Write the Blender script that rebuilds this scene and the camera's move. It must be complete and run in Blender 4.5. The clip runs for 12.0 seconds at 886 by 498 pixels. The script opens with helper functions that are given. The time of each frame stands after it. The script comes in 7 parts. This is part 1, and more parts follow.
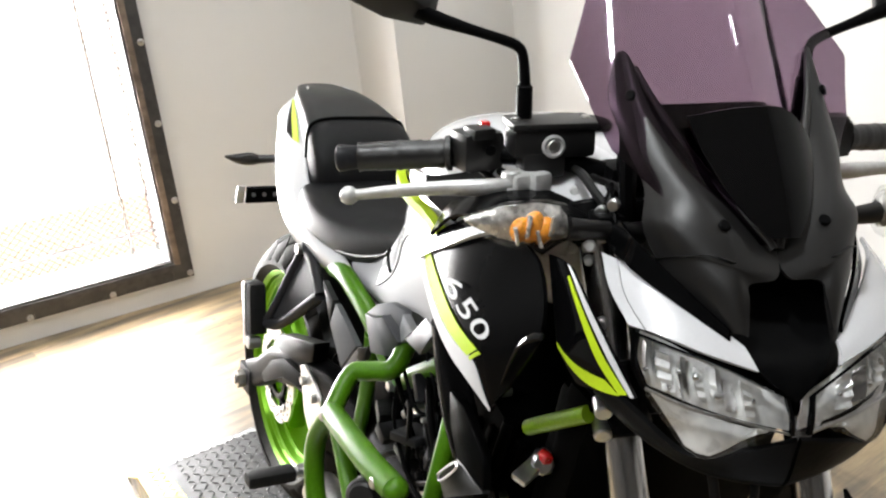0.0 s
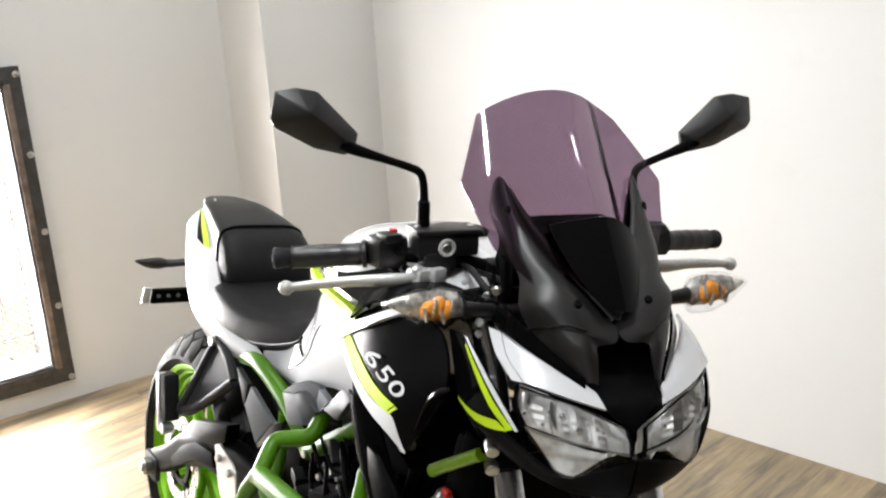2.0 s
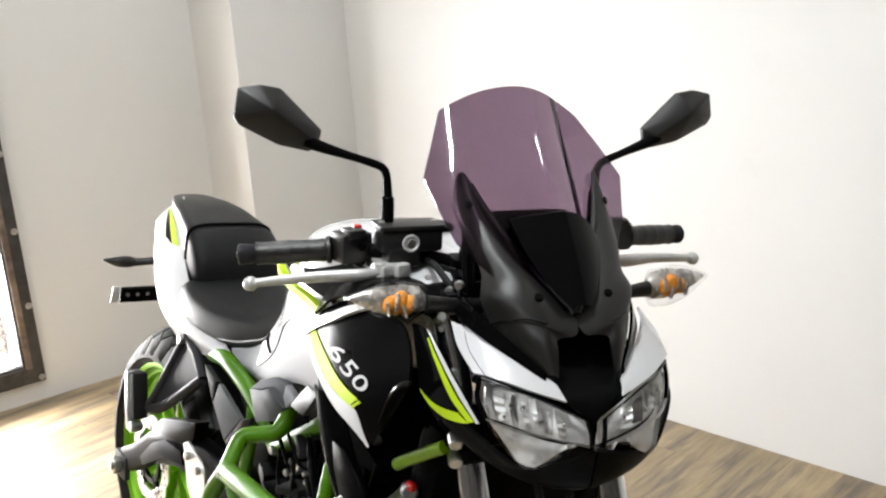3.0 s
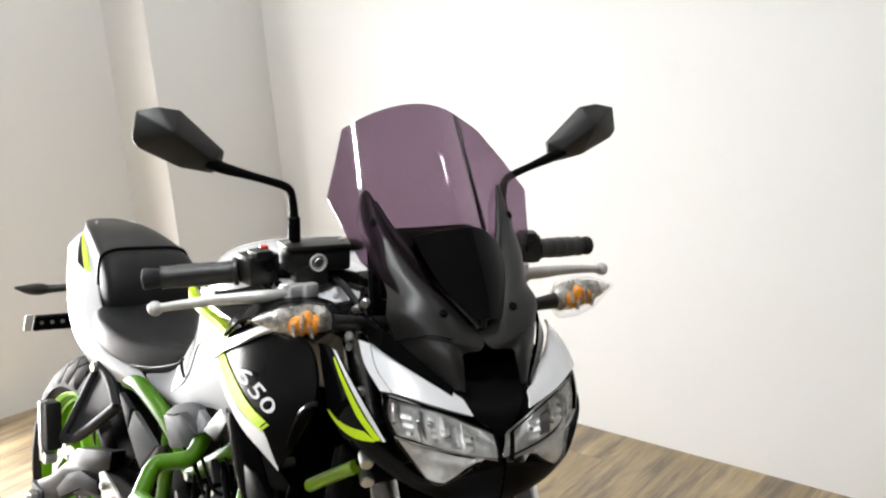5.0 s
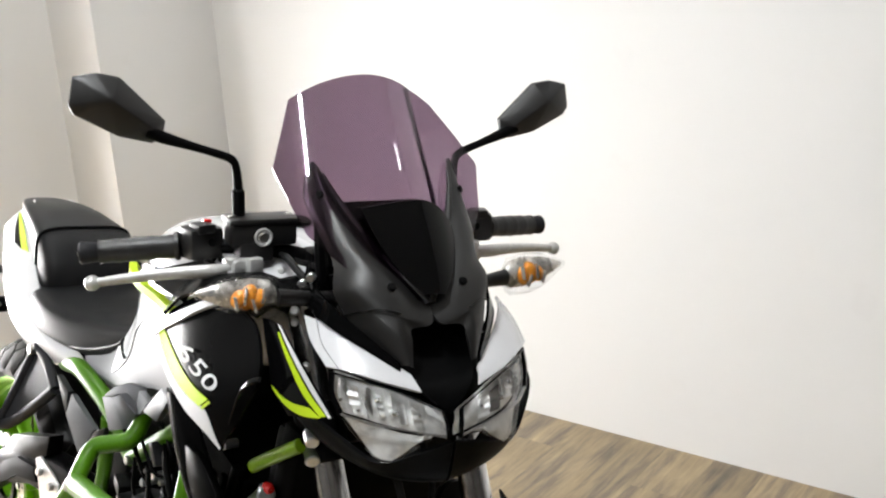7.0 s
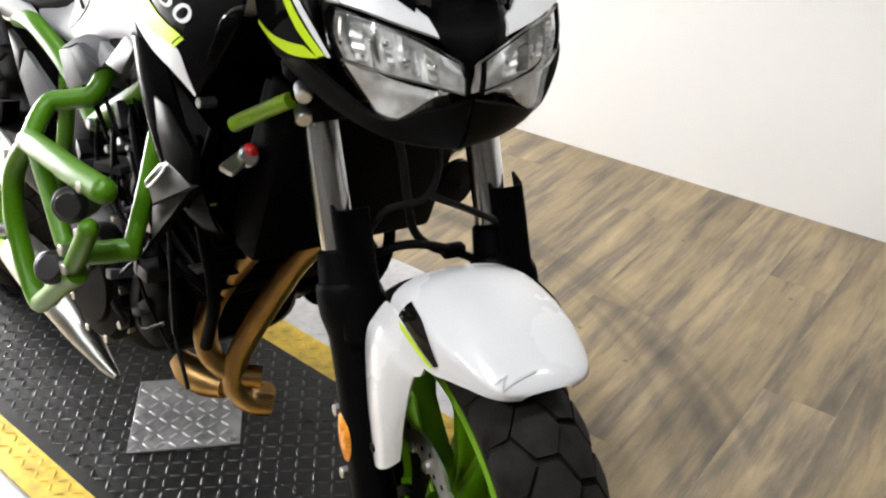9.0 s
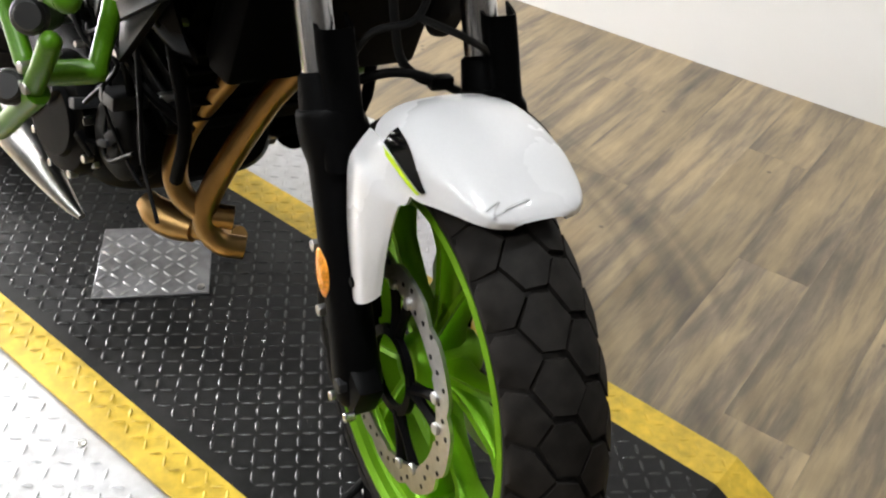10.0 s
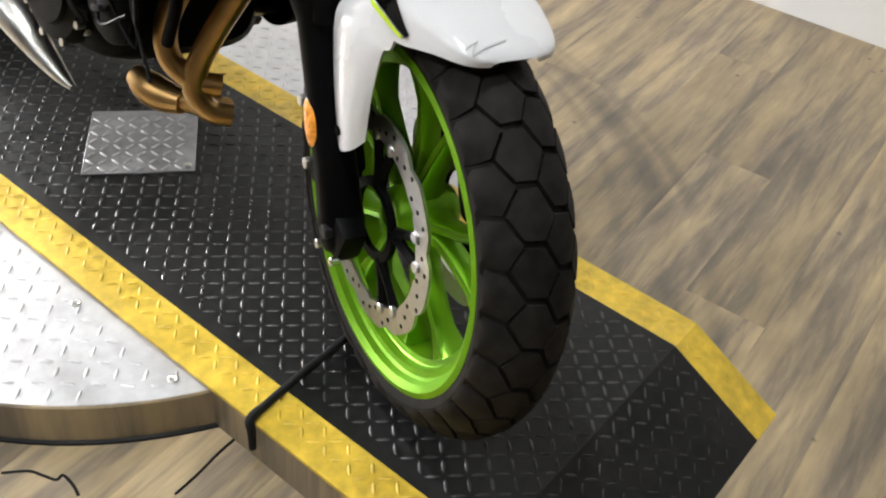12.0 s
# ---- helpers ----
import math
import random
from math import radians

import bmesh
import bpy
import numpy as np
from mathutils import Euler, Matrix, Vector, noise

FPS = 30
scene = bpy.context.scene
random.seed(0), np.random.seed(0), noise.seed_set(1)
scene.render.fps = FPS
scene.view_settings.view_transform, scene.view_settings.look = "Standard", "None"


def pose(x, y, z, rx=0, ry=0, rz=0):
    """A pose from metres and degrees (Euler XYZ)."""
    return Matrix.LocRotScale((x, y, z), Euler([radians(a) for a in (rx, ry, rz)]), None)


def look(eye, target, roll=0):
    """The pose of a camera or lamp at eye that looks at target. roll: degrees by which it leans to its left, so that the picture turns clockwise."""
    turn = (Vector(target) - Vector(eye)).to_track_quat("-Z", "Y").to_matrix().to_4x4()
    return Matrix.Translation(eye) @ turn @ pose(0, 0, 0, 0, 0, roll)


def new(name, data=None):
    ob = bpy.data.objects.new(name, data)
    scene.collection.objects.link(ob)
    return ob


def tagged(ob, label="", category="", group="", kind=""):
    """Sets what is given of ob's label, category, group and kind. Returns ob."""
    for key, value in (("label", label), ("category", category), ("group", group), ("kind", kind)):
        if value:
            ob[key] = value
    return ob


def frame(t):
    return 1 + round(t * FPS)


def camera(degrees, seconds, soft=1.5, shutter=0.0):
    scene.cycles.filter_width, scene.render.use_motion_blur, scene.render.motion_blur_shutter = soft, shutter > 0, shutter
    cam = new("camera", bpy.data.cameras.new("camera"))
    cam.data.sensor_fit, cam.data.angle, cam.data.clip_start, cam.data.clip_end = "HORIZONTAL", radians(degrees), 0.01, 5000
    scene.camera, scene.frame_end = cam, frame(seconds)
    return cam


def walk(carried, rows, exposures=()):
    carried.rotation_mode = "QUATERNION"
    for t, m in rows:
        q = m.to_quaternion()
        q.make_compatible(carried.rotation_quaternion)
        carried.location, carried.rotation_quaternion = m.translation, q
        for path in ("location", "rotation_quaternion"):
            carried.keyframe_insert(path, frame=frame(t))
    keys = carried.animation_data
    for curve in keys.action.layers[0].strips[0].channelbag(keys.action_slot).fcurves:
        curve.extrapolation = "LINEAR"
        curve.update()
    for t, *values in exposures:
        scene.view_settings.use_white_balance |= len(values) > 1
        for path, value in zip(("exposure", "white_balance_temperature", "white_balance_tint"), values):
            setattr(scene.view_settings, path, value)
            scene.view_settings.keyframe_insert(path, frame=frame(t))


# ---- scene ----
cam = camera(49.0, 12.0, 2.2)
PATH = [
    (0, (0.131, 0.398, 1.415), (0.972, 2.059, 0.684), -6.3),
    (0.5, (0.002, 0.296, 1.456), (1.044, 1.891, 0.848), -7.2),
    (1, (-0.081, 0.23, 1.489), (0.989, 1.823, 0.924), -5.2),
    (1.5, (-0.076, 0.207, 1.494), (1.034, 1.775, 0.936), -4.3),
    (2, (-0.075, 0.194, 1.493), (1.065, 1.742, 0.945), -4.0),
    (2.5, (-0.072, 0.182, 1.491), (1.092, 1.712, 0.942), -3.9),
    (3, (-0.068, 0.172, 1.489), (1.109, 1.692, 0.937), -3.9),
    (3.5, (-0.06, 0.162, 1.487), (1.15, 1.663, 0.955), -4.2),
    (3.7, (-0.063, 0.161, 1.491), (1.169, 1.638, 0.943), -4.2),
    (5.3, (-0.034, 0.14, 1.488), (1.261, 1.57, 0.962), -4.5),
    (5.5, (-0.036, 0.142, 1.483), (1.274, 1.558, 0.954), -4.4),
    (6, (-0.027, 0.141, 1.482), (1.303, 1.539, 0.955), -4.4),
    (6.5, (-0.024, 0.143, 1.478), (1.313, 1.533, 0.948), -4.3),
    (6.7, (-0.024, 0.145, 1.471), (1.326, 1.522, 0.941), -3.7),
    (8.3, (0.027, 0.252, 1.36), (1.301, 1.554, 0.535), -0.9),
    (8.5, (0.032, 0.262, 1.343), (1.285, 1.537, 0.447), -0.5),
    (9, (0.038, 0.286, 1.294), (1.264, 1.483, 0.261), 0.6),
    (9.5, (0.039, 0.303, 1.252), (1.248, 1.421, 0.117), 1.8),
    (10, (0.027, 0.307, 1.212), (1.217, 1.356, -0.006), 4.1),
    (10.5, (0.016, 0.293, 1.174), (1.188, 1.275, -0.115), 6.6),
    (11, (-0.005, 0.275, 1.145), (1.137, 1.231, -0.191), 7.5),
    (11.5, (-0.04, 0.253, 1.138), (1.119, 1.202, -0.188), 7.0),
    (12, (-0.066, 0.223, 1.176), (1.108, 1.176, -0.133), 6.2),
]
walk(cam, [(t, look(eye, target, roll)) for t, eye, target, roll in PATH], exposures=[(0, 0.50), (6.7, 0.50), (8.3, 0.70), (12, 0.68)])

# ---------------------------------------------------------------- light
world = bpy.data.worlds.new("world")
scene.world = world
world.use_nodes = True
wn = world.node_tree.nodes
wn["Background"].inputs[1].default_value = 0.1
sky = wn.new("ShaderNodeTexSky")
sky.sky_type = 'NISHITA'
sky.sun_disc = False
sky.sun_elevation = radians(40)
sky.sun_rotation = radians(20)
world.node_tree.links.new(sky.outputs[0], wn["Background"].inputs[0])


def area_lamp(name, m, sx, sy, watts, colour):
    d = bpy.data.lights.new(name, 'AREA')
    d.shape, d.size, d.size_y, d.energy, d.color = 'RECTANGLE', sx, sy, watts, colour
    ob = new(name, d)
    ob.matrix_world = m
    return ob


# ---------------------------------------------------------------- materials
def node_mat(name):
    m = bpy.data.materials.new(name)
    m.use_nodes = True
    nt = m.node_tree
    return m, nt, nt.nodes["Principled BSDF"]


def surf_mat(name, colour, rough=0.5, metal=0.0, coat=0.0, var=0.12, grain=40.0, blot=6.0, bump=0.15, spec=0.5, coat_rough=0.05, rough_var=0.12):
    """A painted, moulded or cast surface: colour varied at two scales, roughness varied, fine relief."""
    m, nt, b = node_mat(name)
    n, l = nt.nodes, nt.links
    tc = n.new("ShaderNodeTexCoord")
    fine, big = n.new("ShaderNodeTexNoise"), n.new("ShaderNodeTexNoise")
    fine.inputs["Scale"].default_value, big.inputs["Scale"].default_value = grain, blot
    fine.inputs["Detail"].default_value = big.inputs["Detail"].default_value = 5
    for t in (fine, big):
        l.new(tc.outputs["Object"], t.inputs["Vector"])
    add = n.new("ShaderNodeMath")
    add.operation = 'ADD'
    l.new(fine.outputs[0], add.inputs[0])
    l.new(big.outputs[0], add.inputs[1])
    ramp = n.new("ShaderNodeMapRange")
    ramp.inputs[1].default_value, ramp.inputs[2].default_value = 0.7, 1.3
    ramp.inputs[3].default_value, ramp.inputs[4].default_value = 1 - var, 1 + var
    l.new(add.outputs[0], ramp.inputs[0])
    mul = n.new("ShaderNodeVectorMath")
    mul.operation = 'SCALE'
    mul.inputs[0].default_value = colour
    l.new(ramp.outputs[0], mul.inputs["Scale"])
    l.new(mul.outputs[0], b.inputs["Base Color"])
    rr = n.new("ShaderNodeMapRange")
    rr.inputs[1].default_value, rr.inputs[2].default_value = 0.3, 0.7
    rr.inputs[3].default_value, rr.inputs[4].default_value = max(0.02, rough - rough_var * rough), min(1, rough + rough_var)
    l.new(big.outputs[0], rr.inputs[0])
    l.new(rr.outputs[0], b.inputs["Roughness"])
    b.inputs["Metallic"].default_value = metal
    b.inputs["Coat Weight"].default_value = coat
    b.inputs["Coat Roughness"].default_value = coat_rough
    b.inputs["Specular IOR Level"].default_value = spec
    if bump:
        bp = n.new("ShaderNodeBump")
        bp.inputs["Strength"].default_value = bump
        bp.inputs["Distance"].default_value = 0.0006
        l.new(fine.outputs[0], bp.inputs["Height"])
        l.new(bp.outputs[0], b.inputs["Normal"])
    return m


def clear_mat(name, colour, gloss_rough=0.02):
    """Thin clear or tinted plastic: tinted see-through body with a glossy skin."""
    m, nt, b = node_mat(name)
    n, l = nt.nodes, nt.links
    tr, gl, lw, mix = n.new("ShaderNodeBsdfTransparent"), n.new("ShaderNodeBsdfGlossy"), n.new("ShaderNodeLayerWeight"), n.new("ShaderNodeMixShader")
    tr.inputs[0].default_value = (*colour, 1)
    gl.inputs["Roughness"].default_value = gloss_rough
    p, k = n.new("ShaderNodeMath"), n.new("ShaderNodeMath")
    p.operation, k.operation = 'POWER', 'MULTIPLY_ADD'
    p.inputs[1].default_value = 3.0
    k.inputs[1].default_value, k.inputs[2].default_value = 0.40, 0.035
    l.new(lw.outputs["Facing"], p.inputs[0])
    l.new(p.outputs[0], k.inputs[0])
    l.new(k.outputs[0], mix.inputs[0])
    l.new(tr.outputs[0], mix.inputs[1])
    l.new(gl.outputs[0], mix.inputs[2])
    l.new(mix.outputs[0], n["Material Output"].inputs[0])
    return m


def glow_mat(name, colour, strength):
    m, nt, b = node_mat(name)
    b.inputs["Base Color"].default_value = (*colour, 1)
    b.inputs["Emission Color"].default_value = (*colour, 1)
    b.inputs["Emission Strength"].default_value = strength
    return m


WHITE = surf_mat("white_paint", (0.70, 0.70, 0.715), 0.22, 0.0, 0.8, 0.02, 300, 5, 0.03)
BLACK = surf_mat("gloss_black_paint", (0.0025, 0.0025, 0.0027), 0.05, 0.0, 0.0, 0.1, 200, 5, 0.02, 0.14, rough_var=0.03)
COVERGREY = surf_mat("flat_grey_cover", (0.085, 0.086, 0.092), 0.62, 0.0, 0.0, 0.1, 300, 6, 0.06, 0.08)
MATTE = surf_mat("matt_black_plastic", (0.0085, 0.0080, 0.0078), 0.38, 0.0, 0.0, 0.15, 600, 8, 0.30, 0.55)
DULL = surf_mat("dull_black_metal", (0.0022, 0.0022, 0.0024), 0.40, 0.0, 0.0, 0.25, 120, 9, 0.4, 0.06)
# shade between the engine parts is put into this near-black colour
SHADEBLACK = surf_mat("shaded_black_cast_metal", (0.0016, 0.0015, 0.0015), 0.5, 0.0, 0.0, 0.3, 90, 9, 0.5, 0.03)
MIDGREY = surf_mat("mid_grey_paint", (0.060, 0.061, 0.066), 0.5, 0.0, 0.0, 0.08, 300, 6, 0.05, 0.25)
GREY = surf_mat("dark_grey_cast_metal", (0.020, 0.020, 0.022), 0.45, 0.0, 0.0, 0.2, 160, 8, 0.3, 0.16)
GREEN = surf_mat("lime_green_metallic_paint", (0.16, 0.385, 0.005), 0.32, 0.50, 0.0, 0.08, 300, 6, 0.05)
FRAMEGREEN = surf_mat("green_powder_coat", (0.062, 0.175, 0.004), 0.30, 0.0, 0.0, 0.15, 250, 6, 0.08, 0.32)
PEARL = surf_mat("pale_silver_paint", (0.20, 0.202, 0.215), 0.55, 0.0, 0.0, 0.05, 400, 5, 0.03, 0.2)
LIME = surf_mat("lime_decal", (0.50, 0.68, 0.015), 0.6, 0.0, 0.0, 0.04, 200, 6, 0.0, 0.2)
FLANK = surf_mat("worn_gloss_black_plastic", (0.0028, 0.0028, 0.0030), 0.16, 0.0, 0.0, 0.1, 200, 5, 0.05, 0.03)
DECALWHITE = surf_mat("white_decal", (0.66, 0.66, 0.67), 0.6, 0.0, 0.0, 0.02, 300, 5, 0.0, 0.2)
RUBBER = surf_mat("black_rubber", (0.006, 0.006, 0.006), 0.6, 0.0, 0.0, 0.3, 90, 12, 0.5, 0.25)
TREAD = surf_mat("tyre_rubber", (0.0135, 0.0120, 0.0108), 0.62, 0.0, 0.0, 0.55, 60, 9, 0.8, 0.12)
SEAT = surf_mat("seat_vinyl", (0.0055, 0.0055, 0.006), 0.46, 0.0, 0.0, 0.2, 900, 7, 0.8, 0.22)
VINYL = surf_mat("smooth_vinyl", (0.0085, 0.0085, 0.009), 0.36, 0.0, 0.0, 0.15, 500, 7, 0.25, 0.38)
CHROME = surf_mat("chrome", (0.86, 0.86, 0.87), 0.16, 1.0, 0.0, 0.04, 80, 8, 0.02)
ALU = surf_mat("brushed_aluminium", (0.62, 0.62, 0.63), 0.28, 1.0, 0.0, 0.1, 150, 10, 0.2)
STEEL = surf_mat("brushed_steel", (0.50, 0.49, 0.47), 0.33, 1.0, 0.0, 0.14, 120, 10, 0.2)
BRONZE = surf_mat("heat_tinted_steel", (0.42, 0.26, 0.10), 0.34, 1.0, 0.0, 0.35, 14, 5, 0.15)
ORANGE = surf_mat("amber_plastic", (0.88, 0.33, 0.035), 0.25, 0.0, 0.4, 0.4, 200, 70, 0.3)
LEVER = surf_mat("silver_lacquer", (0.60, 0.60, 0.59), 0.36, 0.35, 0.0, 0.12, 150, 20, 0.12)
RED = surf_mat("red_plastic", (0.7, 0.02, 0.02), 0.25, 0.0, 0.5, 0.08, 100, 9, 0.05)
TINT = clear_mat("smoked_acrylic", (0.44, 0.36, 0.43), 0.03)
LENS = clear_mat("clear_lens", (0.97, 0.972, 0.975), 0.02)
BRACE = surf_mat("yellow_green_coat", (0.22, 0.40, 0.006), 0.3, 0.0, 0.3, 0.15, 250, 12, 0.08)
REFLECT = surf_mat("lamp_reflector", (0.90, 0.90, 0.885), 0.28, 0.10, 0.0, 0.35, 60, 45, 0.5)
SIGNAL = surf_mat("signal_reflector", (0.62, 0.60, 0.57), 0.2, 0.55, 0.0, 0.6, 90, 45, 0.6)
MIRROR = surf_mat("mirror_glass", (0.9, 0.9, 0.9), 0.02, 1.0, 0.0, 0.0, 10, 5, 0.0, rough_var=0.0)


# ---------------------------------------------------------------- mesh helpers
def part(name, bm, material, parent=None, label="", angle=38):
    """One mesh object out of a bmesh, under a thing or a part."""
    bmesh.ops.remove_doubles(bm, verts=bm.verts, dist=1e-6)
    bmesh.ops.recalc_face_normals(bm, faces=bm.faces)
    lim = radians(angle)
    for f in bm.faces:
        f.smooth = True
    for e in bm.edges:
        if len(e.link_faces) == 2 and e.calc_face_angle(0) > lim:
            e.smooth = False
    me = bpy.data.meshes.new(name)
    bm.to_mesh(me)
    bm.free()
    for m in (material if isinstance(material, (list, tuple)) else [material]):
        me.materials.append(m)
    ob = new(name, me)
    if parent is not None:
        ob.parent = parent
    if label:
        tagged(ob, label)
    return ob


def catmull(pts, n):
    """Points on a smooth line through pts, n to each stretch."""
    pts = [Vector(p) for p in pts]
    if len(pts) < 3:
        return [pts[0].lerp(pts[-1], i / n) for i in range(n + 1)]
    ext = [2 * pts[0] - pts[1], *pts, 2 * pts[-1] - pts[-2]]
    out = []
    for i in range(1, len(ext) - 2):
        a, b, c, d = ext[i - 1:i + 3]
        for k in range(n):
            t = k / n
            out.append(0.5 * (2 * b + (c - a) * t + (2 * a - 5 * b + 4 * c - d) * t * t + (3 * b - a - 3 * c + d) * t ** 3))
    return out + [pts[-1]]


def tube(bm, pts, r, seg=10, n=5, flat=1.0):
    """A round bar along a smooth line; r: radius or one at each point."""
    k = len(pts)
    rs = [r] * k if isinstance(r, (int, float)) else list(r)
    line = catmull(pts, n)
    rad = [v.x for v in catmull([Vector((v, 0, 0)) for v in rs], n)]
    rings, side = [], None
    for i, p in enumerate(line):
        d = (line[min(i + 1, len(line) - 1)] - line[max(i - 1, 0)]).normalized()
        if side is None:
            side = d.orthogonal().normalized()
        side = (side - d * side.dot(d)).normalized()
        up = d.cross(side)
        rings.append([bm.verts.new(p + (side * math.cos(a) + up * math.sin(a) * flat) * rad[i]) for a in [2 * math.pi * j / seg for j in range(seg)]])
    skin(bm, rings, True, True)
    return bm


def skin(bm, rings, closed=True, caps=True):
    n = len(rings[0])
    for a, b in zip(rings, rings[1:]):
        for j in range(n if closed else n - 1):
            q = (a[j], a[(j + 1) % n], b[(j + 1) % n], b[j])
            if len({v.index if v.index >= 0 else id(v) for v in q}) == 4:
                bm.faces.new(q)
    if caps:
        bm.faces.new(rings[0])
        bm.faces.new(rings[-1][::-1])


def rod(bm, p0, p1, r0, r1=None, seg=14, bev=0.0):
    """A straight round bar, its rims eased by bev."""
    p0, p1 = Vector(p0), Vector(p1)
    r1 = r0 if r1 is None else r1
    d = (p1 - p0).normalized()
    u = d.orthogonal().normalized()
    w = d.cross(u)
    st = [(p0, r0), (p1, r1)] if not bev else [(p0, r0 - bev), (p0 + d * bev, r0), (p1 - d * bev, r1), (p1, r1 - bev)]
    skin(bm, [[bm.verts.new(p + (u * math.cos(2 * math.pi * j / seg) + w * math.sin(2 * math.pi * j / seg)) * r) for j in range(seg)] for p, r in st])
    return bm


def block(bm, size, m=None, bev=0.004, seg=2):
    """A box with eased edges."""
    tmp = bmesh.new()
    bmesh.ops.create_cube(tmp, size=1)
    bmesh.ops.scale(tmp, vec=size, verts=tmp.verts)
    if bev:
        bmesh.ops.bevel(tmp, geom=tmp.edges[:], offset=bev, segments=seg, affect='EDGES', profile=0.6)
    if m is not None:
        bmesh.ops.transform(tmp, matrix=m, verts=tmp.verts)
    merge(bm, tmp)
    return bm


def merge(bm, other):
    me = bpy.data.meshes.new("tmp")
    other.to_mesh(me)
    other.free()
    bm.from_mesh(me)
    bpy.data.meshes.remove(me)


def lathe(bm, profile, centre, axis='y', seg=64):
    """profile: (offset along the axis, radius), turned about the axis through centre."""
    c = Vector(centre)
    rings = []
    for o, r in profile:
        ring = []
        for j in range(seg):
            a = 2 * math.pi * j / seg
            v = {'y': (r * math.cos(a), o, r * math.sin(a)), 'x': (o, r * math.cos(a), r * math.sin(a)), 'z': (r * math.cos(a), r * math.sin(a), o)}[axis]
            ring.append(bm.verts.new(c + Vector(v)))
        rings.append(ring)
    skin(bm, rings, True, False)
    return bm


class Surf:
    """A smooth surface through rows of points; at(u, v, off): v along the rows, u from row to row."""

    def __init__(self, rows):
        self.rows = [[Vector(p) for p in r] for r in rows]

    @staticmethod
    def _cr(pts, t):
        k = len(pts) - 1
        t = min(max(t, 0), 1) * k
        i = min(int(t), k - 1)
        t -= i
        b, c = pts[i], pts[i + 1]
        a = pts[i - 1] if i > 0 else 2 * b - c
        d = pts[i + 2] if i + 2 <= k else 2 * c - b
        return 0.5 * (2 * b + (c - a) * t + (2 * a - 5 * b + 4 * c - d) * t * t + (3 * b - a - 3 * c + d) * t ** 3)

    def raw(self, u, v):
        return self._cr([self._cr(r, v) for r in self.rows], u)

    def normal(self, u, v):
        e = 0.01
        u0, v0 = min(max(u, e), 1 - e), min(max(v, e), 1 - e)
        n = (self.raw(u0 + e, v0) - self.raw(u0 - e, v0)).cross(self.raw(u0, v0 + e) - self.raw(u0, v0 - e))
        return n.normalized() if n.length > 1e-9 else Vector((0, 0, 1))

    def at(self, u, v, off=0.0):
        p = self.raw(u, v)
        return p + self.normal(u, v) * off if off else p


def panel(bm, surf, nu=10, nv=10, thick=0.004, u0=0, u1=1, v0=0, v1=1, off=0.0):
    """A sheet with thickness (inwards, against the surface's normal)."""
    top = [[bm.verts.new(surf.at(u0 + (u1 - u0) * i / nu, v0 + (v1 - v0) * j / nv, off)) for j in range(nv + 1)] for i in range(nu + 1)]
    low = [[bm.verts.new(surf.at(u0 + (u1 - u0) * i / nu, v0 + (v1 - v0) * j / nv, off - thick)) for j in range(nv + 1)] for i in range(nu + 1)]
    for i in range(nu):
        for j in range(nv):
            bm.faces.new((top[i][j], top[i + 1][j], top[i + 1][j + 1], top[i][j + 1]))
            bm.faces.new((low[i][j + 1], low[i + 1][j + 1], low[i + 1][j], low[i][j]))
    for i in range(nu):
        bm.faces.new((top[i][0], low[i][0], low[i + 1][0], top[i + 1][0]))
        bm.faces.new((top[i + 1][nv], low[i + 1][nv], low[i][nv], top[i][nv]))
    for j in range(nv):
        bm.faces.new((top[0][j + 1], low[0][j + 1], low[0][j], top[0][j]))
        bm.faces.new((top[nu][j], low[nu][j], low[nu][j + 1], top[nu][j + 1]))
    return bm


def sheet(bm, grid, back):
    """A sheet through a grid of points, given thickness by the offset back."""
    top = [[bm.verts.new(p) for p in r] for r in grid]
    low = [[bm.verts.new(p + back) for p in r] for r in grid]
    n, m = len(grid) - 1, len(grid[0]) - 1
    for i in range(n):
        for j in range(m):
            bm.faces.new((top[i][j], top[i + 1][j], top[i + 1][j + 1], top[i][j + 1]))
            bm.faces.new((low[i][j + 1], low[i + 1][j + 1], low[i + 1][j], low[i][j]))
        bm.faces.new((top[i][0], low[i][0], low[i + 1][0], top[i + 1][0]))
        bm.faces.new((top[i + 1][m], low[i + 1][m], low[i][m], top[i][m]))
    for j in range(m):
        bm.faces.new((top[0][j + 1], low[0][j + 1], low[0][j], top[0][j]))
        bm.faces.new((top[n][j], low[n][j], low[n][j + 1], top[n][j + 1]))
    return bm


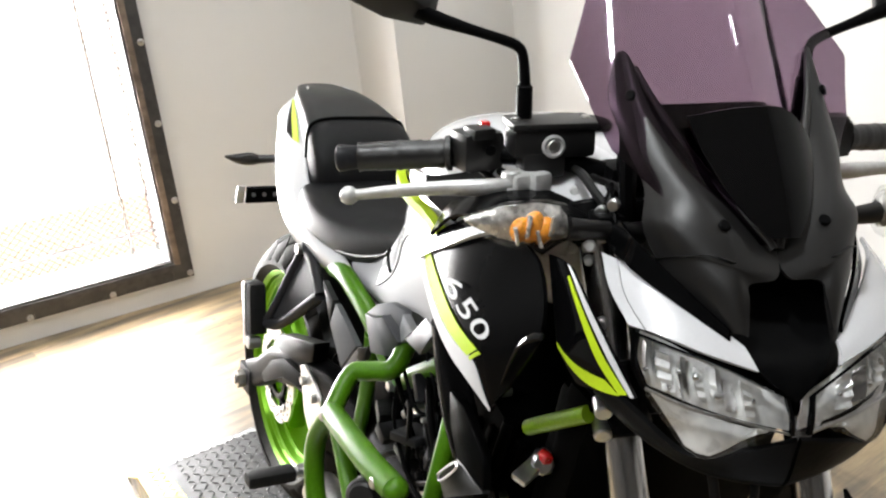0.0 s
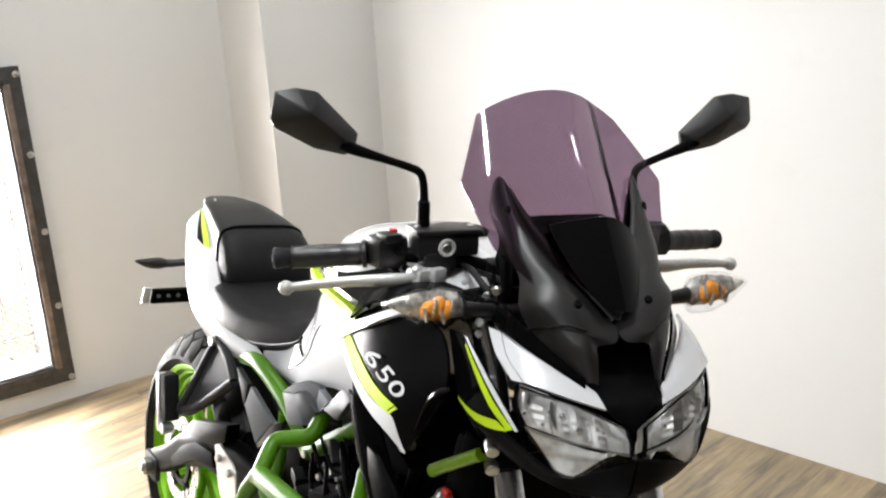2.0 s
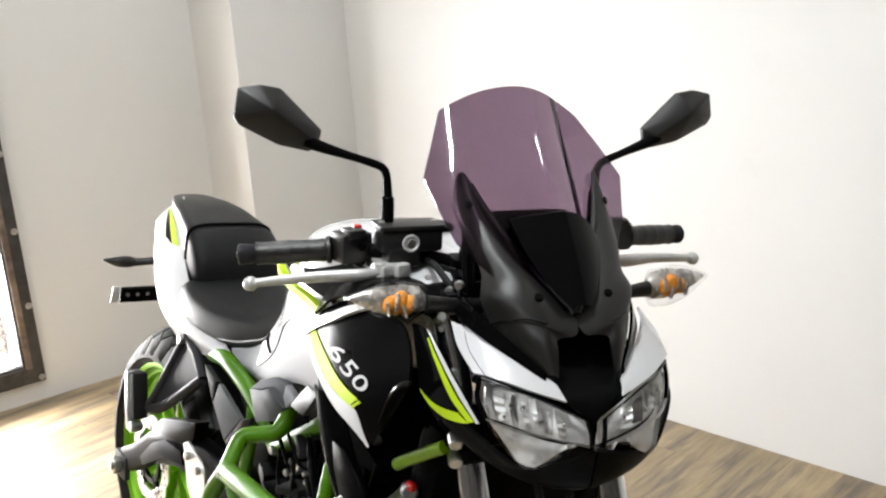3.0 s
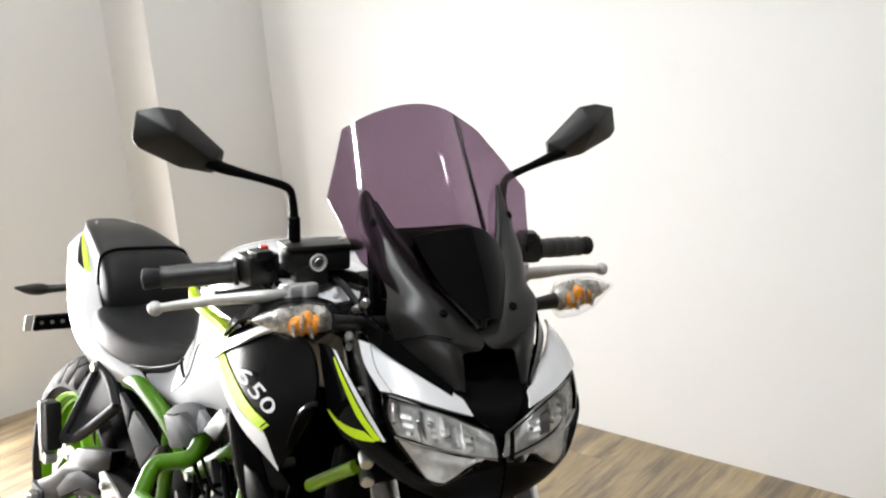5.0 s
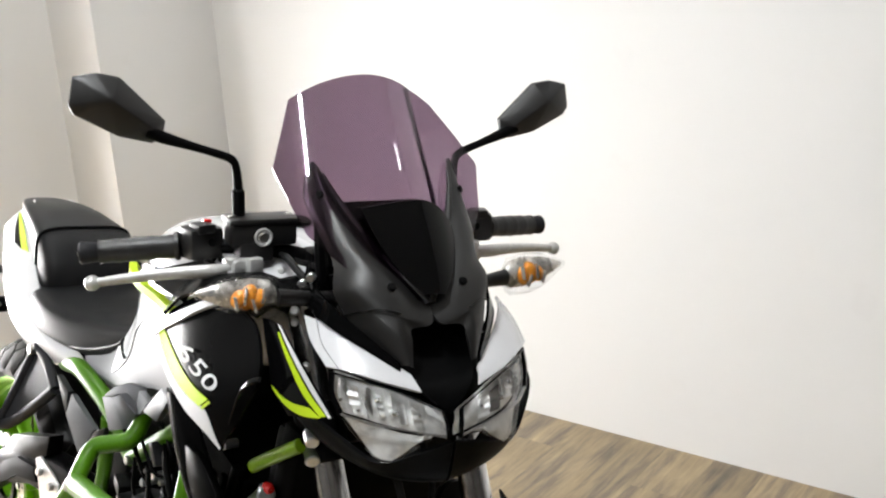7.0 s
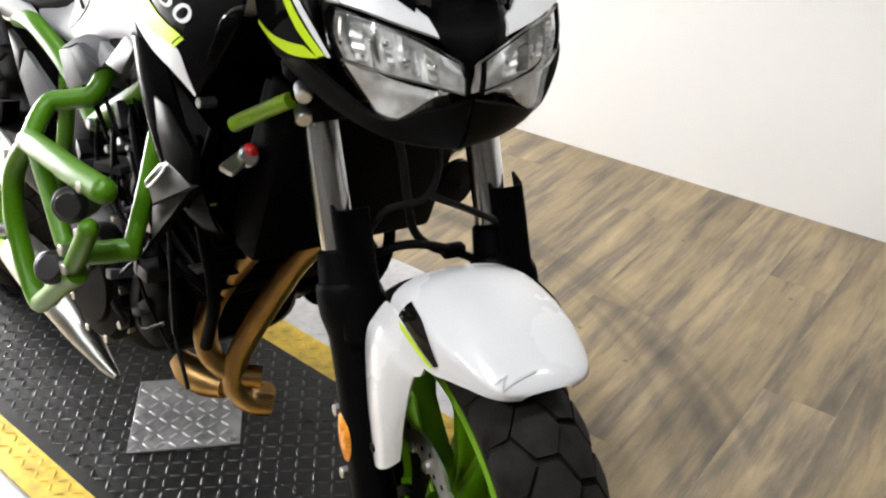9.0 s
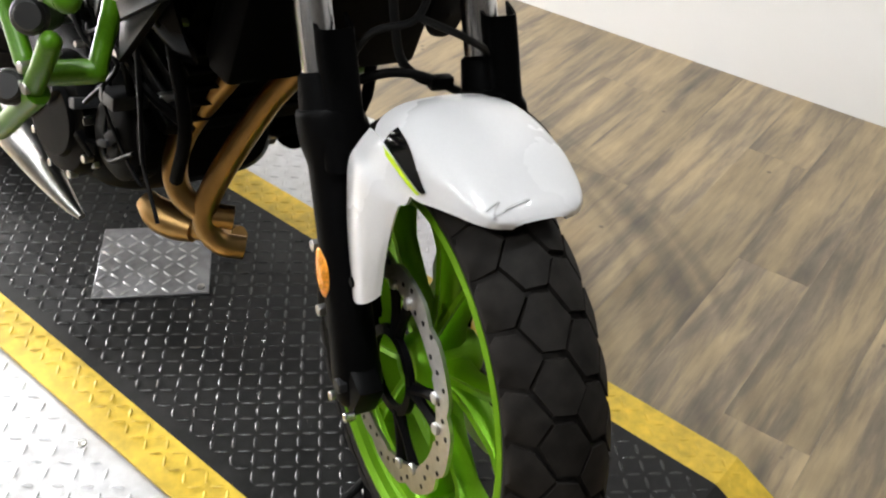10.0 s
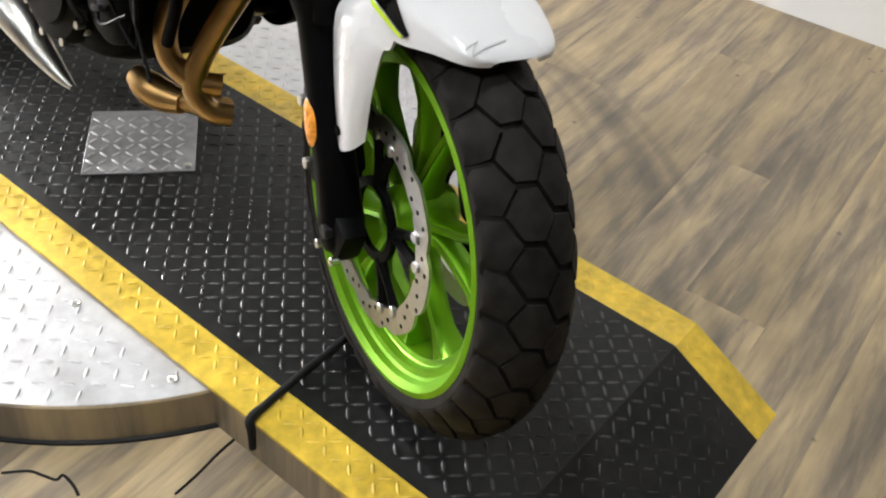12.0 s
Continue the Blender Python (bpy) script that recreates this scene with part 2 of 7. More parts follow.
def strip(bm, surf, a, b, n=12, off=0.0012, thick=0.001):
    """A thin band laid on a surface between two (u, v) lines."""
    ca, cb = catmull([Vector((*p, 0)) for p in a], n), catmull([Vector((*p, 0)) for p in b], n)
    m = 3
    g = [[bm.verts.new(surf.at(*(p.lerp(q, k / m)).xy, off)) for k in range(m + 1)] for p, q in zip(ca, cb)]
    low = [[bm.verts.new(surf.at(*(p.lerp(q, k / m)).xy, off - thick)) for k in range(m + 1)] for p, q in zip(ca, cb)]
    for i in range(len(g) - 1):
        for k in range(m):
            bm.faces.new((g[i][k], g[i + 1][k], g[i + 1][k + 1], g[i][k + 1]))
        bm.faces.new((g[i][0], low[i][0], low[i + 1][0], g[i + 1][0]))
        bm.faces.new((g[i + 1][m], low[i + 1][m], low[i][m], g[i][m]))
    for k in range(m):
        bm.faces.new((g[0][k], g[0][k + 1], low[0][k + 1], low[0][k]))
        bm.faces.new((g[-1][k + 1], g[-1][k], low[-1][k], low[-1][k + 1]))
    return bm


def prism(bm, outline, depth, m, bev=0.0):
    """A flat outline (x, y) with thickness along z, set by m."""
    tmp = bmesh.new()
    f = tmp.faces.new([tmp.verts.new((x, y, 0)) for x, y in outline])
    r = bmesh.ops.extrude_face_region(tmp, geom=[f])
    bmesh.ops.translate(tmp, vec=(0, 0, depth), verts=[v for v in r["geom"] if isinstance(v, bmesh.types.BMVert)])
    bmesh.ops.recalc_face_normals(tmp, faces=tmp.faces)
    if bev:
        bmesh.ops.bevel(tmp, geom=tmp.edges[:], offset=bev, segments=1, affect='EDGES')
    bmesh.ops.transform(tmp, matrix=m, verts=tmp.verts)
    merge(bm, tmp)
    return bm


def facet(name, outline, sg, material, parent, label="", depth=0.010):
    """A flat-faced moulded panel: an outline on the machine's flank with turned-in, eased sides."""
    b = bmesh.new()
    out = [Vector((x, sg * y, z)) for x, y, z in outline]
    mid = sum(out, Vector()) / len(out)
    rim = [b.verts.new(p) for p in out]
    top = [b.verts.new(p.lerp(mid, 0.06) + Vector((0, sg * 0.0015, 0))) for p in out]
    low = [b.verts.new(p.lerp(mid, 0.03) - Vector((0, sg * depth, 0))) for p in out]
    n = len(out)
    for i in range(n):
        j = (i + 1) % n
        b.faces.new((rim[i], rim[j], top[j], top[i]))
        b.faces.new((low[i], low[j], rim[j], rim[i]))
    c, d = b.verts.new(mid + Vector((0, sg * 0.0015, 0))), b.verts.new(mid - Vector((0, sg * depth, 0)))
    for i in range(n):
        j = (i + 1) % n
        b.faces.new((top[i], top[j], c))
        b.faces.new((low[j], low[i], d))
    return part(name, b, material, parent, label, 50)


def ride(o, yaw, lean):
    """The pose of a machine that heads to -y, turned right by yaw and leaning left: x ahead, y to its left, z up."""
    a, b = radians(yaw), radians(lean)
    f, l = Vector((-math.sin(a), -math.cos(a), 0)), Vector((math.cos(a), -math.sin(a), 0))
    z = Vector((0, 0, 1))
    u, w = z * math.cos(b) + l * math.sin(b), l * math.cos(b) - z * math.sin(b)
    return Matrix(((f.x, w.x, u.x, o[0]), (f.y, w.y, u.y, o[1]), (f.z, w.z, u.z, o[2]), (0, 0, 0, 1)))


MAT_TOP = 0.09
FRAME_POSE = ride((0.66, 2.285, MAT_TOP), 1.64, 11.5)
FORK_POSE = ride((0.652, 0.878, MAT_TOP - 0.002), 19.2, 4.5)
BAR_POSE = ride((0.6153, 0.8873, MAT_TOP - 0.003), 18.5, 6.5)
STEER = FRAME_POSE.inverted() @ FORK_POSE
STEER_BAR = FRAME_POSE.inverted() @ BAR_POSE


def fork_part(name, bm, material, parent, label="", angle=38):
    """A part of the steered front end, given from the foot of the front wheel."""
    bmesh.ops.transform(bm, matrix=STEER, verts=bm.verts)
    return part(name, bm, material, parent, label, angle)


def bar_part(name, bm, material, parent, label="", angle=38):
    """A part of the bars, lamp and screen, which sit on top of the fork."""
    bmesh.ops.transform(bm, matrix=STEER_BAR, verts=bm.verts)
    return part(name, bm, material, parent, label, angle)


# ---------------------------------------------------------------- setting: room
def paint_mat():
    m, nt, b = node_mat("wall_paint")
    n, l = nt.nodes, nt.links
    tc = n.new("ShaderNodeTexCoord")
    big, fine = n.new("ShaderNodeTexNoise"), n.new("ShaderNodeTexNoise")
    big.inputs["Scale"].default_value, fine.inputs["Scale"].default_value = 0.9, 160
    big.inputs["Detail"].default_value = 4
    l.new(tc.outputs["Object"], big.inputs["Vector"])
    l.new(tc.outputs["Object"], fine.inputs["Vector"])
    mix = n.new("ShaderNodeMix")
    mix.data_type = 'RGBA'
    mix.inputs[6].default_value = (0.75, 0.745, 0.735, 1)
    mix.inputs[7].default_value = (0.70, 0.692, 0.678, 1)
    l.new(big.outputs[0], mix.inputs[0])
    scuff, ramp = n.new("ShaderNodeTexNoise"), n.new("ShaderNodeMapRange")
    scuff.inputs["Scale"].default_value = 3.2
    scuff.inputs["Detail"].default_value = 8
    l.new(tc.outputs["Object"], scuff.inputs["Vector"])
    ramp.inputs[1].default_value, ramp.inputs[2].default_value = 0.66, 0.78
    l.new(scuff.outputs[0], ramp.inputs[0])
    half = n.new("ShaderNodeMath")
    half.operation = 'MULTIPLY'
    half.inputs[1].default_value = 0.35
    l.new(ramp.outputs[0], half.inputs[0])
    dirty = n.new("ShaderNodeMix")
    dirty.data_type = 'RGBA'
    l.new(half.outputs[0], dirty.inputs[0])
    l.new(mix.outputs[2], dirty.inputs[6])
    dirty.inputs[7].default_value = (0.58, 0.56, 0.54, 1)
    l.new(dirty.outputs[2], b.inputs["Base Color"])
    b.inputs["Roughness"].default_value = 0.5
    bp = n.new("ShaderNodeBump")
    bp.inputs["Strength"].default_value, bp.inputs["Distance"].default_value = 0.25, 0.001
    l.new(fine.outputs[0], bp.inputs["Height"])
    l.new(bp.outputs[0], b.inputs["Normal"])
    return m


def wood_mat(name, dark=1.0):
    """Printed wood vinyl: streaks along x, grey-brown and tan, each plank with a tone of its own."""
    m, nt, b = node_mat(name)
    n, l = nt.nodes, nt.links
    tc, info = n.new("ShaderNodeTexCoord"), n.new("ShaderNodeObjectInfo")
    shift = n.new("ShaderNodeVectorMath")
    shift.operation = 'MULTIPLY_ADD'
    shift.inputs[1].default_value = (1, 1, 1)
    sc = n.new("ShaderNodeVectorMath")
    sc.operation = 'SCALE'
    sc.inputs[0].default_value = (37.0, 11.0, 5.0)
    l.new(info.outputs["Random"], sc.inputs["Scale"])
    l.new(tc.outputs["Object"], shift.inputs[0])
    l.new(sc.outputs[0], shift.inputs[2])
    mp = n.new("ShaderNodeMapping")
    mp.inputs["Scale"].default_value = (1.5, 13.0, 1.0)
    mp.inputs["Rotation"].default_value = (0, 0, radians(2))
    l.new(shift.outputs[0], mp.inputs[0])
    streak, blot, grain = n.new("ShaderNodeTexNoise"), n.new("ShaderNodeTexNoise"), n.new("ShaderNodeTexNoise")
    streak.inputs["Scale"].default_value, streak.inputs["Detail"].default_value, streak.inputs["Roughness"].default_value, streak.inputs["Distortion"].default_value = 1.4, 9, 0.64, 0.25
    l.new(mp.outputs[0], streak.inputs["Vector"])
    blot.inputs["Scale"].default_value, blot.inputs["Detail"].default_value = 3.2, 6
    l.new(shift.outputs[0], blot.inputs["Vector"])
    mp2 = n.new("ShaderNodeMapping")
    mp2.inputs["Scale"].default_value = (14, 110, 1)
    l.new(shift.outputs[0], mp2.inputs[0])
    grain.inputs["Scale"].default_value, grain.inputs["Detail"].default_value = 1.0, 4
    l.new(mp2.outputs[0], grain.inputs["Vector"])
    cr = n.new("ShaderNodeValToRGB")
    e = cr.color_ramp.elements
    e[0].position, e[0].color = 0.28, (0.115 * dark, 0.094 * dark, 0.074 * dark, 1)
    e[1].position, e[1].color = 0.74, (0.49 * dark, 0.367 * dark, 0.205 * dark, 1)
    x = cr.color_ramp.elements.new(0.43)
    x.color = (0.225 * dark, 0.178 * dark, 0.124 * dark, 1)
    x = cr.color_ramp.elements.new(0.54)
    x.color = (0.365 * dark, 0.278 * dark, 0.166 * dark, 1)
    l.new(streak.outputs[0], cr.inputs[0])
    mr = n.new("ShaderNodeMapRange")
    mr.inputs[1].default_value, mr.inputs[2].default_value, mr.inputs[3].default_value, mr.inputs[4].default_value = 0.3, 0.7, 0.72, 1.22
    l.new(blot.outputs[0], mr.inputs[0])
    gr = n.new("ShaderNodeMapRange")
    gr.inputs[1].default_value, gr.inputs[2].default_value, gr.inputs[3].default_value, gr.inputs[4].default_value = 0.3, 0.7, 0.88, 1.08
    l.new(grain.outputs[0], gr.inputs[0])
    tone = n.new("ShaderNodeMapRange")
    tone.inputs[3].default_value, tone.inputs[4].default_value = 0.84, 1.12
    l.new(info.outputs["Random"], tone.inputs[0])
    p1, p2 = n.new("ShaderNodeMath"), n.new("ShaderNodeMath")
    p1.operation = p2.operation = 'MULTIPLY'
    l.new(mr.outputs[0], p1.inputs[0])
    l.new(gr.outputs[0], p1.inputs[1])
    l.new(p1.outputs[0], p2.inputs[0])
    l.new(tone.outputs[0], p2.inputs[1])
    mul = n.new("ShaderNodeVectorMath")
    mul.operation = 'SCALE'
    l.new(cr.outputs[0], mul.inputs[0])
    l.new(p2.outputs[0], mul.inputs["Scale"])
    # rubber scuffs: two arcs that a turning tyre left, broken up by noise, and dark specks
    geo = n.new("ShaderNodeNewGeometry")
    soil = None
    for cx, cy, rad, wide, depth in ((0.646, 1.652, 1.088, 0.030, 0.62), (0.60, 1.62, 1.165, 0.016, 0.40), (0.70, 1.70, 0.995, 0.012, 0.25)):
        dist, off, absd, band = n.new("ShaderNodeVectorMath"), n.new("ShaderNodeMath"), n.new("ShaderNodeMath"), n.new("ShaderNodeMapRange")
        flat = n.new("ShaderNodeVectorMath")
        flat.operation = 'MULTIPLY'
        flat.inputs[1].default_value = (1, 1, 0)
        l.new(geo.outputs["Position"], flat.inputs[0])
        dist.operation = 'DISTANCE'
        dist.inputs[1].default_value = (cx, cy, 0)
        l.new(flat.outputs[0], dist.inputs[0])
        off.operation, absd.operation = 'SUBTRACT', 'ABSOLUTE'
        off.inputs[1].default_value = rad
        l.new(dist.outputs["Value"], off.inputs[0])
        l.new(off.outputs[0], absd.inputs[0])
        band.inputs[1].default_value, band.inputs[2].default_value, band.inputs[3].default_value, band.inputs[4].default_value = wide * 0.4, wide * 1.5, depth, 0.0
        l.new(absd.outputs[0], band.inputs[0])
        if soil is None:
            soil = band.outputs[0]
        else:
            plus = n.new("ShaderNodeMath")
            plus.operation = 'MAXIMUM'
            l.new(soil, plus.inputs[0])
            l.new(band.outputs[0], plus.inputs[1])
            soil = plus.outputs[0]
    patch, wear = n.new("ShaderNodeTexNoise"), n.new("ShaderNodeMapRange")
    patch.inputs["Scale"].default_value, patch.inputs["Detail"].default_value = 3.0, 6
    l.new(geo.outputs["Position"], patch.inputs["Vector"])
    wear.inputs[1].default_value, wear.inputs[2].default_value, wear.inputs[3].default_value, wear.inputs[4].default_value = 0.36, 0.58, 0.25, 1.0
    l.new(patch.outputs[0], wear.inputs[0])
    worn = n.new("ShaderNodeMath")
    worn.operation = 'MULTIPLY'
    l.new(soil, worn.inputs[0])
    l.new(wear.outputs[0], worn.inputs[1])
    speck, dots = n.new("ShaderNodeTexVoronoi"), n.new("ShaderNodeMapRange")
    speck.inputs["Scale"].default_value = 9.0
    l.new(geo.outputs["Position"], speck.inputs["Vector"])
    dots.inputs[1].default_value, dots.inputs[2].default_value, dots.inputs[3].default_value, dots.inputs[4].default_value = 0.035, 0.07, 0.6, 0.0
    l.new(speck.outputs["Distance"], dots.inputs[0])
    dirt = n.new("ShaderNodeMath")
    dirt.operation = 'MAXIMUM'
    l.new(worn.outputs[0], dirt.inputs[0])
    l.new(dots.outputs[0], dirt.inputs[1])
    stain = n.new("ShaderNodeMix")
    stain.data_type = 'RGBA'
    l.new(dirt.outputs[0], stain.inputs[0])
    l.new(mul.outputs[0], stain.inputs[6])
    stain.inputs[7].default_value = (0.055, 0.047, 0.042, 1)
    l.new(stain.outputs[2], b.inputs["Base Color"])
    rr = n.new("ShaderNodeMapRange")
    rr.inputs[3].default_value, rr.inputs[4].default_value = 0.32, 0.55
    l.new(blot.outputs[0], rr.inputs[0])
    l.new(rr.outputs[0], b.inputs["Roughness"])
    bp = n.new("ShaderNodeBump")
    bp.inputs["Strength"].default_value, bp.inputs["Distance"].default_value = 0.25, 0.0008
    l.new(grain.outputs[0], bp.inputs["Height"])
    l.new(bp.outputs[0], b.inputs["Normal"])
    return m


PAINT = paint_mat()
WOOD = wood_mat("wood_vinyl")
SKIRT = wood_mat("wood_vinyl_skirting", 0.9)
SUBFLOOR = surf_mat("subfloor_joint", (0.17, 0.14, 0.10), 0.8, bump=0.2)
# unseen ceiling, greyed so that gloss surfaces reflect less
CEIL = surf_mat("ceiling_paint", (0.36, 0.355, 0.345), 0.8, var=0.04)
MATBLACK = surf_mat("black_diamond_rubber", (0.0115, 0.0113, 0.0112), 0.45, 0.0, 0.0, 0.5, 50, 6, 0.4, 0.25)
# worn lug tops; their highlights are partly put into the paler colour
MATLUG = surf_mat("worn_glint_rubber_lug", (0.036, 0.036, 0.037), 0.26, 0.0, 0.0, 0.3, 50, 7, 0.2)
YELLOW = surf_mat("worn_yellow_paint", (0.66, 0.45, 0.045), 0.42, 0.0, 0.0, 0.32, 45, 9, 0.4)
DIAPLATE = surf_mat("aluminium_tread_plate", (0.56, 0.56, 0.57), 0.42, 0.45, 0.0, 0.14, 60, 9, 0.25)
PLATEGREY = surf_mat("scuffed_plate", (0.30, 0.30, 0.31), 0.38, 0.7, 0.0, 0.25, 60, 14, 0.3)
WINSTEEL = surf_mat("dark_window_steel", (0.055, 0.052, 0.05), 0.5, 0.5, 0.0, 0.35, 30, 5, 0.4)
RUSTED = surf_mat("weathered_wood_reveal", (0.16, 0.12, 0.09), 0.7, 0.0, 0.0, 0.5, 30, 6, 0.5)
WIRE = surf_mat("rusty_expanded_mesh", (0.20, 0.15, 0.11), 0.6, 0.4, 0.0, 0.3, 60, 8, 0.3)

# floor: joint bed below, planks on top are laid at the end of the file
bm = bmesh.new()
block(bm, (7.4, 9.4, 0.1), pose(-0.6, -0.4, -0.056), 0)
floor = tagged(part("floor", bm, SUBFLOOR), "wood-look vinyl plank floor in worn tan and grey", "floor", kind="structure")

WALL_H = 3.1
# unseen walls are toned dark to keep bright reflections off the blacks
DIM = surf_mat("reflection_dimming_paint", (0.075, 0.070, 0.066), 0.6, var=0.1, grain=60, blot=2)


def wall_slab(name, x0, y0, x1, y1, label, z0=0.0, z1=WALL_H, thick=0.14, paint=None):
    """A wall whose room face runs from (x0, y0) to (x1, y1), the room on its right-hand side."""
    d = Vector((x1 - x0, y1 - y0, 0))
    length = d.length
    d.normalize()
    nrm = Vector((-d.y, d.x, 0))
    c = Vector((x0, y0, 0)) + d * length / 2 + nrm * thick / 2
    b2 = bmesh.new()
    ang = math.degrees(math.atan2(d.y, d.x))
    block(b2, (length, thick, z1 - z0), pose(c.x, c.y, (z0 + z1) / 2, 0, 0, ang), 0)
    return tagged(part(name, b2, paint or PAINT), label, "wall", kind="structure")


BACK_Y = 3.885
WIN = (-0.42, 0.83, 0.085, 1.275)  # opening with its steel frame: x0, x1, z0, z1
INNER = 0.075
wall_slab("wall_right", 2.085, 3.80, 3.13, -4.8, "white painted plaster wall with faint scuffs")
bm = bmesh.new()
x0, x1, z0, z1 = WIN[0] + INNER, WIN[1] - INNER, WIN[2] + INNER, WIN[3] - INNER
for bx0, bx1, bz0, bz1 in ((-4.2, x0, 0, WALL_H), (x1, 2.3, 0, WALL_H), (x0, x1, 0, z0), (x0, x1, z1, WALL_H)):
    block(bm, (bx1 - bx0, 0.2, bz1 - bz0), pose((bx0 + bx1) / 2, BACK_Y + 0.1, (bz0 + bz1) / 2), 0)
tagged(part("wall_back", bm, PAINT), "warm white plaster wall with a low barred window", "wall", kind="structure")
bm = bmesh.new()
block(bm, (0.50, 0.40, WALL_H), pose(1.87, 3.73, WALL_H / 2), 0.006)
tagged(part("wall_pillar", bm, PAINT), "square plastered pillar in the corner of the room", "wall", kind="structure")
# added out of view: they close the room and reflect little light
wall_slab("wall_left", -4.1, -4.8, -4.1, 3.9, "unseen wall toned dark to dim reflections", paint=DIM)
wall_slab("wall_front", 3.1, -4.8, -4.1, -4.8, "unseen wall toned dark to dim reflections", paint=DIM)
bm = bmesh.new()
block(bm, (7.8, 9.2, 0.1), pose(-0.6, -0.4, WALL_H + 0.05), 0)
tagged(part("ceiling", bm, CEIL), "unseen plain ceiling, greyed to dim reflections", "ceiling", kind="structure")


# ---------------------------------------------------------------- window with steel frame and mesh
def build_window():
    w = tagged(new("window_1"), "low window behind rusty expanded mesh in a bolted dark steel frame", "window", kind="structure")
    yf = BACK_Y - 0.035
    a0, a1, c0, c1 = WIN
    for nm, cx, cz, sx, sz in (("frame_stile", a0 + INNER / 2, (c0 + c1) / 2, INNER, c1 - c0), ("frame_stile", a1 - INNER / 2, (c0 + c1) / 2, INNER, c1 - c0),
                               ("frame_rail", (a0 + a1) / 2, c0 + INNER / 2, a1 - a0 - 2 * INNER, INNER), ("frame_rail", (a0 + a1) / 2, c1 - INNER / 2, a1 - a0 - 2 * INNER, INNER)):
        b = bmesh.new()
        # an outer flat flange and a raised weathered inner bar
        block(b, (sx, 0.03, sz), pose(cx, yf + 0.018, cz), 0.003)
        part(nm, b, WINSTEEL, w)
        b = bmesh.new()
        if sx < sz:
            off = 0.016 * (1 if cx < 0.2 else -1)
            block(b, (0.024, 0.012, sz - 2 * INNER + 0.03), pose(cx + off, yf + 0.001, cz), 0.003)
        else:
            block(b, (sx + 0.03, 0.012, 0.024), pose(cx, yf + 0.001, cz + 0.016 * (1 if cz < 0.6 else -1)), 0.003)
        part("inner_bar", b, RUSTED if sx < sz else WINSTEEL, w)
    one = None
    spots = [(a1 - 0.014, 0.101 + 0.2865 * k) for k in range(5)] + [(a1 - 0.014 - 0.286 * k, c0 + 0.012) for k in range(1, 5)] + [(a1 - 0.014 - 0.286 * k, c1 - 0.012) for k in range(1, 5)]
    for x, z in spots:
        b = bmesh.new()
        lathe(b, [(0.004, 0.0001), (-0.004, 0.004), (-0.003, 0.009), (0.0, 0.0125), (0.004, 0.0125)], (0, 0, 0), 'y', 12)
        if one is None:
            o = part("bolt", b, STEEL, w)
            one = o.data
        else:
            b.free()
            o = new("bolt", one)
            o.parent = w
        o.location = (x, yf + 0.001, z)
    # expanded mesh: rows of flattened diamonds
    b = bmesh.new()
    px, pz, t = 0.030, 0.0135, 0.0015
    ym = yf + 0.035
    nz = int((c1 - c0 - 2 * INNER + 0.04) / pz)
    nx = int((a1 - a0 - 2 * INNER + 0.04) / px)
    for r in range(nz):
        za = c0 + INNER - 0.02 + r * pz
        prev = None
        for k in range(nx * 2 + 1):
            x = a0 + INNER - 0.02 + k * px / 2
            z = za + (pz if (k + r) % 2 else 0)
            cur = [b.verts.new((x, ym - t, z - t)), b.verts.new((x, ym + t, z)), b.verts.new((x, ym - t, z + t))]
            if prev:
                for q in range(3):
                    b.faces.new((prev[q], prev[(q + 1) % 3], cur[(q + 1) % 3], cur[q]))
            prev = cur
    tagged(part("mesh_screen", b, WIRE, w), "rusty expanded metal mesh", kind="stuff")
    b = bmesh.new()
    for cx, cz, sx, sz in ((0.66, 0.7, 0.012, 1.1), (0.2, 0.235, 1.2, 0.012)):
        block(b, (sx, 0.02, sz), pose(cx, BACK_Y + 0.17, cz), 0.002)
    part("sash", b, CEIL, w)
    return w


build_window()
GLOW = glow_mat("bright_daylight", (1.0, 0.99, 0.98), 4.5)
BRICKY = glow_mat("sunlit_brick_distance", (1.0, 0.74, 0.60), 0.85)
bm = bmesh.new()
block(bm, (6, 0.02, 5), pose(0.2, 6.2, 1.6), 0)
tagged(part("backdrop", bm, GLOW), "overexposed daylight outside the window", "backdrop", kind="structure")
bm = bmesh.new()
block(bm, (1.3, 0.02, 1.1), pose(-0.62, 6.1, -0.15), 0)
block(bm, (1.9, 0.02, 0.34), pose(0.55, 6.1, -0.36), 0)
tagged(part("backdrop_brick", bm, BRICKY), "pale orange brick seen far outside", "backdrop", kind="structure")
area_lamp("daylight", look((0.2, BACK_Y + 0.12, 0.7), (0.2, 0, 0.55)), 1.05, 1.0, 128, (1.0, 0.985, 0.975))

# ceiling strip lamps
TUBE = glow_mat("lamp_tube", (0.955, 0.985, 1.0), 40.0)


def strip_lamp(x, y, along, watts, length=1.25, wide=0.14):
    lamp = tagged(new("ceiling_lamp"), "white ceiling strip lamp with a lit tube", "lamp", "strip lamps on the ceiling")
    b = bmesh.new()
    block(b, (length, wide + 0.02, 0.06), pose(0, 0, 0), 0.008)
    part("housing", b, CEIL, lamp)
    b = bmesh.new()
    rod(b, (-length / 2 + 0.03, 0, -0.05), (length / 2 - 0.03, 0, -0.05), 0.016)
    part("tube", b, TUBE, lamp)
    lamp.matrix_world = pose(x, y, WALL_H - 0.03, 0, 0, along)
    area_lamp("strip_light", pose(x, y, WALL_H - 0.11, 0, 0, along), length, wide, watts, (0.955, 0.985, 1.0))


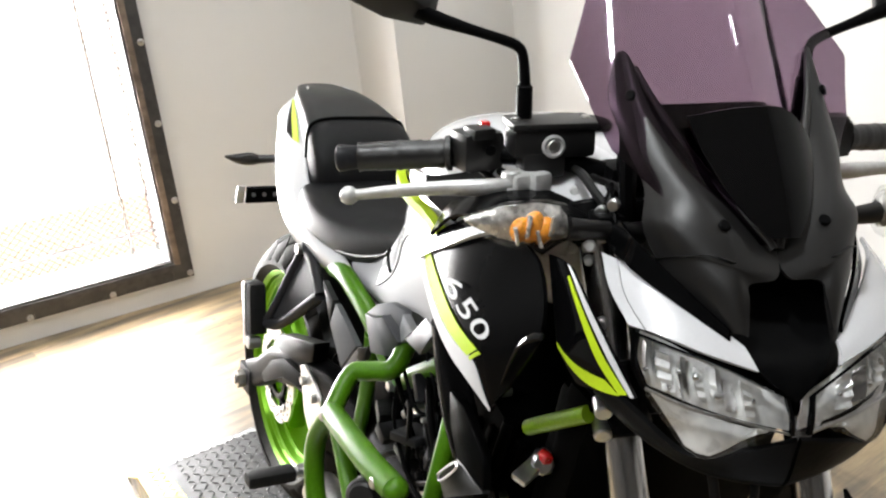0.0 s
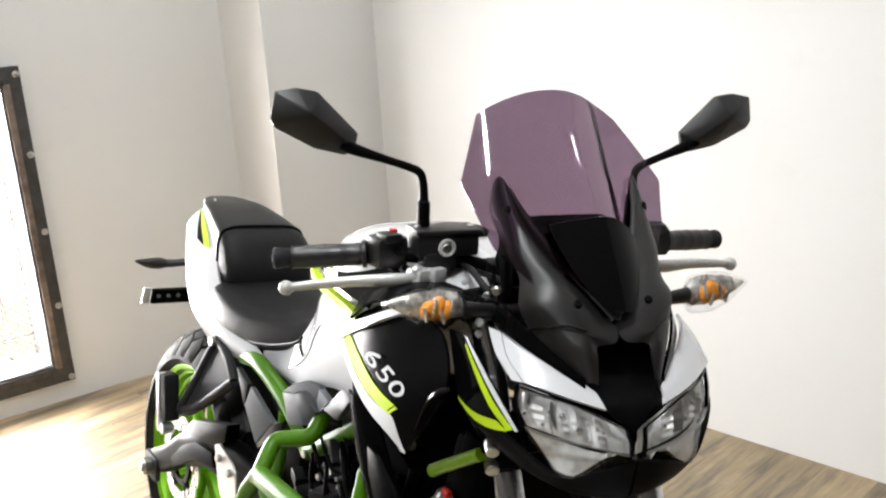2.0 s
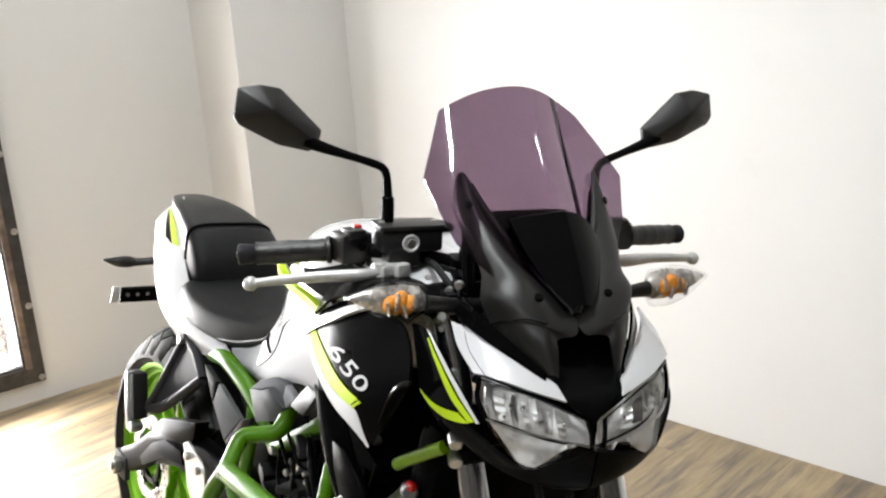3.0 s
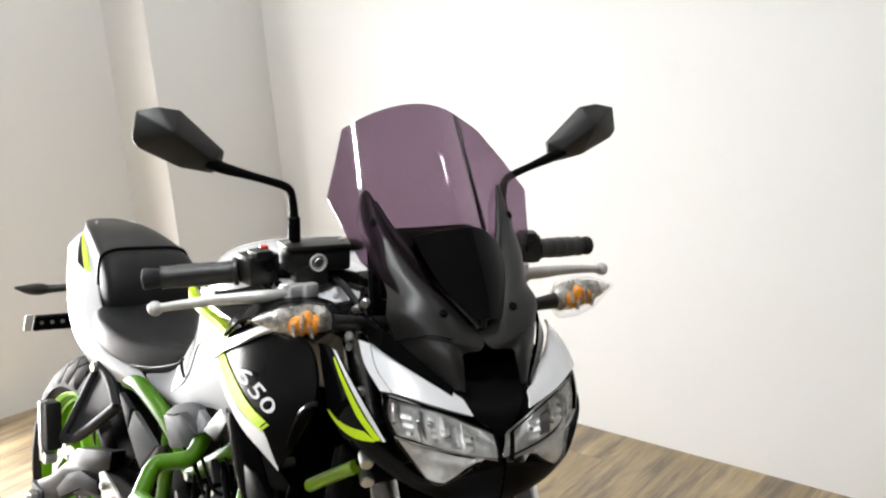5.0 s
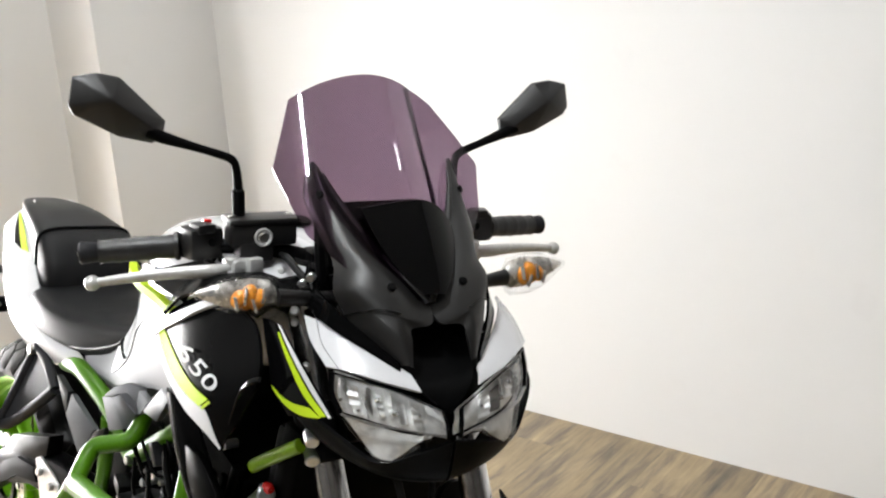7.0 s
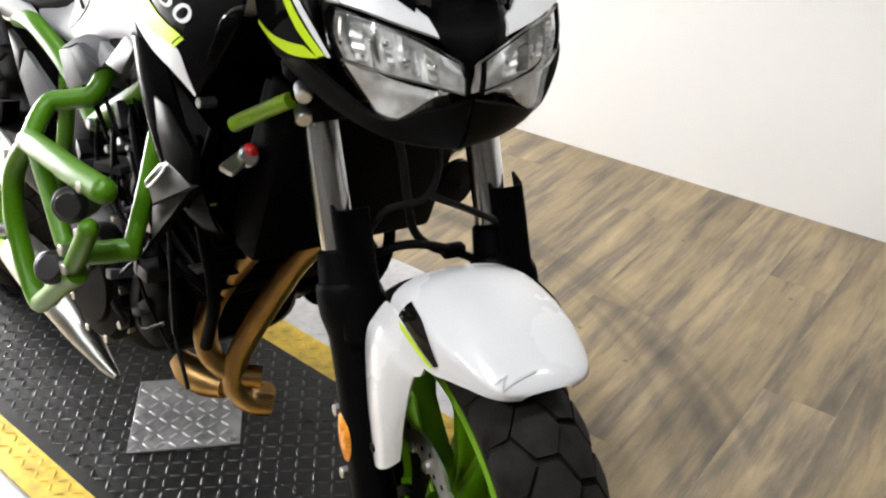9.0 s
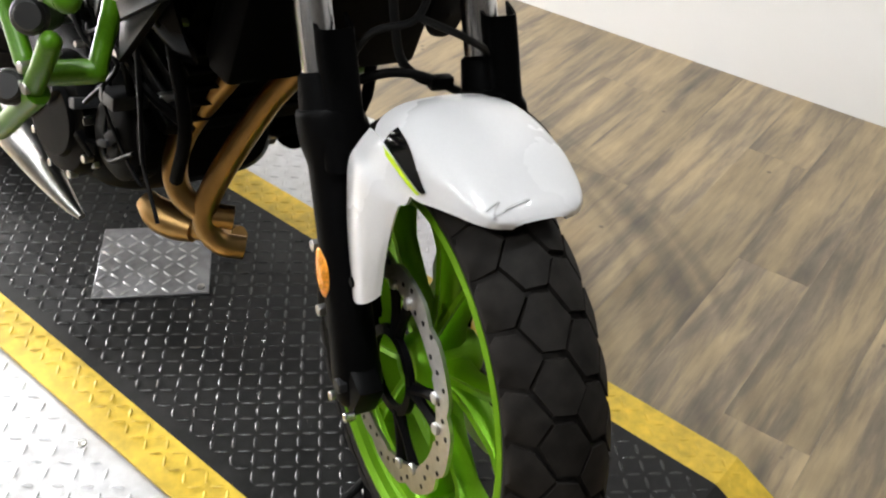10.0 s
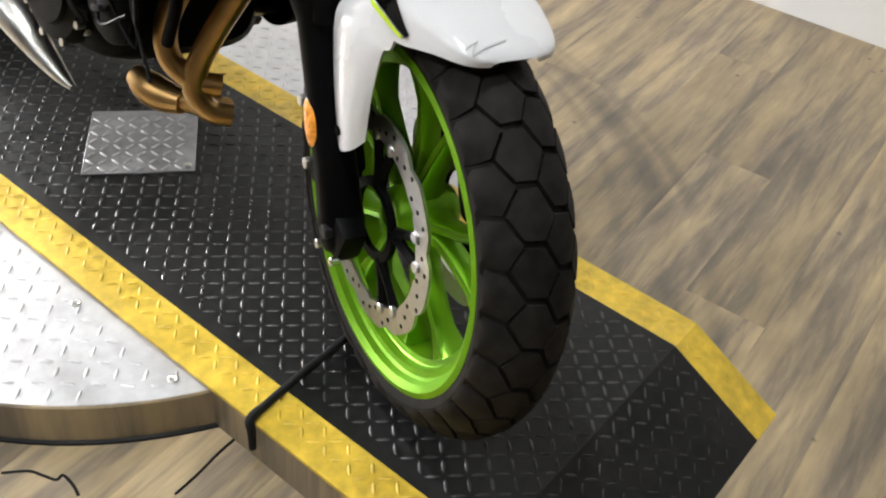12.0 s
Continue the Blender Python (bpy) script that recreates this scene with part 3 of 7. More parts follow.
strip_lamp(0.20, 0.99, 60, 22, 0.24, 0.035)
strip_lamp(2.06, 0.14, 100, 2, 0.12, 0.07)
# unseen lamp added to brighten the back wall and pillar
strip_lamp(1.15, 2.7, 90, 8)
strip_lamp(-2.2, 2.5, 90, 20)
strip_lamp(-1.6, 0.5, 90, 21)


# ---------------------------------------------------------------- turntable and ramp
def lug(verts, faces, c, ax, n, length=0.0235, wide=0.0048, h=0.0022):
    """One raised lens-shaped lug: centre, its long direction, the surface's normal."""
    s = n.cross(ax)
    k = len(verts)
    for a, w, z in ((-0.5, 0, 0), (-0.22, -0.5, 0), (0.22, -0.5, 0), (0.5, 0, 0), (0.22, 0.5, 0), (-0.22, 0.5, 0), (-0.24, 0, 1), (0.24, 0, 1)):
        verts.append(c + ax * a * length + s * w * wide + n * h * z)
    for f in ((0, 1, 6), (1, 2, 7, 6), (2, 3, 7), (3, 4, 7), (4, 5, 6, 7), (5, 0, 6)):
        faces.append([k + i for i in f])


def lug_field(name, inside, height, m, x0, x1, y0, y1, pitch, material, parent, label, angle=45):
    verts, faces, mats = [], [], []
    rng = random.Random(5)
    i = 0
    nx, ny = int((x1 - x0) / pitch), int((y1 - y0) / pitch)
    for a in range(nx + 1):
        for c in range(ny + 1):
            x, y = x0 + a * pitch, y0 + c * pitch
            k = inside(x, y)
            if k is None:
                continue
            z, n = height(x, y)
            t = radians(angle + (90 if (a + c) % 2 else 0))
            ax = Vector((math.cos(t), math.sin(t), 0))
            ax = (ax - n * ax.dot(n)).normalized()
            before = len(faces)
            lug(verts, faces, Vector((x, y, z)), ax, n, h=0.0028 * rng.uniform(0.7, 1.05))
            mats += [k] * (len(faces) - before)
    me = bpy.data.meshes.new(name)
    me.from_pydata([m @ v for v in verts], [], faces)
    for mm in (material if isinstance(material, (list, tuple)) else [material]):
        me.materials.append(mm)
    me.polygons.foreach_set("material_index", mats)
    me.polygons.foreach_set("use_smooth", [True] * len(faces))
    ob = new(name, me)
    ob.parent = parent
    return tagged(ob, label, kind="stuff")


RAMP = pose(0.762, 0.80, 0, 0, 0, 3.6)   # local y runs back along the bike, x across
HALF, BAND = 0.310, 0.070
Y_TOE, Y_KINK, Y_BACK, Y_HEEL = -0.375, -0.205, 1.83, 2.0


def ramp_height(x, y):
    if y < Y_KINK:
        s = MAT_TOP / (Y_KINK - Y_TOE)
        n = Vector((0, -s, 1)).normalized()
        return max(0.002, MAT_TOP * (y - Y_TOE) / (Y_KINK - Y_TOE)), n
    if y > Y_BACK:
        s = MAT_TOP / (Y_HEEL - Y_BACK)
        return max(0.002, MAT_TOP * (Y_HEEL - y) / (Y_HEEL - Y_BACK)), Vector((0, s, 1)).normalized()
    return MAT_TOP, Vector((0, 0, 1))


def build_ramp():
    t = tagged(new("turntable_ramp"), "black rubber tread ramp with worn yellow borders over a turntable", "ramp")
    b = bmesh.new()
    ys = [Y_TOE, Y_KINK, Y_BACK, Y_HEEL]
    xs = [-HALF + BAND, HALF - BAND]
    for nm, xa, xb, mat in (("tread_mat", xs[0], xs[1], MATBLACK), ("yellow_border", -HALF, xs[0], YELLOW), ("yellow_border", xs[1], HALF, YELLOW)):
        b = bmesh.new()
        rows = [[b.verts.new((x, y, ramp_height(x, y)[0])) for x in (xa, xb)] for y in ys]
        low = [[b.verts.new((x, y, max(0.0005, ramp_height(x, y)[0] - 0.006))) for x in (xa, xb)] for y in ys]
        for i in range(3):
            b.faces.new((rows[i][0], rows[i][1], rows[i + 1][1], rows[i + 1][0]))
            b.faces.new((low[i][1], low[i][0], low[i + 1][0], low[i + 1][1]))
            b.faces.new((rows[i][0], rows[i + 1][0], low[i + 1][0], low[i][0]))
            b.faces.new((rows[i + 1][1], rows[i][1], low[i][1], low[i + 1][1]))
        b.faces.new((rows[0][1], rows[0][0], low[0][0], low[0][1]))
        b.faces.new((rows[3][0], rows[3][1], low[3][1], low[3][0]))
        bmesh.ops.transform(b, matrix=RAMP, verts=b.verts)
        part(nm, b, mat, t, angle=3)
    # skirting below the mat
    b = bmesh.new()
    pr = [(Y_TOE + 0.01, 0.0), (Y_KINK, MAT_TOP - 0.0075), (Y_BACK, MAT_TOP - 0.0075), (Y_HEEL - 0.01, 0.0)]
    l2 = [[b.verts.new((x, y, z)) for y, z in pr] for x in (-HALF + 0.004, HALF - 0.004)]
    for i in range(4):
        j = (i + 1) % 4
        b.faces.new((l2[0][i], l2[0][j], l2[1][j], l2[1][i]))
    b.faces.new(l2[0])
    b.faces.new(l2[1][::-1])
    bmesh.ops.transform(b, matrix=RAMP, verts=b.verts)
    part("plinth", b, SKIRT, t, "wood vinyl covered plinth", angle=3)
    lug_field("tread_pattern", lambda x, y: None if abs(x) > HALF - 0.012 or abs(abs(x) - (HALF - BAND)) < 0.010 or y < Y_TOE + 0.015 or y > Y_HEEL - 0.015 else (1 if abs(x) > HALF - BAND else 0),
              ramp_height, RAMP, -HALF + 0.010, HALF, Y_TOE, Y_HEEL, 0.0225, [MATLUG, YELLOW], t, "raised diamond lugs")
    return t


ramp = build_ramp()


def build_turntable():
    t = tagged(new("turntable"), "round aluminium tread plate turntable with wood vinyl edge", "turntable")
    c, r, top = Vector((0.72, 1.63, 0)), 0.660, 0.078
    b = bmesh.new()
    lathe(b, [(0.0, r - 0.004), (0.0, r), (top - 0.003, r), (top - 0.001, r - 0.002), (top - 0.001, r - 0.02)], c, 'z', 128)
    part("rim_skirt", b, SKIRT, t, "wood vinyl edge strip")
    b = bmesh.new()
    lathe(b, [(0.0005, r + 0.0005), (0.0005, r + 0.006), (0.004, r + 0.005), (0.006, r + 0.0005)], c, 'z', 128)
    part("sealant", b, RUBBER, t, "dark sealant line round the foot")
    b = bmesh.new()
    lathe(b, [(top - 0.003, r - 0.003), (top, r - 0.004), (top, 0.35), (top, 0.0005)], c, 'z', 128)
    part("deck", b, DIAPLATE, t, "aluminium tread plate")
    inv = RAMP.inverted()

    def inside(x, y):
        p = Vector((x, y, 0))
        q = inv @ p
        return None if (p - c).length > r - 0.02 or abs(q.x) < HALF + 0.012 else 0
    lug_field("deck_pattern", inside, lambda x, y: (top, Vector((0, 0, 1))), Matrix.Identity(4), c.x - r, c.x + r, c.y - r, c.y + r, 0.030, DIAPLATE, t, "raised aluminium lugs", 40)
    for x, y in ((0.395, 1.315), (0.413, 1.087), (0.10, 1.45)):
        b = bmesh.new()
        lathe(b, [(0.0, 0.008), (0.002, 0.008), (0.003, 0.006), (0.0012, 0.003), (0.0012, 0.0004)], (x, y, top), 'z', 12)
        part("screw", b, STEEL, t)
    return t


build_turntable()


def build_plate():
    """The loose square of tread plate on the mat."""
    p = tagged(new("tread_plate"), "square aluminium tread plate screwed onto the black mat", "plate")
    m = Matrix(((0.79, 0.613, 0, 0.706), (-0.613, 0.79, 0, 1.597), (0, 0, 1, MAT_TOP + 0.003), (0, 0, 0, 1)))
    b = bmesh.new()
    block(b, (0.198, 0.20, 0.004), m, 0.001, 1)
    part("sheet", b, PLATEGREY, p)
    lug_field("sheet_pattern", lambda x, y: 0 if abs(x) < 0.09 and abs(y) < 0.09 else None, lambda x, y: (0.002, Vector((0, 0, 1))), m, -0.088, 0.09, -0.088, 0.09, 0.0225, DIAPLATE, p, "raised lugs")
    b = bmesh.new()
    lathe(b, [(0.002, 0.007), (0.005, 0.007), (0.006, 0.005), (0.006, 0.0004)], m @ Vector((0.085, -0.085, 0)) , 'z', 12)
    part("screw", b, STEEL, p)
    return p


build_plate()


def build_strap():
    """The thin bar that lies across the border, hooked over its edge."""
    b = bmesh.new()
    tube(b, [(0.431, 0.930, 0.050), (0.434, 0.934, 0.080), (0.440, 0.942, 0.0965), (0.470, 0.946, 0.0985), (0.540, 0.955, 0.0985), (0.610, 0.962, 0.0985), (0.652, 0.967, 0.0985)], [0.0055, 0.0065, 0.0075, 0.0065, 0.006, 0.006, 0.006], 8, 4)
    tagged(part("wheel_stop_bar", b, RUBBER), "thin black bar hooked over the yellow ramp border", "bar")


build_strap()


# ---------------------------------------------------------------- motorcycle
moto = tagged(new("motorcycle"), "white, black and lime green naked motorcycle on its side stand", "motorcycle")
moto.matrix_world = FRAME_POSE


def body(bm, sections, n=20, sub=4, caps=True):
    """A closed rounded body along x; sections: x, middle y, middle z, half width, half height, squareness (1 round, 0.4 boxy)."""
    line = list(zip(*[[v.x for v in catmull([Vector((s[k], 0, 0)) for s in sections], sub)] for k in range(6)]))
    rings = []
    for x, yc, zc, hw, hh, p in line:
        ring = []
        for j in range(n):
            a = 2 * math.pi * (j + 0.5) / n
            c, s = math.cos(a), math.sin(a)
            ring.append(bm.verts.new((x, yc + hw * math.copysign(abs(c) ** p, c), zc + hh * math.copysign(abs(s) ** p, s))))
        rings.append(ring)
    skin(bm, rings, True, caps)
    return bm


def tyre_mesh(bm, centre, r_out, half, bead, pitches, depth=0.006, bead_half=0.047):
    """A road-biased dual tyre: carcass, polygon blocks in the middle and slanted shoulder blocks."""
    c = Vector(centre)
    prof = []
    for k in range(21):
        s = -1 + 2 * k / 20
        y = half * math.sin(s * math.pi / 2 * 0.98)
        r = r_out - depth - 0.047 * (half / 0.06) * abs(y / half) ** 2.3
        prof.append((y, r))
    side = [(-bead_half, bead - 0.008), (-half * 0.93, bead + 0.010), (-half * 0.99, bead + 0.022)]
    full = side + prof + [(-y, r) for y, r in reversed(side)]
    full = [(y, r) for y, r in full]
    lathe(bm, full, c, 'y', 96)

    def place(th, s, h):
        y = half * math.sin(s * math.pi / 2 * 0.98)
        r = r_out - depth - 0.047 * (half / 0.06) * abs(y / half) ** 2.3 + h
        return c + Vector((r * math.cos(th), y * (1 + h / half * 0.6 * abs(s)), r * math.sin(th)))
    step = 2 * math.pi / pitches
    # four staggered columns of six-sided blocks with narrow grooves between
    rng = random.Random(3)
    cols = ((-0.40, 0.0, 0.085, 0.0), (0.0, 0.40, 0.085, 0.5), (0.40, 0.93, 0.10, 1.0), (-0.93, -0.40, 0.10, 0.5))
    # the blocks stand on a common band inside the carcass
    roots = [bm.verts.new(place(k * step, 0, -0.02)) for k in range(pitches)]
    flank = [bm.verts.new(place(k * step, 0.1, -0.02)) for k in range(pitches)]
    for k in range(pitches):
        bm.faces.new((roots[k], roots[k - 1], flank[k - 1], flank[k]))
    for k in range(pitches):
        for lo, hi, d, shift in cols:
            if abs(lo + hi) > 0.8:
                inner, outer = (lo, hi) if lo > 0 else (hi, lo)
                dn = d if lo > 0 else -d
                sh = [(inner - dn, 0.0), (inner + dn, 0.46), ((inner + outer) / 2 + dn, 0.52), (outer, 0.36), (outer, -0.40), ((inner + outer) / 2 + dn, -0.44), (inner + dn, -0.46)]
            else:
                sh = [(lo - d, 0.04 + rng.uniform(-0.05, 0.05)), (lo + d, 0.47), (hi - d, 0.44), (hi + d, -0.03 + rng.uniform(-0.05, 0.05)), (hi - d, -0.47), (lo + d, -0.44)]
            h = depth * rng.uniform(0.94, 1.0)
            cx, cy = sum(p[0] for p in sh) / len(sh), sum(p[1] for p in sh) / len(sh)
            top, low, m = [], [], len(sh)
            for s, t in sh:
                top.append(bm.verts.new(place((k + shift + cy + (t - cy) * 0.945) * step, cx + (s - cx) * 0.94, h if abs(s) < 0.75 else 0.0012)))
                low.append(bm.verts.new(place((k + shift + cy + (t - cy) * 0.985) * step, cx + (s - cx) * 0.975, -0.001)))
            ring = [bm.verts.new(place((k + shift + cy + (t - cy) * 0.5) * step, cx + (s - cx) * 0.5, h if abs(s) < 0.75 else 0.8 * h)) for s, t in sh]
            mid = bm.verts.new(place((k + shift + cy) * step, cx, h))
            for i in range(m):
                j = (i + 1) % m
                bm.faces.new((low[i], low[j], top[j], top[i]))
                bm.faces.new((top[i], top[j], ring[j], ring[i]))
                bm.faces.new((ring[i], ring[j], mid))
                bm.faces.new((low[j], low[i], roots[k]))
    return bm


def rim_mesh(bm, c, r, half, spokes=5, hub=0.045):
    lathe(bm, [(-half, r - 0.010), (-half - 0.006, r - 0.001), (-half - 0.004, r + 0.007), (-half + 0.004, r + 0.005), (-half + 0.009, r - 0.014), (-half * 0.45, r - 0.030), (half * 0.45, r - 0.030),
               (half - 0.009, r - 0.014), (half - 0.004, r + 0.005), (half + 0.004, r + 0.007), (half + 0.006, r - 0.001), (half, r - 0.010), (half * 0.78, r - 0.0135), (half * 0.73, r - 0.024), (half * 0.50, r - 0.027), (half * 0.45, r - 0.036), (-half * 0.45, r - 0.036), (-half * 0.50, r - 0.027), (-half * 0.73, r - 0.024), (-half * 0.78, r - 0.0135), (-half, r - 0.010)], c, 'y', 96)
    lathe(bm, [(-hub, 0.018), (-hub, 0.028), (-0.03, 0.038), (0.03, 0.038), (hub, 0.028), (hub, 0.018)], c, 'y', 28)
    return bm


def spoke_mesh(bm, c, r, a0, a1, r0=0.030):
    """One cast spoke from the hub to the rim, flared at both ends."""
    c = Vector(c)
    rings = []
    for i in range(9):
        t = i / 8
        a = a0 + (a1 - a0) * t
        rr = r0 + (r - 0.034 - r0) * t
        w = 0.0092 + 0.010 * max(0, 0.18 - t) / 0.18 * 0.5 + 0.009 * max(0, t - 0.82) / 0.18
        h = 0.0150 + 0.010 * max(0, 0.3 - t) / 0.3 + 0.009 * max(0, t - 0.75) / 0.25
        p, q = Vector((math.cos(a), 0, math.sin(a))), Vector((-math.sin(a), 0, math.cos(a)))
        rings.append([bm.verts.new(c + p * rr + q * w * x + Vector((0, h * y, 0))) for x, y in ((-1, -0.5), (-0.6, -0.95), (0, -0.80), (0.6, -0.95), (1, -0.5), (1, 0.5), (0.6, 0.95), (0, 0.80), (-0.6, 0.95), (-1, 0.5))])
    skin(bm, rings)
    return bm


def disc_mesh(bm, c, y, r_out, r_in, petals=9, thick=0.0045, holes=9):
    """A petal brake disc with holes as recessed dimples of its own ring."""
    c = Vector(c) + Vector((0, y, 0))
    n = petals * 12
    rings = []
    for yy in (-thick / 2, thick / 2):
        for inner in (False, True):
            ring = []
            for j in range(n):
                a = 2 * math.pi * j / n
                ph = (a * petals / (2 * math.pi)) % 1
                wave = -0.008 * max(0.0, 1 - abs(ph - 0.5) / 0.20)
                wave_in = 0.004 * max(0.0, 1 - abs(ph - 0.0) / 0.12) - 0.0
                rr = (r_in + wave_in) if inner else (r_out + wave)
                ring.append(bm.verts.new(c + Vector((rr * math.cos(a), yy, rr * math.sin(a)))))
            rings.append(ring)
    o0, i0, o1, i1 = rings
    for a, b in ((o0, i0), (i0, i1), (i1, o1), (o1, o0)):
        for j in range(n):
            k = (j + 1) % n
            bm.faces.new((a[j], a[k], b[k], b[j]))
    return bm


def hole_mesh(bm, c, y, r0, r1, count, size, out):
    c = Vector(c)
    for k in range(count):
        a = 2 * math.pi * k / count
        r = r0 + (r1 - r0) * ((k * 2) % 3) / 2
        p = c + Vector((r * math.cos(a), y, r * math.sin(a)))
        rod(bm, p, p + Vector((0, out, 0)), size, seg=8)
    return bm


def build_wheel(name, centre, r_out, half, place, disc_y, disc_r, label, pitches, rim_half):
    c = Vector(centre)
    b = bmesh.new()
    rim_mesh(b, c, 0.229, rim_half)
    wheel = place(name, b, GREEN, moto, label)
    for k in range(5):
        for d in (-1, 1):
            a = 2 * math.pi * k / 5 + 0.2
            b = bmesh.new()
            spoke_mesh(b, c, 0.229, a + d * 0.10, a + d * 0.27)
            place("spoke", b, GREEN, wheel)
    b = bmesh.new()
    tyre_mesh(b, c, r_out, half, 0.229, pitches, 0.008, bead_half=rim_half - 0.003)
    place("tyre", b, TREAD, wheel, "black dual-sport tyre with polygon tread blocks", 30)
    for y in disc_y:
        sg = -1 if y < 0 else 1
        b = bmesh.new()
        disc_mesh(b, c, y, disc_r, disc_r - 0.034)
        place("brake_disc", b, STEEL, wheel, "petal steel brake disc")
        b = bmesh.new()
        hole_mesh(b, c, y, disc_r - 0.026, disc_r - 0.010, 45, 0.0032, sg * 0.0028)
        place("disc_drilling", b, DULL, wheel)
        b = bmesh.new()
        lathe(b, [(-0.004, 0.044), (-0.004, 0.056), (0.004, 0.056), (0.004, 0.044), (-0.004, 0.044)], c + Vector((0, y, 0)), 'y', 32)
        place("disc_carrier", b, DULL, wheel, "black disc carrier")
        for k in range(10):
            a0 = 2 * math.pi * (k // 2) / 5 + 0.3
            d = 0.16 if k % 2 else -0.16
            p0 = c + Vector((0.050 * math.cos(a0), y, 0.050 * math.sin(a0)))
            p1 = c + Vector(((disc_r - 0.03) * math.cos(a0 + d), y, (disc_r - 0.03) * math.sin(a0 + d)))
            b = bmesh.new()
            tube(b, [p0, p0.lerp(p1, 0.5), p1], [0.009, 0.006, 0.008], 6, 2, 0.5)
            place("carrier_arm", b, DULL, wheel)
        for k in range(5):
            a0 = 2 * math.pi * k / 5 + 0.3
            for d in (-0.16, 0.16):
                p = c + Vector(((disc_r - 0.031) * math.cos(a0 + d), y, (disc_r - 0.031) * math.sin(a0 + d)))
                b = bmesh.new()
                rod(b, p, p + Vector((0, sg * 0.006, 0)), 0.0075, seg=10, bev=0.0012)
                place("disc_rivet", b, ALU, wheel)
    return wheel


front_wheel = build_wheel("front_wheel", (0, 0, 0.30), 0.302, 0.0595, fork_part, (-0.064, 0.064), 0.150, "lime green cast wheel with double spokes", 30, 0.051)
rear_wheel = build_wheel("rear_wheel", (0, 0, 0.312), 0.314, 0.080, part, (-0.078,), 0.110, "lime green cast rear wheel", 30, 0.058)


def fork_x(z):
    return -0.010 - 0.45 * (z - 0.29)


def fork_y(sg, z):
    return sg * 0.102 - 0.003 - 0.025 * (z - 0.35)


def build_fork():
    for sg, nm in ((-1, ""), (1, "")):
        y = sg * 0.103 - 0.002
        b = bmesh.new()
        prof = [(0.262, 0.020), (0.270, 0.028), (0.30, 0.030), (0.34, 0.0275), (0.50, 0.0265), (0.53, 0.028), (0.548, 0.033), (0.575, 0.034), (0.582, 0.031)]
        tube(b, [(fork_x(z), fork_y(sg, z), z) for z, r in prof], [r for z, r in prof], 18, 2)
        block(b, (0.058, 0.036, 0.058), pose(0.000, y, 0.290, 0, 20, 0), 0.010)
        rod(b, (fork_x(0.578), fork_y(sg, 0.578), 0.578), (fork_x(0.618), fork_y(sg, 0.618), 0.618), 0.029, 0.026, 18, 0.004)
        leg = fork_part("fork_leg", b, DULL, moto, "black fork slider")
        b = bmesh.new()
        rod(b, (fork_x(0.57), fork_y(sg, 0.57), 0.57), (fork_x(0.96), fork_y(sg, 0.96), 0.96), 0.0215, seg=20)
        fork_part("stanchion", b, CHROME, leg, "chrome fork tube")
        # squared guard in front of the tube, standing out on its inner side
        b = bmesh.new()
        s = Surf([[(fork_x(z) + dx, fork_y(sg, z) + dy * k + 0.013, z - 0.3 * dx) for dx, dy in ((0.020, -0.0185), (0.032, -0.018), (0.036, -0.014), (0.036, 0.0), (0.036, 0.014), (0.032, 0.018), (0.012, 0.0185))] for z, k in ((0.540, 1.35), (0.580, 1.35), (0.592, 1.0), (0.65, 1.0), (0.680, 0.97))])
        panel(b, s, 14, 26, 0.004)
        fork_part("fork_guard", b, DULL, leg, "squared black plastic fork guard")
        b = bmesh.new()
        rod(b, (0.0, y - sg * 0.004, 0.295), (0.0, y + sg * 0.030, 0.295), 0.0105, seg=6, bev=0.002)
        fork_part("axle_nut", b, GREY, leg)
        for dx, dz in ((0.024, -0.03), (-0.02, -0.035)):
            b = bmesh.new()
            rod(b, (dx, y + sg * 0.015, 0.295 + dz), (dx, y + sg * 0.028, 0.295 + dz), 0.006, seg=10, bev=0.001)
            fork_part("pinch_bolt", b, ALU, leg)
        b = bmesh.new()
        lathe(b, [(-0.006, 0.026), (0.002, 0.026), (0.006, 0.022), (0.008, 0.014), (0.0085, 0.0005)], (0, 0, 0), 'y', 24)
        bmesh.ops.scale(b, vec=(0.58, sg, 1.26), verts=b.verts)
        bmesh.ops.transform(b, matrix=pose(fork_x(0.415) - 0.002, y + sg * 0.024, 0.412, 0, -24, 0), verts=b.verts)
        fork_part("side_reflector", b, ORANGE, leg, "amber oval reflector")
        # calliper behind the leg
        b = bmesh.new()
        block(b, (0.055, 0.048, 0.115), pose(-0.098, sg * 0.078, 0.375, 0, -28, 0), 0.012)
        block(b, (0.035, 0.06, 0.035), pose(-0.075, sg * 0.088, 0.335, 0, -28, 0), 0.006)
        block(b, (0.035, 0.06, 0.03), pose(-0.11, sg * 0.088, 0.42, 0, -28, 0), 0.006)
        cal = fork_part("brake_calliper", b, DULL, leg, "black two-piston brake calliper")
        for dz in (0.34, 0.415):
            b = bmesh.new()
            rod(b, (-0.085 - 0.4 * (dz - 0.34), sg * 0.10, dz), (-0.085 - 0.4 * (dz - 0.34), sg * 0.128, dz), 0.008, seg=6, bev=0.001)
            fork_part("calliper_bolt", b, STEEL, cal)
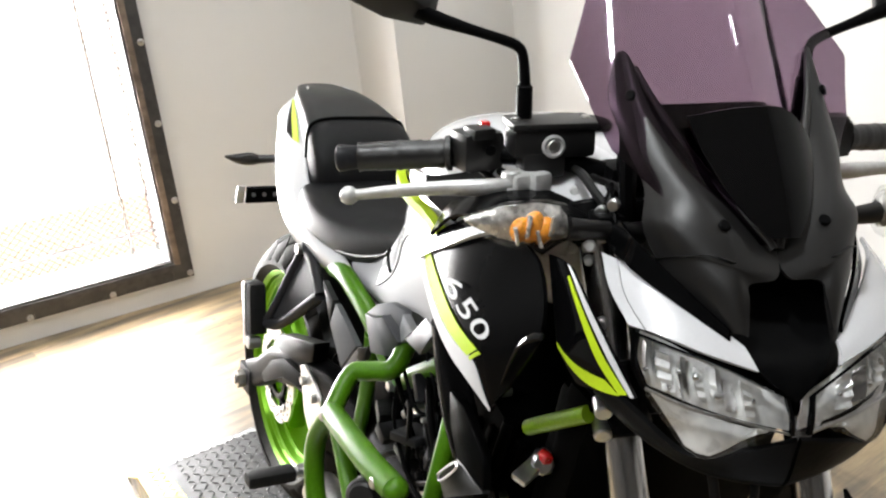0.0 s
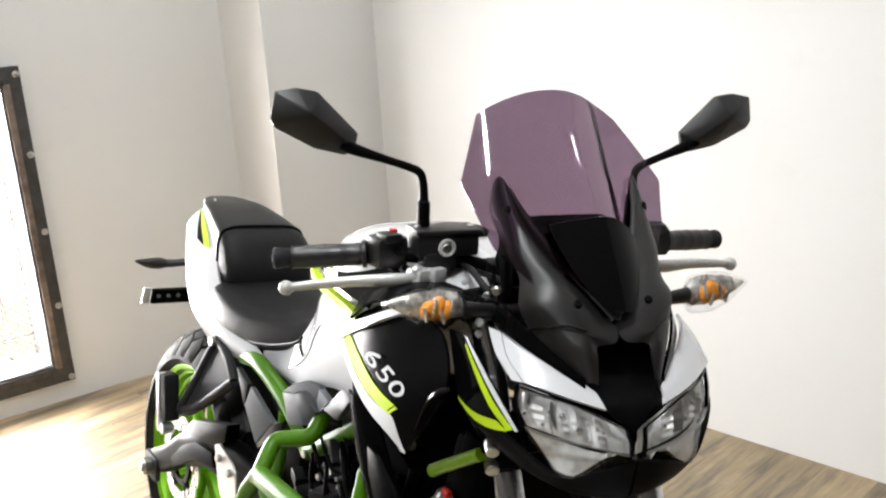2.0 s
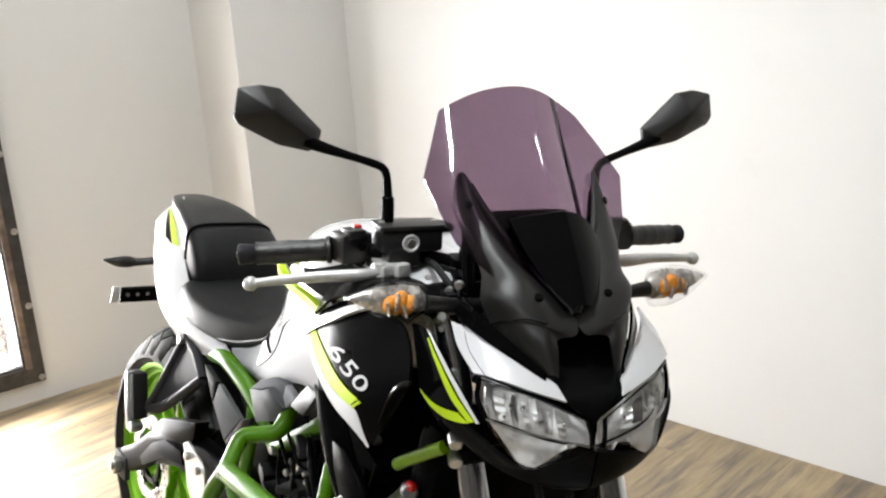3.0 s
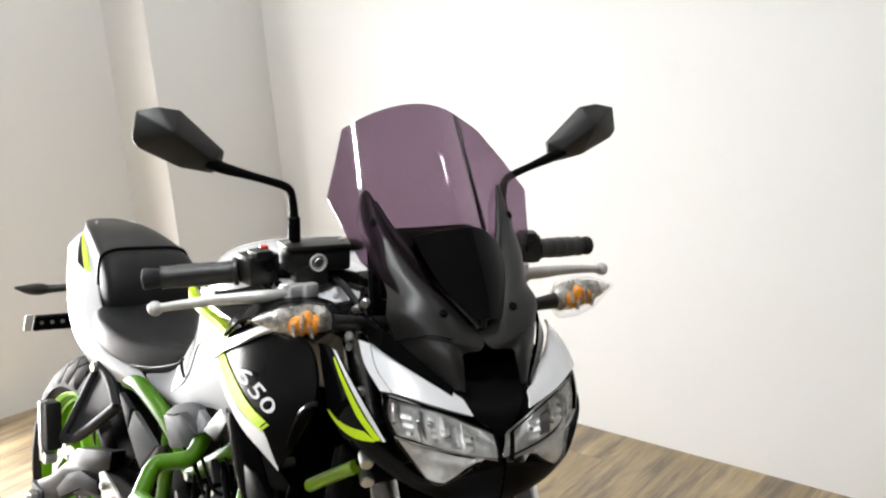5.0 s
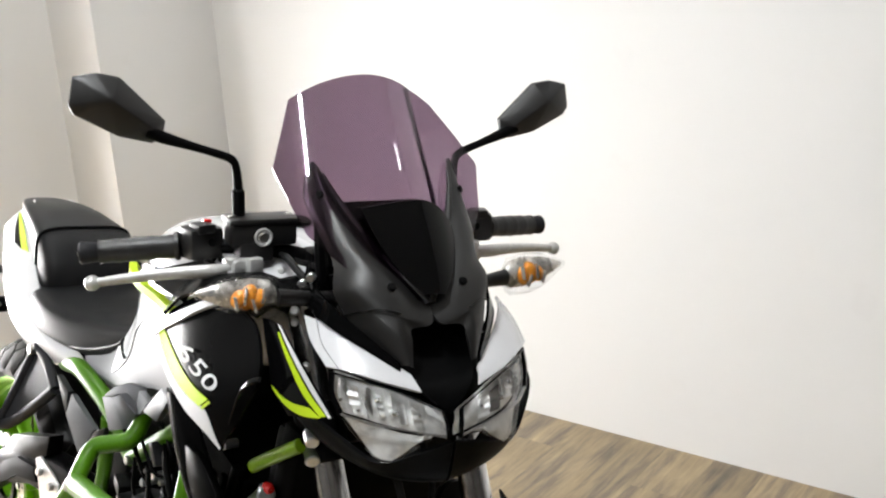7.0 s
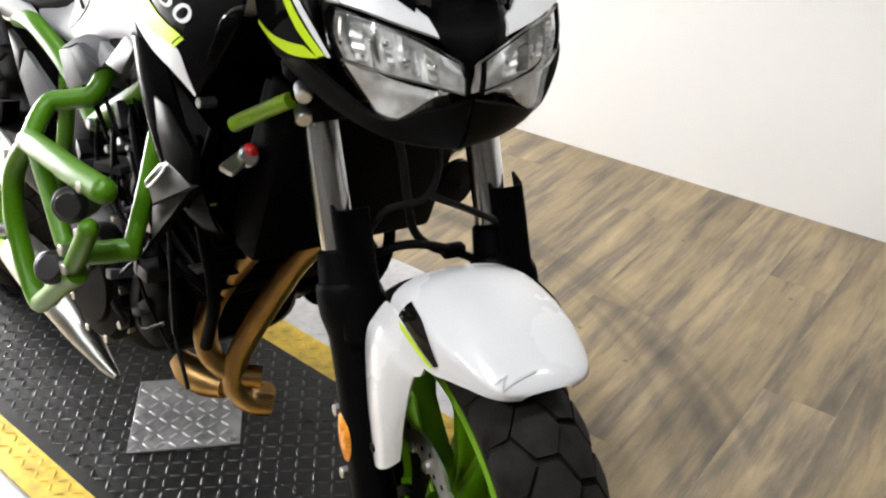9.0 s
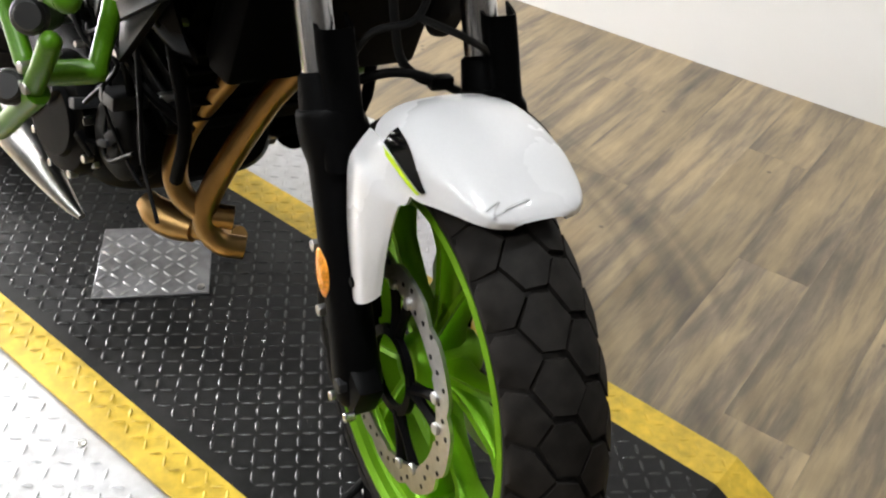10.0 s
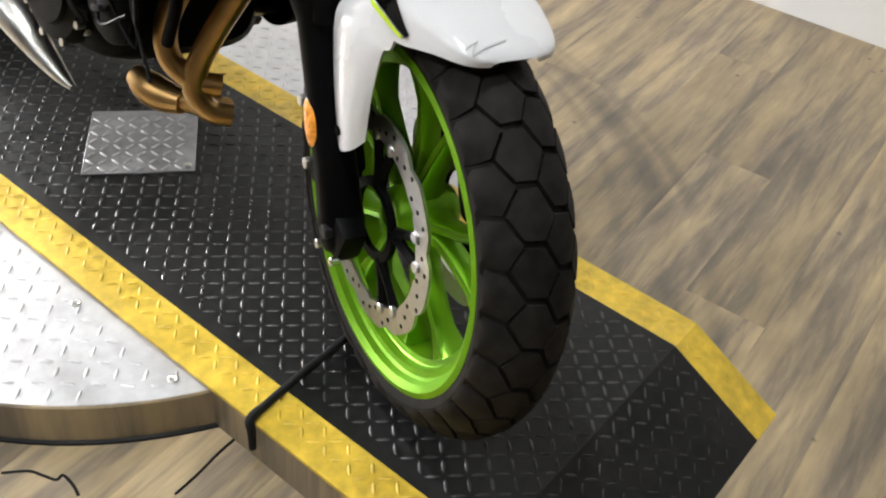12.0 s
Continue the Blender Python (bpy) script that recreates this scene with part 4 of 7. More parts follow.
    for pts in ([(-0.15, -0.095, 0.600), (-0.15, -0.068, 0.606), (-0.15, -0.033, 0.611), (-0.15, 0.003, 0.605), (-0.15, 0.042, 0.588), (-0.15, 0.080, 0.560), (-0.14, 0.098, 0.50), (-0.11, 0.09, 0.43)],
                [(-0.17, -0.045, 0.760), (-0.16, -0.036, 0.720), (-0.16, -0.027, 0.671), (-0.16, -0.014, 0.622), (-0.158, 0.012, 0.596), (-0.152, 0.036, 0.590)]):
        b = bmesh.new()
        tube(b, pts, 0.0055, 10, 6)
        fork_part("brake_hose", b, RUBBER, moto, "black brake hose")
    b = bmesh.new()
    block(b, (0.016, 0.03, 0.016), pose(-0.15, 0.036, 0.592, 0, 0, 0), 0.004)
    fork_part("hose_clip", b, DULL, moto)
    b = bmesh.new()
    block(b, (0.07, 0.27, 0.05), pose(fork_x(0.785) - 0.012, 0, 0.785, 0, -21, 0), 0.014)
    for sg in (-1, 1):
        rod(b, (fork_x(0.75), fork_y(sg, 0.75), 0.75), (fork_x(0.82), fork_y(sg, 0.82), 0.82), 0.034, seg=20, bev=0.004)
    lower = fork_part("lower_yoke", b, DULL, moto, "black lower fork yoke")
    for sg in (-1, 1):
        for dz in (-0.013, 0.013):
            b = bmesh.new()
            p = Vector((fork_x(0.785) + 0.022, sg * 0.128 - 0.012, 0.785 + dz))
            rod(b, p, p + Vector((0.022, sg * 0.004, -0.006)), 0.0095, seg=12, bev=0.002)
            fork_part("clamp_bolt", b, ALU, lower)
    b = bmesh.new()
    block(b, (0.09, 0.25, 0.03), pose(fork_x(0.955) - 0.012, 0, 0.955, 0, -21, 0), 0.010)
    for sg in (-1, 1):
        rod(b, (fork_x(0.94), fork_y(sg, 0.94), 0.94), (fork_x(0.975), fork_y(sg, 0.975), 0.975), 0.032, seg=20, bev=0.004)
    fork_part("upper_yoke", b, DULL, moto, "black upper fork yoke")


build_fork()


def build_fender():
    rows = []
    for th, hw, r_mid, r_edge in ((104, 0.088, 0.325, 0.268), (97, 0.091, 0.330, 0.266), (89, 0.090, 0.331, 0.267), (81, 0.086, 0.331, 0.274), (76, 0.079, 0.330, 0.286), (71.5, 0.071, 0.329, 0.299), (68, 0.061, 0.328, 0.308), (66, 0.048, 0.326, 0.3125), (65, 0.030, 0.324, 0.315)):
        t = radians(th)
        row = []
        for k in (-1, -0.99, -0.955, -0.86, -0.55, 0, 0.55, 0.86, 0.955, 0.99, 1):
            r = r_mid - (r_mid - r_edge) * (0.22 * k * k + 0.78 * abs(k) ** 11)
            row.append((r * math.cos(t), hw * k, 0.30 + r * math.sin(t)))
        rows.append(row)
    s = Surf(rows)
    b = bmesh.new()
    panel(b, s, 44, 40, 0.0035)
    f = fork_part("front_fender", b, WHITE, moto, "white front mudguard with lime and black flash")
    for sg in (-1, 1):
        # the leg of the mudguard that runs down in front of the fork
        b = bmesh.new()
        q = lambda y: -y if sg < 0 else y - 0.034
        leg = Surf([[(-0.076, q(0.0860), 0.588), (-0.045, q(0.0880), 0.592), (-0.015, q(0.0885), 0.590), (0.012, q(0.0870), 0.584), (0.032, q(0.0855), 0.576)],
                    [(-0.082, q(0.0950), 0.568), (-0.052, q(0.0975), 0.569), (-0.022, q(0.0970), 0.568), (0.006, q(0.0935), 0.563), (0.028, q(0.0890), 0.557)],
                    [(-0.082, q(0.105), 0.542), (-0.054, q(0.109), 0.542), (-0.026, q(0.108), 0.542), (-0.002, q(0.101), 0.543), (0.018, q(0.093), 0.546)],
                    [(-0.060, q(0.110), 0.478), (-0.034, q(0.1145), 0.474), (-0.010, q(0.112), 0.478), (0.006, q(0.104), 0.486), (0.013, q(0.096), 0.494)],
                    [(-0.034, q(0.110), 0.408), (-0.018, q(0.113), 0.402), (-0.002, q(0.111), 0.410), (0.007, q(0.104), 0.420), (0.012, q(0.097), 0.430)]])
        panel(b, leg, 26, 16, -0.004 * sg)
        fork_part("fender_stay", b, WHITE, f)
        v = lambda k: 0.5 + sg * k
        b = bmesh.new()
        strip(b, s, [(0.10, v(0.300)), (0.24, v(0.330)), (0.38, v(0.375))], [(0.10, v(0.275)), (0.24, v(0.305)), (0.385, v(0.355))], 8, 0.0034)
        fork_part("fender_decal", b, LIME, f, "lime flash")
        b = bmesh.new()
        strip(b, s, [(0.115, v(0.272)), (0.25, v(0.302)), (0.395, v(0.352))], [(0.15, v(0.185)), (0.27, v(0.22)), (0.41, v(0.325))], 8, 0.0020)
        fork_part("fender_decal", b, BLACK, f, "black flash")
        b = bmesh.new()
        strip(b, s, [(0.10, v(0.325)), (0.16, v(0.345)), (0.23, v(0.365))], [(0.10, v(0.345)), (0.16, v(0.372)), (0.23, v(0.38))], 6, 0.0016)
        fork_part("fender_vent", b, DULL, f)
        b = bmesh.new()
        rod(b, (-0.026, q(0.104), 0.424), (-0.026, q(0.1165), 0.424), 0.006, seg=10, bev=0.001)
        fork_part("fender_bolt", b, DULL, f)
    b = bmesh.new()
    # plain angular mark on the nose
    for u0, v0, u1, v1 in ((0.72, 0.305, 0.69, 0.385), (0.69, 0.385, 0.80, 0.295), (0.80, 0.295, 0.72, 0.47), (0.75, 0.39, 0.71, 0.47)):
        strip(b, s, [(u0, v0), (u1, v1)], [(u0 + 0.006, v0 + 0.008), (u1 + 0.006, v1 + 0.008)], 4, 0.0014)
    fork_part("fender_mark", b, surf_mat("pale_grey_print", (0.50, 0.50, 0.51), 0.3), f, "pale grey angular mark")


build_fender()


# ---- headlight, cowl and screen (steered)
def build_front():
    b = bmesh.new()
    body(b, [(-0.26, 0, 0.885, 0.08, 0.055, 0.6), (-0.20, 0, 0.872, 0.098, 0.052, 0.6), (-0.15, 0, 0.862, 0.090, 0.040, 0.6), (-0.11, 0, 0.852, 0.045, 0.030, 0.7)], 24, 3)
    head = bar_part("headlight", b, DULL, moto, "angular twin LED headlight in a black housing")
    for sg in (-1, 1):
        og = -sg
        sd = sg if sg < 0 else 1.14
        outer = Surf([[(-0.148, sd * 0.126, 0.904), (-0.112, sd * 0.095, 0.900), (-0.088, sd * 0.056, 0.888), (-0.070, sd * 0.010, 0.866)],
                      [(-0.142, sd * 0.129, 0.878), (-0.100, sd * 0.097, 0.876), (-0.076, sd * 0.056, 0.868), (-0.062, sd * 0.007, 0.850)],
                      [(-0.128, sd * 0.122, 0.856), (-0.092, sd * 0.092, 0.852), (-0.070, sd * 0.054, 0.846), (-0.060, sd * 0.006, 0.834)]])
        b = bmesh.new()
        panel(b, outer, 8, 14, 0.003 * og, 0.03, 0.97, 0.02, 0.98)
        bar_part("lens", b, LENS, head, "clear headlight lens")
        # stepped reflector: bright cells between vertical ribs
        b = bmesh.new()
        panel(b, outer, 6, 12, 0.003 * og, 0.0, 1.0, 0.0, 1.0, -0.011 * og)
        bar_part("reflector", b, REFLECT, head, "bright headlight reflector")
        rng = random.Random(4)
        v0 = 0.05
        for k in range(9):
            wide = rng.choice((0.03, 0.05, 0.08))
            u0, u1, lift = 0.06 + 0.25 * rng.random(), 0.93 - 0.2 * rng.random(), rng.choice((-1, 1)) * rng.choice((0.002, 0.0035))
            b = bmesh.new()
            sheet(b, [[outer.at(u0 + (u1 - u0) * p / 6, v0 + wide * q, (-0.006 + lift * (2 * q - 1) + 0.0015 * math.sin(3 * p + k)) * og) for q in (0, 0.5, 1)] for p in range(7)], Vector((-0.004, 0, 0)))
            bar_part("reflector_rib", b, (REFLECT, CHROME, REFLECT, CHROME, STEEL, REFLECT)[k % 6], head)
            v0 += wide + rng.choice((0.02, 0.04, 0.06))
        # chrome beads put in as the bright glints inside the lamp
        for u, v, r in ((0.62, 0.06, 0.0030), (0.78, 0.20, 0.0028), (0.40, 0.30, 0.0030), (0.36, 0.42, 0.0042), (0.62, 0.55, 0.0042), (0.45, 0.78, 0.0028)):
            b = bmesh.new()
            bmesh.ops.create_icosphere(b, subdivisions=2, radius=r, matrix=Matrix.Translation(outer.at(u, v, -0.006 * og)))
            bar_part("glint_bead", b, CHROME, head, "small chrome bead added as a glint")
        low = Surf([[(-0.127, sd * 0.120, 0.851), (-0.092, sd * 0.092, 0.848), (-0.070, sd * 0.054, 0.842), (-0.062, sd * 0.026, 0.838)],
                    [(-0.112, sd * 0.108, 0.832), (-0.084, sd * 0.086, 0.826), (-0.066, sd * 0.056, 0.830), (-0.062, sd * 0.030, 0.834)],
                    [(-0.092, sd * 0.094, 0.812), (-0.078, sd * 0.080, 0.806), (-0.068, sd * 0.058, 0.818), (-0.064, sd * 0.036, 0.831)]])
        b = bmesh.new()
        panel(b, low, 6, 8, 0.003 * og)
        bar_part("position_lens", b, LENS, head, "clear lower lens")
        b = bmesh.new()
        panel(b, low, 5, 5, 0.003 * og, 0.0, 1.0, 0.0, 1.0, -0.007 * og)
        bar_part("position_reflector", b, REFLECT, head, "dull lower reflector")
        b = bmesh.new()
        strip(b, outer, [(-0.04, 0.0), (-0.04, 0.5), (-0.03, 1.0)], [(0.03, 0.0), (0.03, 0.5), (0.03, 1.0)], 8, 0.003 * og, 0.005 * og)
        strip(b, outer, [(0.0, -0.02), (0.5, -0.02), (1.0, -0.02)], [(0.0, 0.035), (0.5, 0.035), (1.0, 0.03)], 6, 0.003 * og, 0.005 * og)
        strip(b, outer, [(0.0, 0.975), (0.5, 0.975), (1.0, 0.975)], [(0.0, 1.03), (0.5, 1.03), (1.0, 1.03)], 6, 0.003 * og, 0.005 * og)
        bar_part("lens_rim", b, BLACK, head, "gloss black lens rim")
        b = bmesh.new()
        strip(b, outer, [(0.955, 0.03), (0.955, 0.5), (0.95, 0.97)], [(1.0, 0.03), (1.0, 0.5), (1.0, 0.97)], 8, 0.0025 * og, 0.003 * og)
        bar_part("lens_step", b, ALU, head)
        # white wedge above each lamp, in two pieces
        w = Surf([[(-0.232, sd * 0.132, 0.952), (-0.188, sd * 0.114, 0.950), (-0.142, sd * 0.082, 0.933), (-0.098, sd * 0.042, 0.906)],
                  [(-0.192, sd * 0.137, 0.931), (-0.158, sd * 0.118, 0.929), (-0.118, sd * 0.084, 0.917), (-0.086, sd * 0.040, 0.899)],
                  [(-0.150, sd * 0.132, 0.911), (-0.124, sd * 0.110, 0.910), (-0.098, sd * 0.078, 0.902), (-0.078, sd * 0.037, 0.891)]])
        for v0, v1 in ((0.0, 0.17), (0.185, 1.0)):
            b = bmesh.new()
            panel(b, w, 8, 10, 0.004 * og, 0, 1, v0, v1)
            bar_part("brow_panel", b, WHITE, moto, "white wedge panel over the headlight")
        # cowl wing beside the screen
        c = Surf([[(-0.306, sg * 0.106, 1.126), (-0.302, sg * 0.103, 1.134), (-0.297, sg * 0.099, 1.137), (-0.293, sg * 0.095, 1.133)],
                  [(-0.296, sg * 0.112, 1.090), (-0.277, sg * 0.108, 1.096), (-0.256, sg * 0.096, 1.094), (-0.244, sg * 0.074, 1.081)],
                  [(-0.252, sg * 0.106, 1.050), (-0.227, sg * 0.102, 1.055), (-0.203, sg * 0.078, 1.048), (-0.198, sg * 0.045, 1.033)],
                  [(-0.218, sg * 0.099, 1.020), (-0.188, sg * 0.090, 1.023), (-0.168, sg * 0.064, 1.022), (-0.166, sg * 0.022, 1.006)],
                  [(-0.200, sg * 0.105, 0.988), (-0.164, sg * 0.093, 1.003), (-0.144, sg * 0.052, 0.999), (-0.140, sg * 0.001, 0.979)],
                  [(-0.178, sg * 0.098, 0.962), (-0.146, sg * 0.082, 0.978), (-0.124, sg * 0.050, 0.975), (-0.121, sg * 0.006, 0.960)],
                  [(-0.174, sg * 0.096, 0.958), (-0.143, sg * 0.080, 0.974), (-0.122, sg * 0.050, 0.971), (-0.117, sg * 0.034, 0.957)],
                  [(-0.154, sg * 0.086, 0.941), (-0.130, sg * 0.072, 0.954), (-0.112, sg * 0.052, 0.954), (-0.108, sg * 0.037, 0.945)],
                  [(-0.112, sg * 0.052, 0.914), (-0.103, sg * 0.050, 0.917), (-0.098, sg * 0.046, 0.918), (-0.095, sg * 0.041, 0.917)]])
        b = bmesh.new()
        panel(b, c, 48, 16, 0.005 * og)
        cw = bar_part("screen_cowl", b, MATTE, moto, "matt black cowl wing round the screen")
        # bead along the inner edge
        b = bmesh.new()
        tube(b, [c.at(u, 0.985, 0.001 * og) for u in (0.026, 0.088, 0.166, 0.245, 0.324, 0.40, 0.472, 0.502)], [0.002, 0.0036, 0.0048, 0.0054, 0.0054, 0.0054, 0.005, 0.0045], 12, 5)
        bar_part("cowl_bead", b, MATTE, cw, "rounded lip along the screen")
        for u, v in ((0.116, 0.57), (0.4725, 0.70)):
            p, n = c.at(u, v), c.normal(u, v) * og
            b = bmesh.new()
            rod(b, p - n * 0.001, p + n * 0.0035, 0.0058, seg=14, bev=0.0014)
            bar_part("cowl_screw", b, DULL, cw, "black cap screw")
        # inner side fairing below the wing, with its crease
        k = Surf([[(-0.275, sg * 0.112, 1.010), (-0.235, sg * 0.120, 0.990), (-0.190, sg * 0.112, 0.975), (-0.145, sg * 0.088, 0.950), (-0.105, sg * 0.056, 0.920)],
                  [(-0.270, sg * 0.122, 0.975), (-0.228, sg * 0.128, 0.962), (-0.182, sg * 0.118, 0.950), (-0.140, sg * 0.090, 0.932), (-0.102, sg * 0.055, 0.910)]])
        b = bmesh.new()
        panel(b, k, 4, 16, 0.004 * og)
        bar_part("cowl_flank", b, BLACK, cw, "gloss black cowl flank")
        # fin under the lamp
        k = Surf([[(-0.215, sd * 0.160, 0.868), (-0.165, sd * 0.150, 0.850), (-0.122, sd * 0.122, 0.826), (-0.090, sd * 0.088, 0.803), (-0.066, sd * 0.045, 0.818), (-0.058, sd * 0.002, 0.829)],
                  [(-0.232, sd * 0.158, 0.842), (-0.180, sd * 0.146, 0.822), (-0.138, sd * 0.116, 0.797), (-0.106, sd * 0.076, 0.778), (-0.084, sd * 0.040, 0.774), (-0.074, sd * 0.002, 0.772)],
                  [(-0.270, sd * 0.140, 0.830), (-0.220, sd * 0.128, 0.806), (-0.180, sd * 0.100, 0.786), (-0.150, sd * 0.066, 0.766), (-0.130, sd * 0.036, 0.762), (-0.120, sd * 0.002, 0.760)]])
        b = bmesh.new()
        panel(b, k, 10, 20, 0.005 * og)
        bar_part("lower_cowl", b, DULL, head, "matt black fin under the headlight")
    # recess and pointed nose between the wings
    b = bmesh.new()
    s = Surf([[(-0.178, -0.060, 0.975), (-0.174, 0, 0.972), (-0.178, 0.060, 0.975)], [(-0.160, -0.060, 0.950), (-0.156, 0, 0.948), (-0.160, 0.060, 0.950)],
              [(-0.130, -0.054, 0.918), (-0.126, 0, 0.914), (-0.130, 0.054, 0.918)], [(-0.094, -0.040, 0.895), (-0.090, 0, 0.892), (-0.094, 0.040, 0.895)],
              [(-0.078, -0.020, 0.876), (-0.074, 0, 0.874), (-0.078, 0.020, 0.876)], [(-0.071, -0.003, 0.862), (-0.069, 0, 0.861), (-0.071, 0.003, 0.862)]])
    panel(b, s, 16, 8, 0.006)
    bar_part("nose_spear", b, DULL, moto, "dull black recessed nose piece")
    # screen: curved sheet, folded back along a crease on its left
    edges = {-1: [(0.985, 0.060), (1.0649, 0.1269), (1.1026, 0.1367), (1.1474, 0.1470), (1.1929, 0.1291), (1.2463, 0.1091)],
             1: [(0.985, 0.060), (1.0853, 0.1348), (1.1504, 0.1519), (1.1997, 0.1237), (1.2463, 0.0942)]}

    def screen(z, y=None, f=None):
        """A point of the screen on the line that starts at height z, at y in its middle or at the share f (-1 to 1) of a flange."""
        side = -1 if (y if f is None else f) < 0 else 1
        edge = edges[side]
        k = max(n for n in range(len(edge) - 1) if edge[n][0] <= z + 1e-9)
        ew = edge[k][1] + (edge[k + 1][1] - edge[k][1]) * (z - edge[k][0]) / (edge[k + 1][0] - edge[k][0])
        half = 0.068 * (1 - math.exp(-(z - 0.975) / 0.05))
        y = y * half if f is None else math.copysign(half + (ew - half) * abs(f), f)
        a = abs(y)
        # the upper edge is an arch
        arch = 2.95 * min(a, 0.1091) ** 2 if side < 0 else 4.6 * min(a, 0.0942) ** 2
        z = 0.985 + (z - 0.985) * (0.2613 - arch) / 0.2613
        half = 0.068 * (1 - math.exp(-(z - 0.975) / 0.05))
        cb = 0.0325 - (0.0145 * ((z - 1.135) / 0.115) ** 2 if z > 1.135 else 0.0305 * ((1.135 - z) / 0.15) ** 2)
        if y < 0:
            back = 2.75 * math.exp((z - 1.135) * 2.0) * y * y
        elif a <= half:
            back = cb * (a / half) ** 2.36
        else:
            back = cb + (0.231 - 2.145 * (z - 1.135)) * (a - half)
        return Vector((-0.140 - 0.845 * (z - 0.985) - back, y, z))

    heights = [0.985 + 0.2613 * n / 56 for n in range(57)]
    sc = Surf([[screen(z, -1 + n / 4) for n in range(9)] for z in heights[::4]])
    grid = [[screen(z, f=-1 + n / 8) for n in range(8)] + [screen(z, -1 + n / 16) for n in range(33)] + [screen(z, f=n / 8) for n in range(1, 9)] for z in heights]
    b = bmesh.new()
    sheet(b, grid, Vector((-0.0028, 0, -0.001)))
    ws = bar_part("windscreen", b, TINT, moto, "smoked purple-grey acrylic touring screen", 14)
    # extra tint layers stand in for the dark reflection along the crease
    for v0, v1 in ((0.925, 1.0), (0.965, 1.0)):
        b = bmesh.new()
        panel(b, sc, 40, 4, 0.001, 0.40, 1.0, v0, v1, 0.0025 if v1 - v0 > 0.05 else 0.004)
        bar_part("fold_dark_strip", b, TINT, ws, "extra tint strip that paints the dark reflection at the fold")
    b = bmesh.new()
    block(b, (0.04, 0.150, 0.100), pose(-0.330, 0, 1.030, 0, 35, 0), 0.014)
    block(b, (0.10, 0.09, 0.05), pose(-0.290, 0, 0.975), 0.012)
    ins = bar_part("instrument", b, DULL, moto, "black instrument pod behind the screen")
    b = bmesh.new()
    arch = lambda v: 0.39 - 0.13 * max(0.0, (v - 0.62) / 0.38) ** 2.4 - 0.02 * (1 - v) ** 2
    sheet(b, [[sc.at(arch(n / 20) * k / 14, n / 20, -0.016) for n in range(21)] for k in range(15)], Vector((-0.004, 0, 0)))
    bar_part("inner_panel", b, BLACK, ins, "black panel under the screen")
    b = bmesh.new()
    block(b, (0.16, 0.10, 0.03), pose(-0.22, 0, 0.945, 0, 20, 0), 0.008)
    for sg in (-1, 1):
        tube(b, [(-0.30, sg * 0.07, 0.94), (-0.25, sg * 0.10, 0.98), (-0.28, sg * 0.095, 1.07)], 0.009, 8, 4)
        block(b, (0.03, 0.03, 0.02), pose(-0.255, sg * 0.12, 0.975), 0.005)
    bar_part("headlight_bracket", b, DULL, moto, "black bracket")
    for sg in (-1, 1):
        for p in ((-0.262, 0.122, 0.985), (-0.270, 0.114, 0.955), (-0.235, 0.120, 1.000), (-0.172, 0.148, 0.905), (-0.168, 0.152, 0.885))[:5 if sg < 0 else 1]:
            b = bmesh.new()
            rod(b, (p[0], sg * p[1], p[2]), (p[0] + 0.008, sg * (p[1] + 0.006), p[2]), 0.006, seg=10, bev=0.001)
            bar_part("fairing_screw", b, ALU, moto)


build_front()


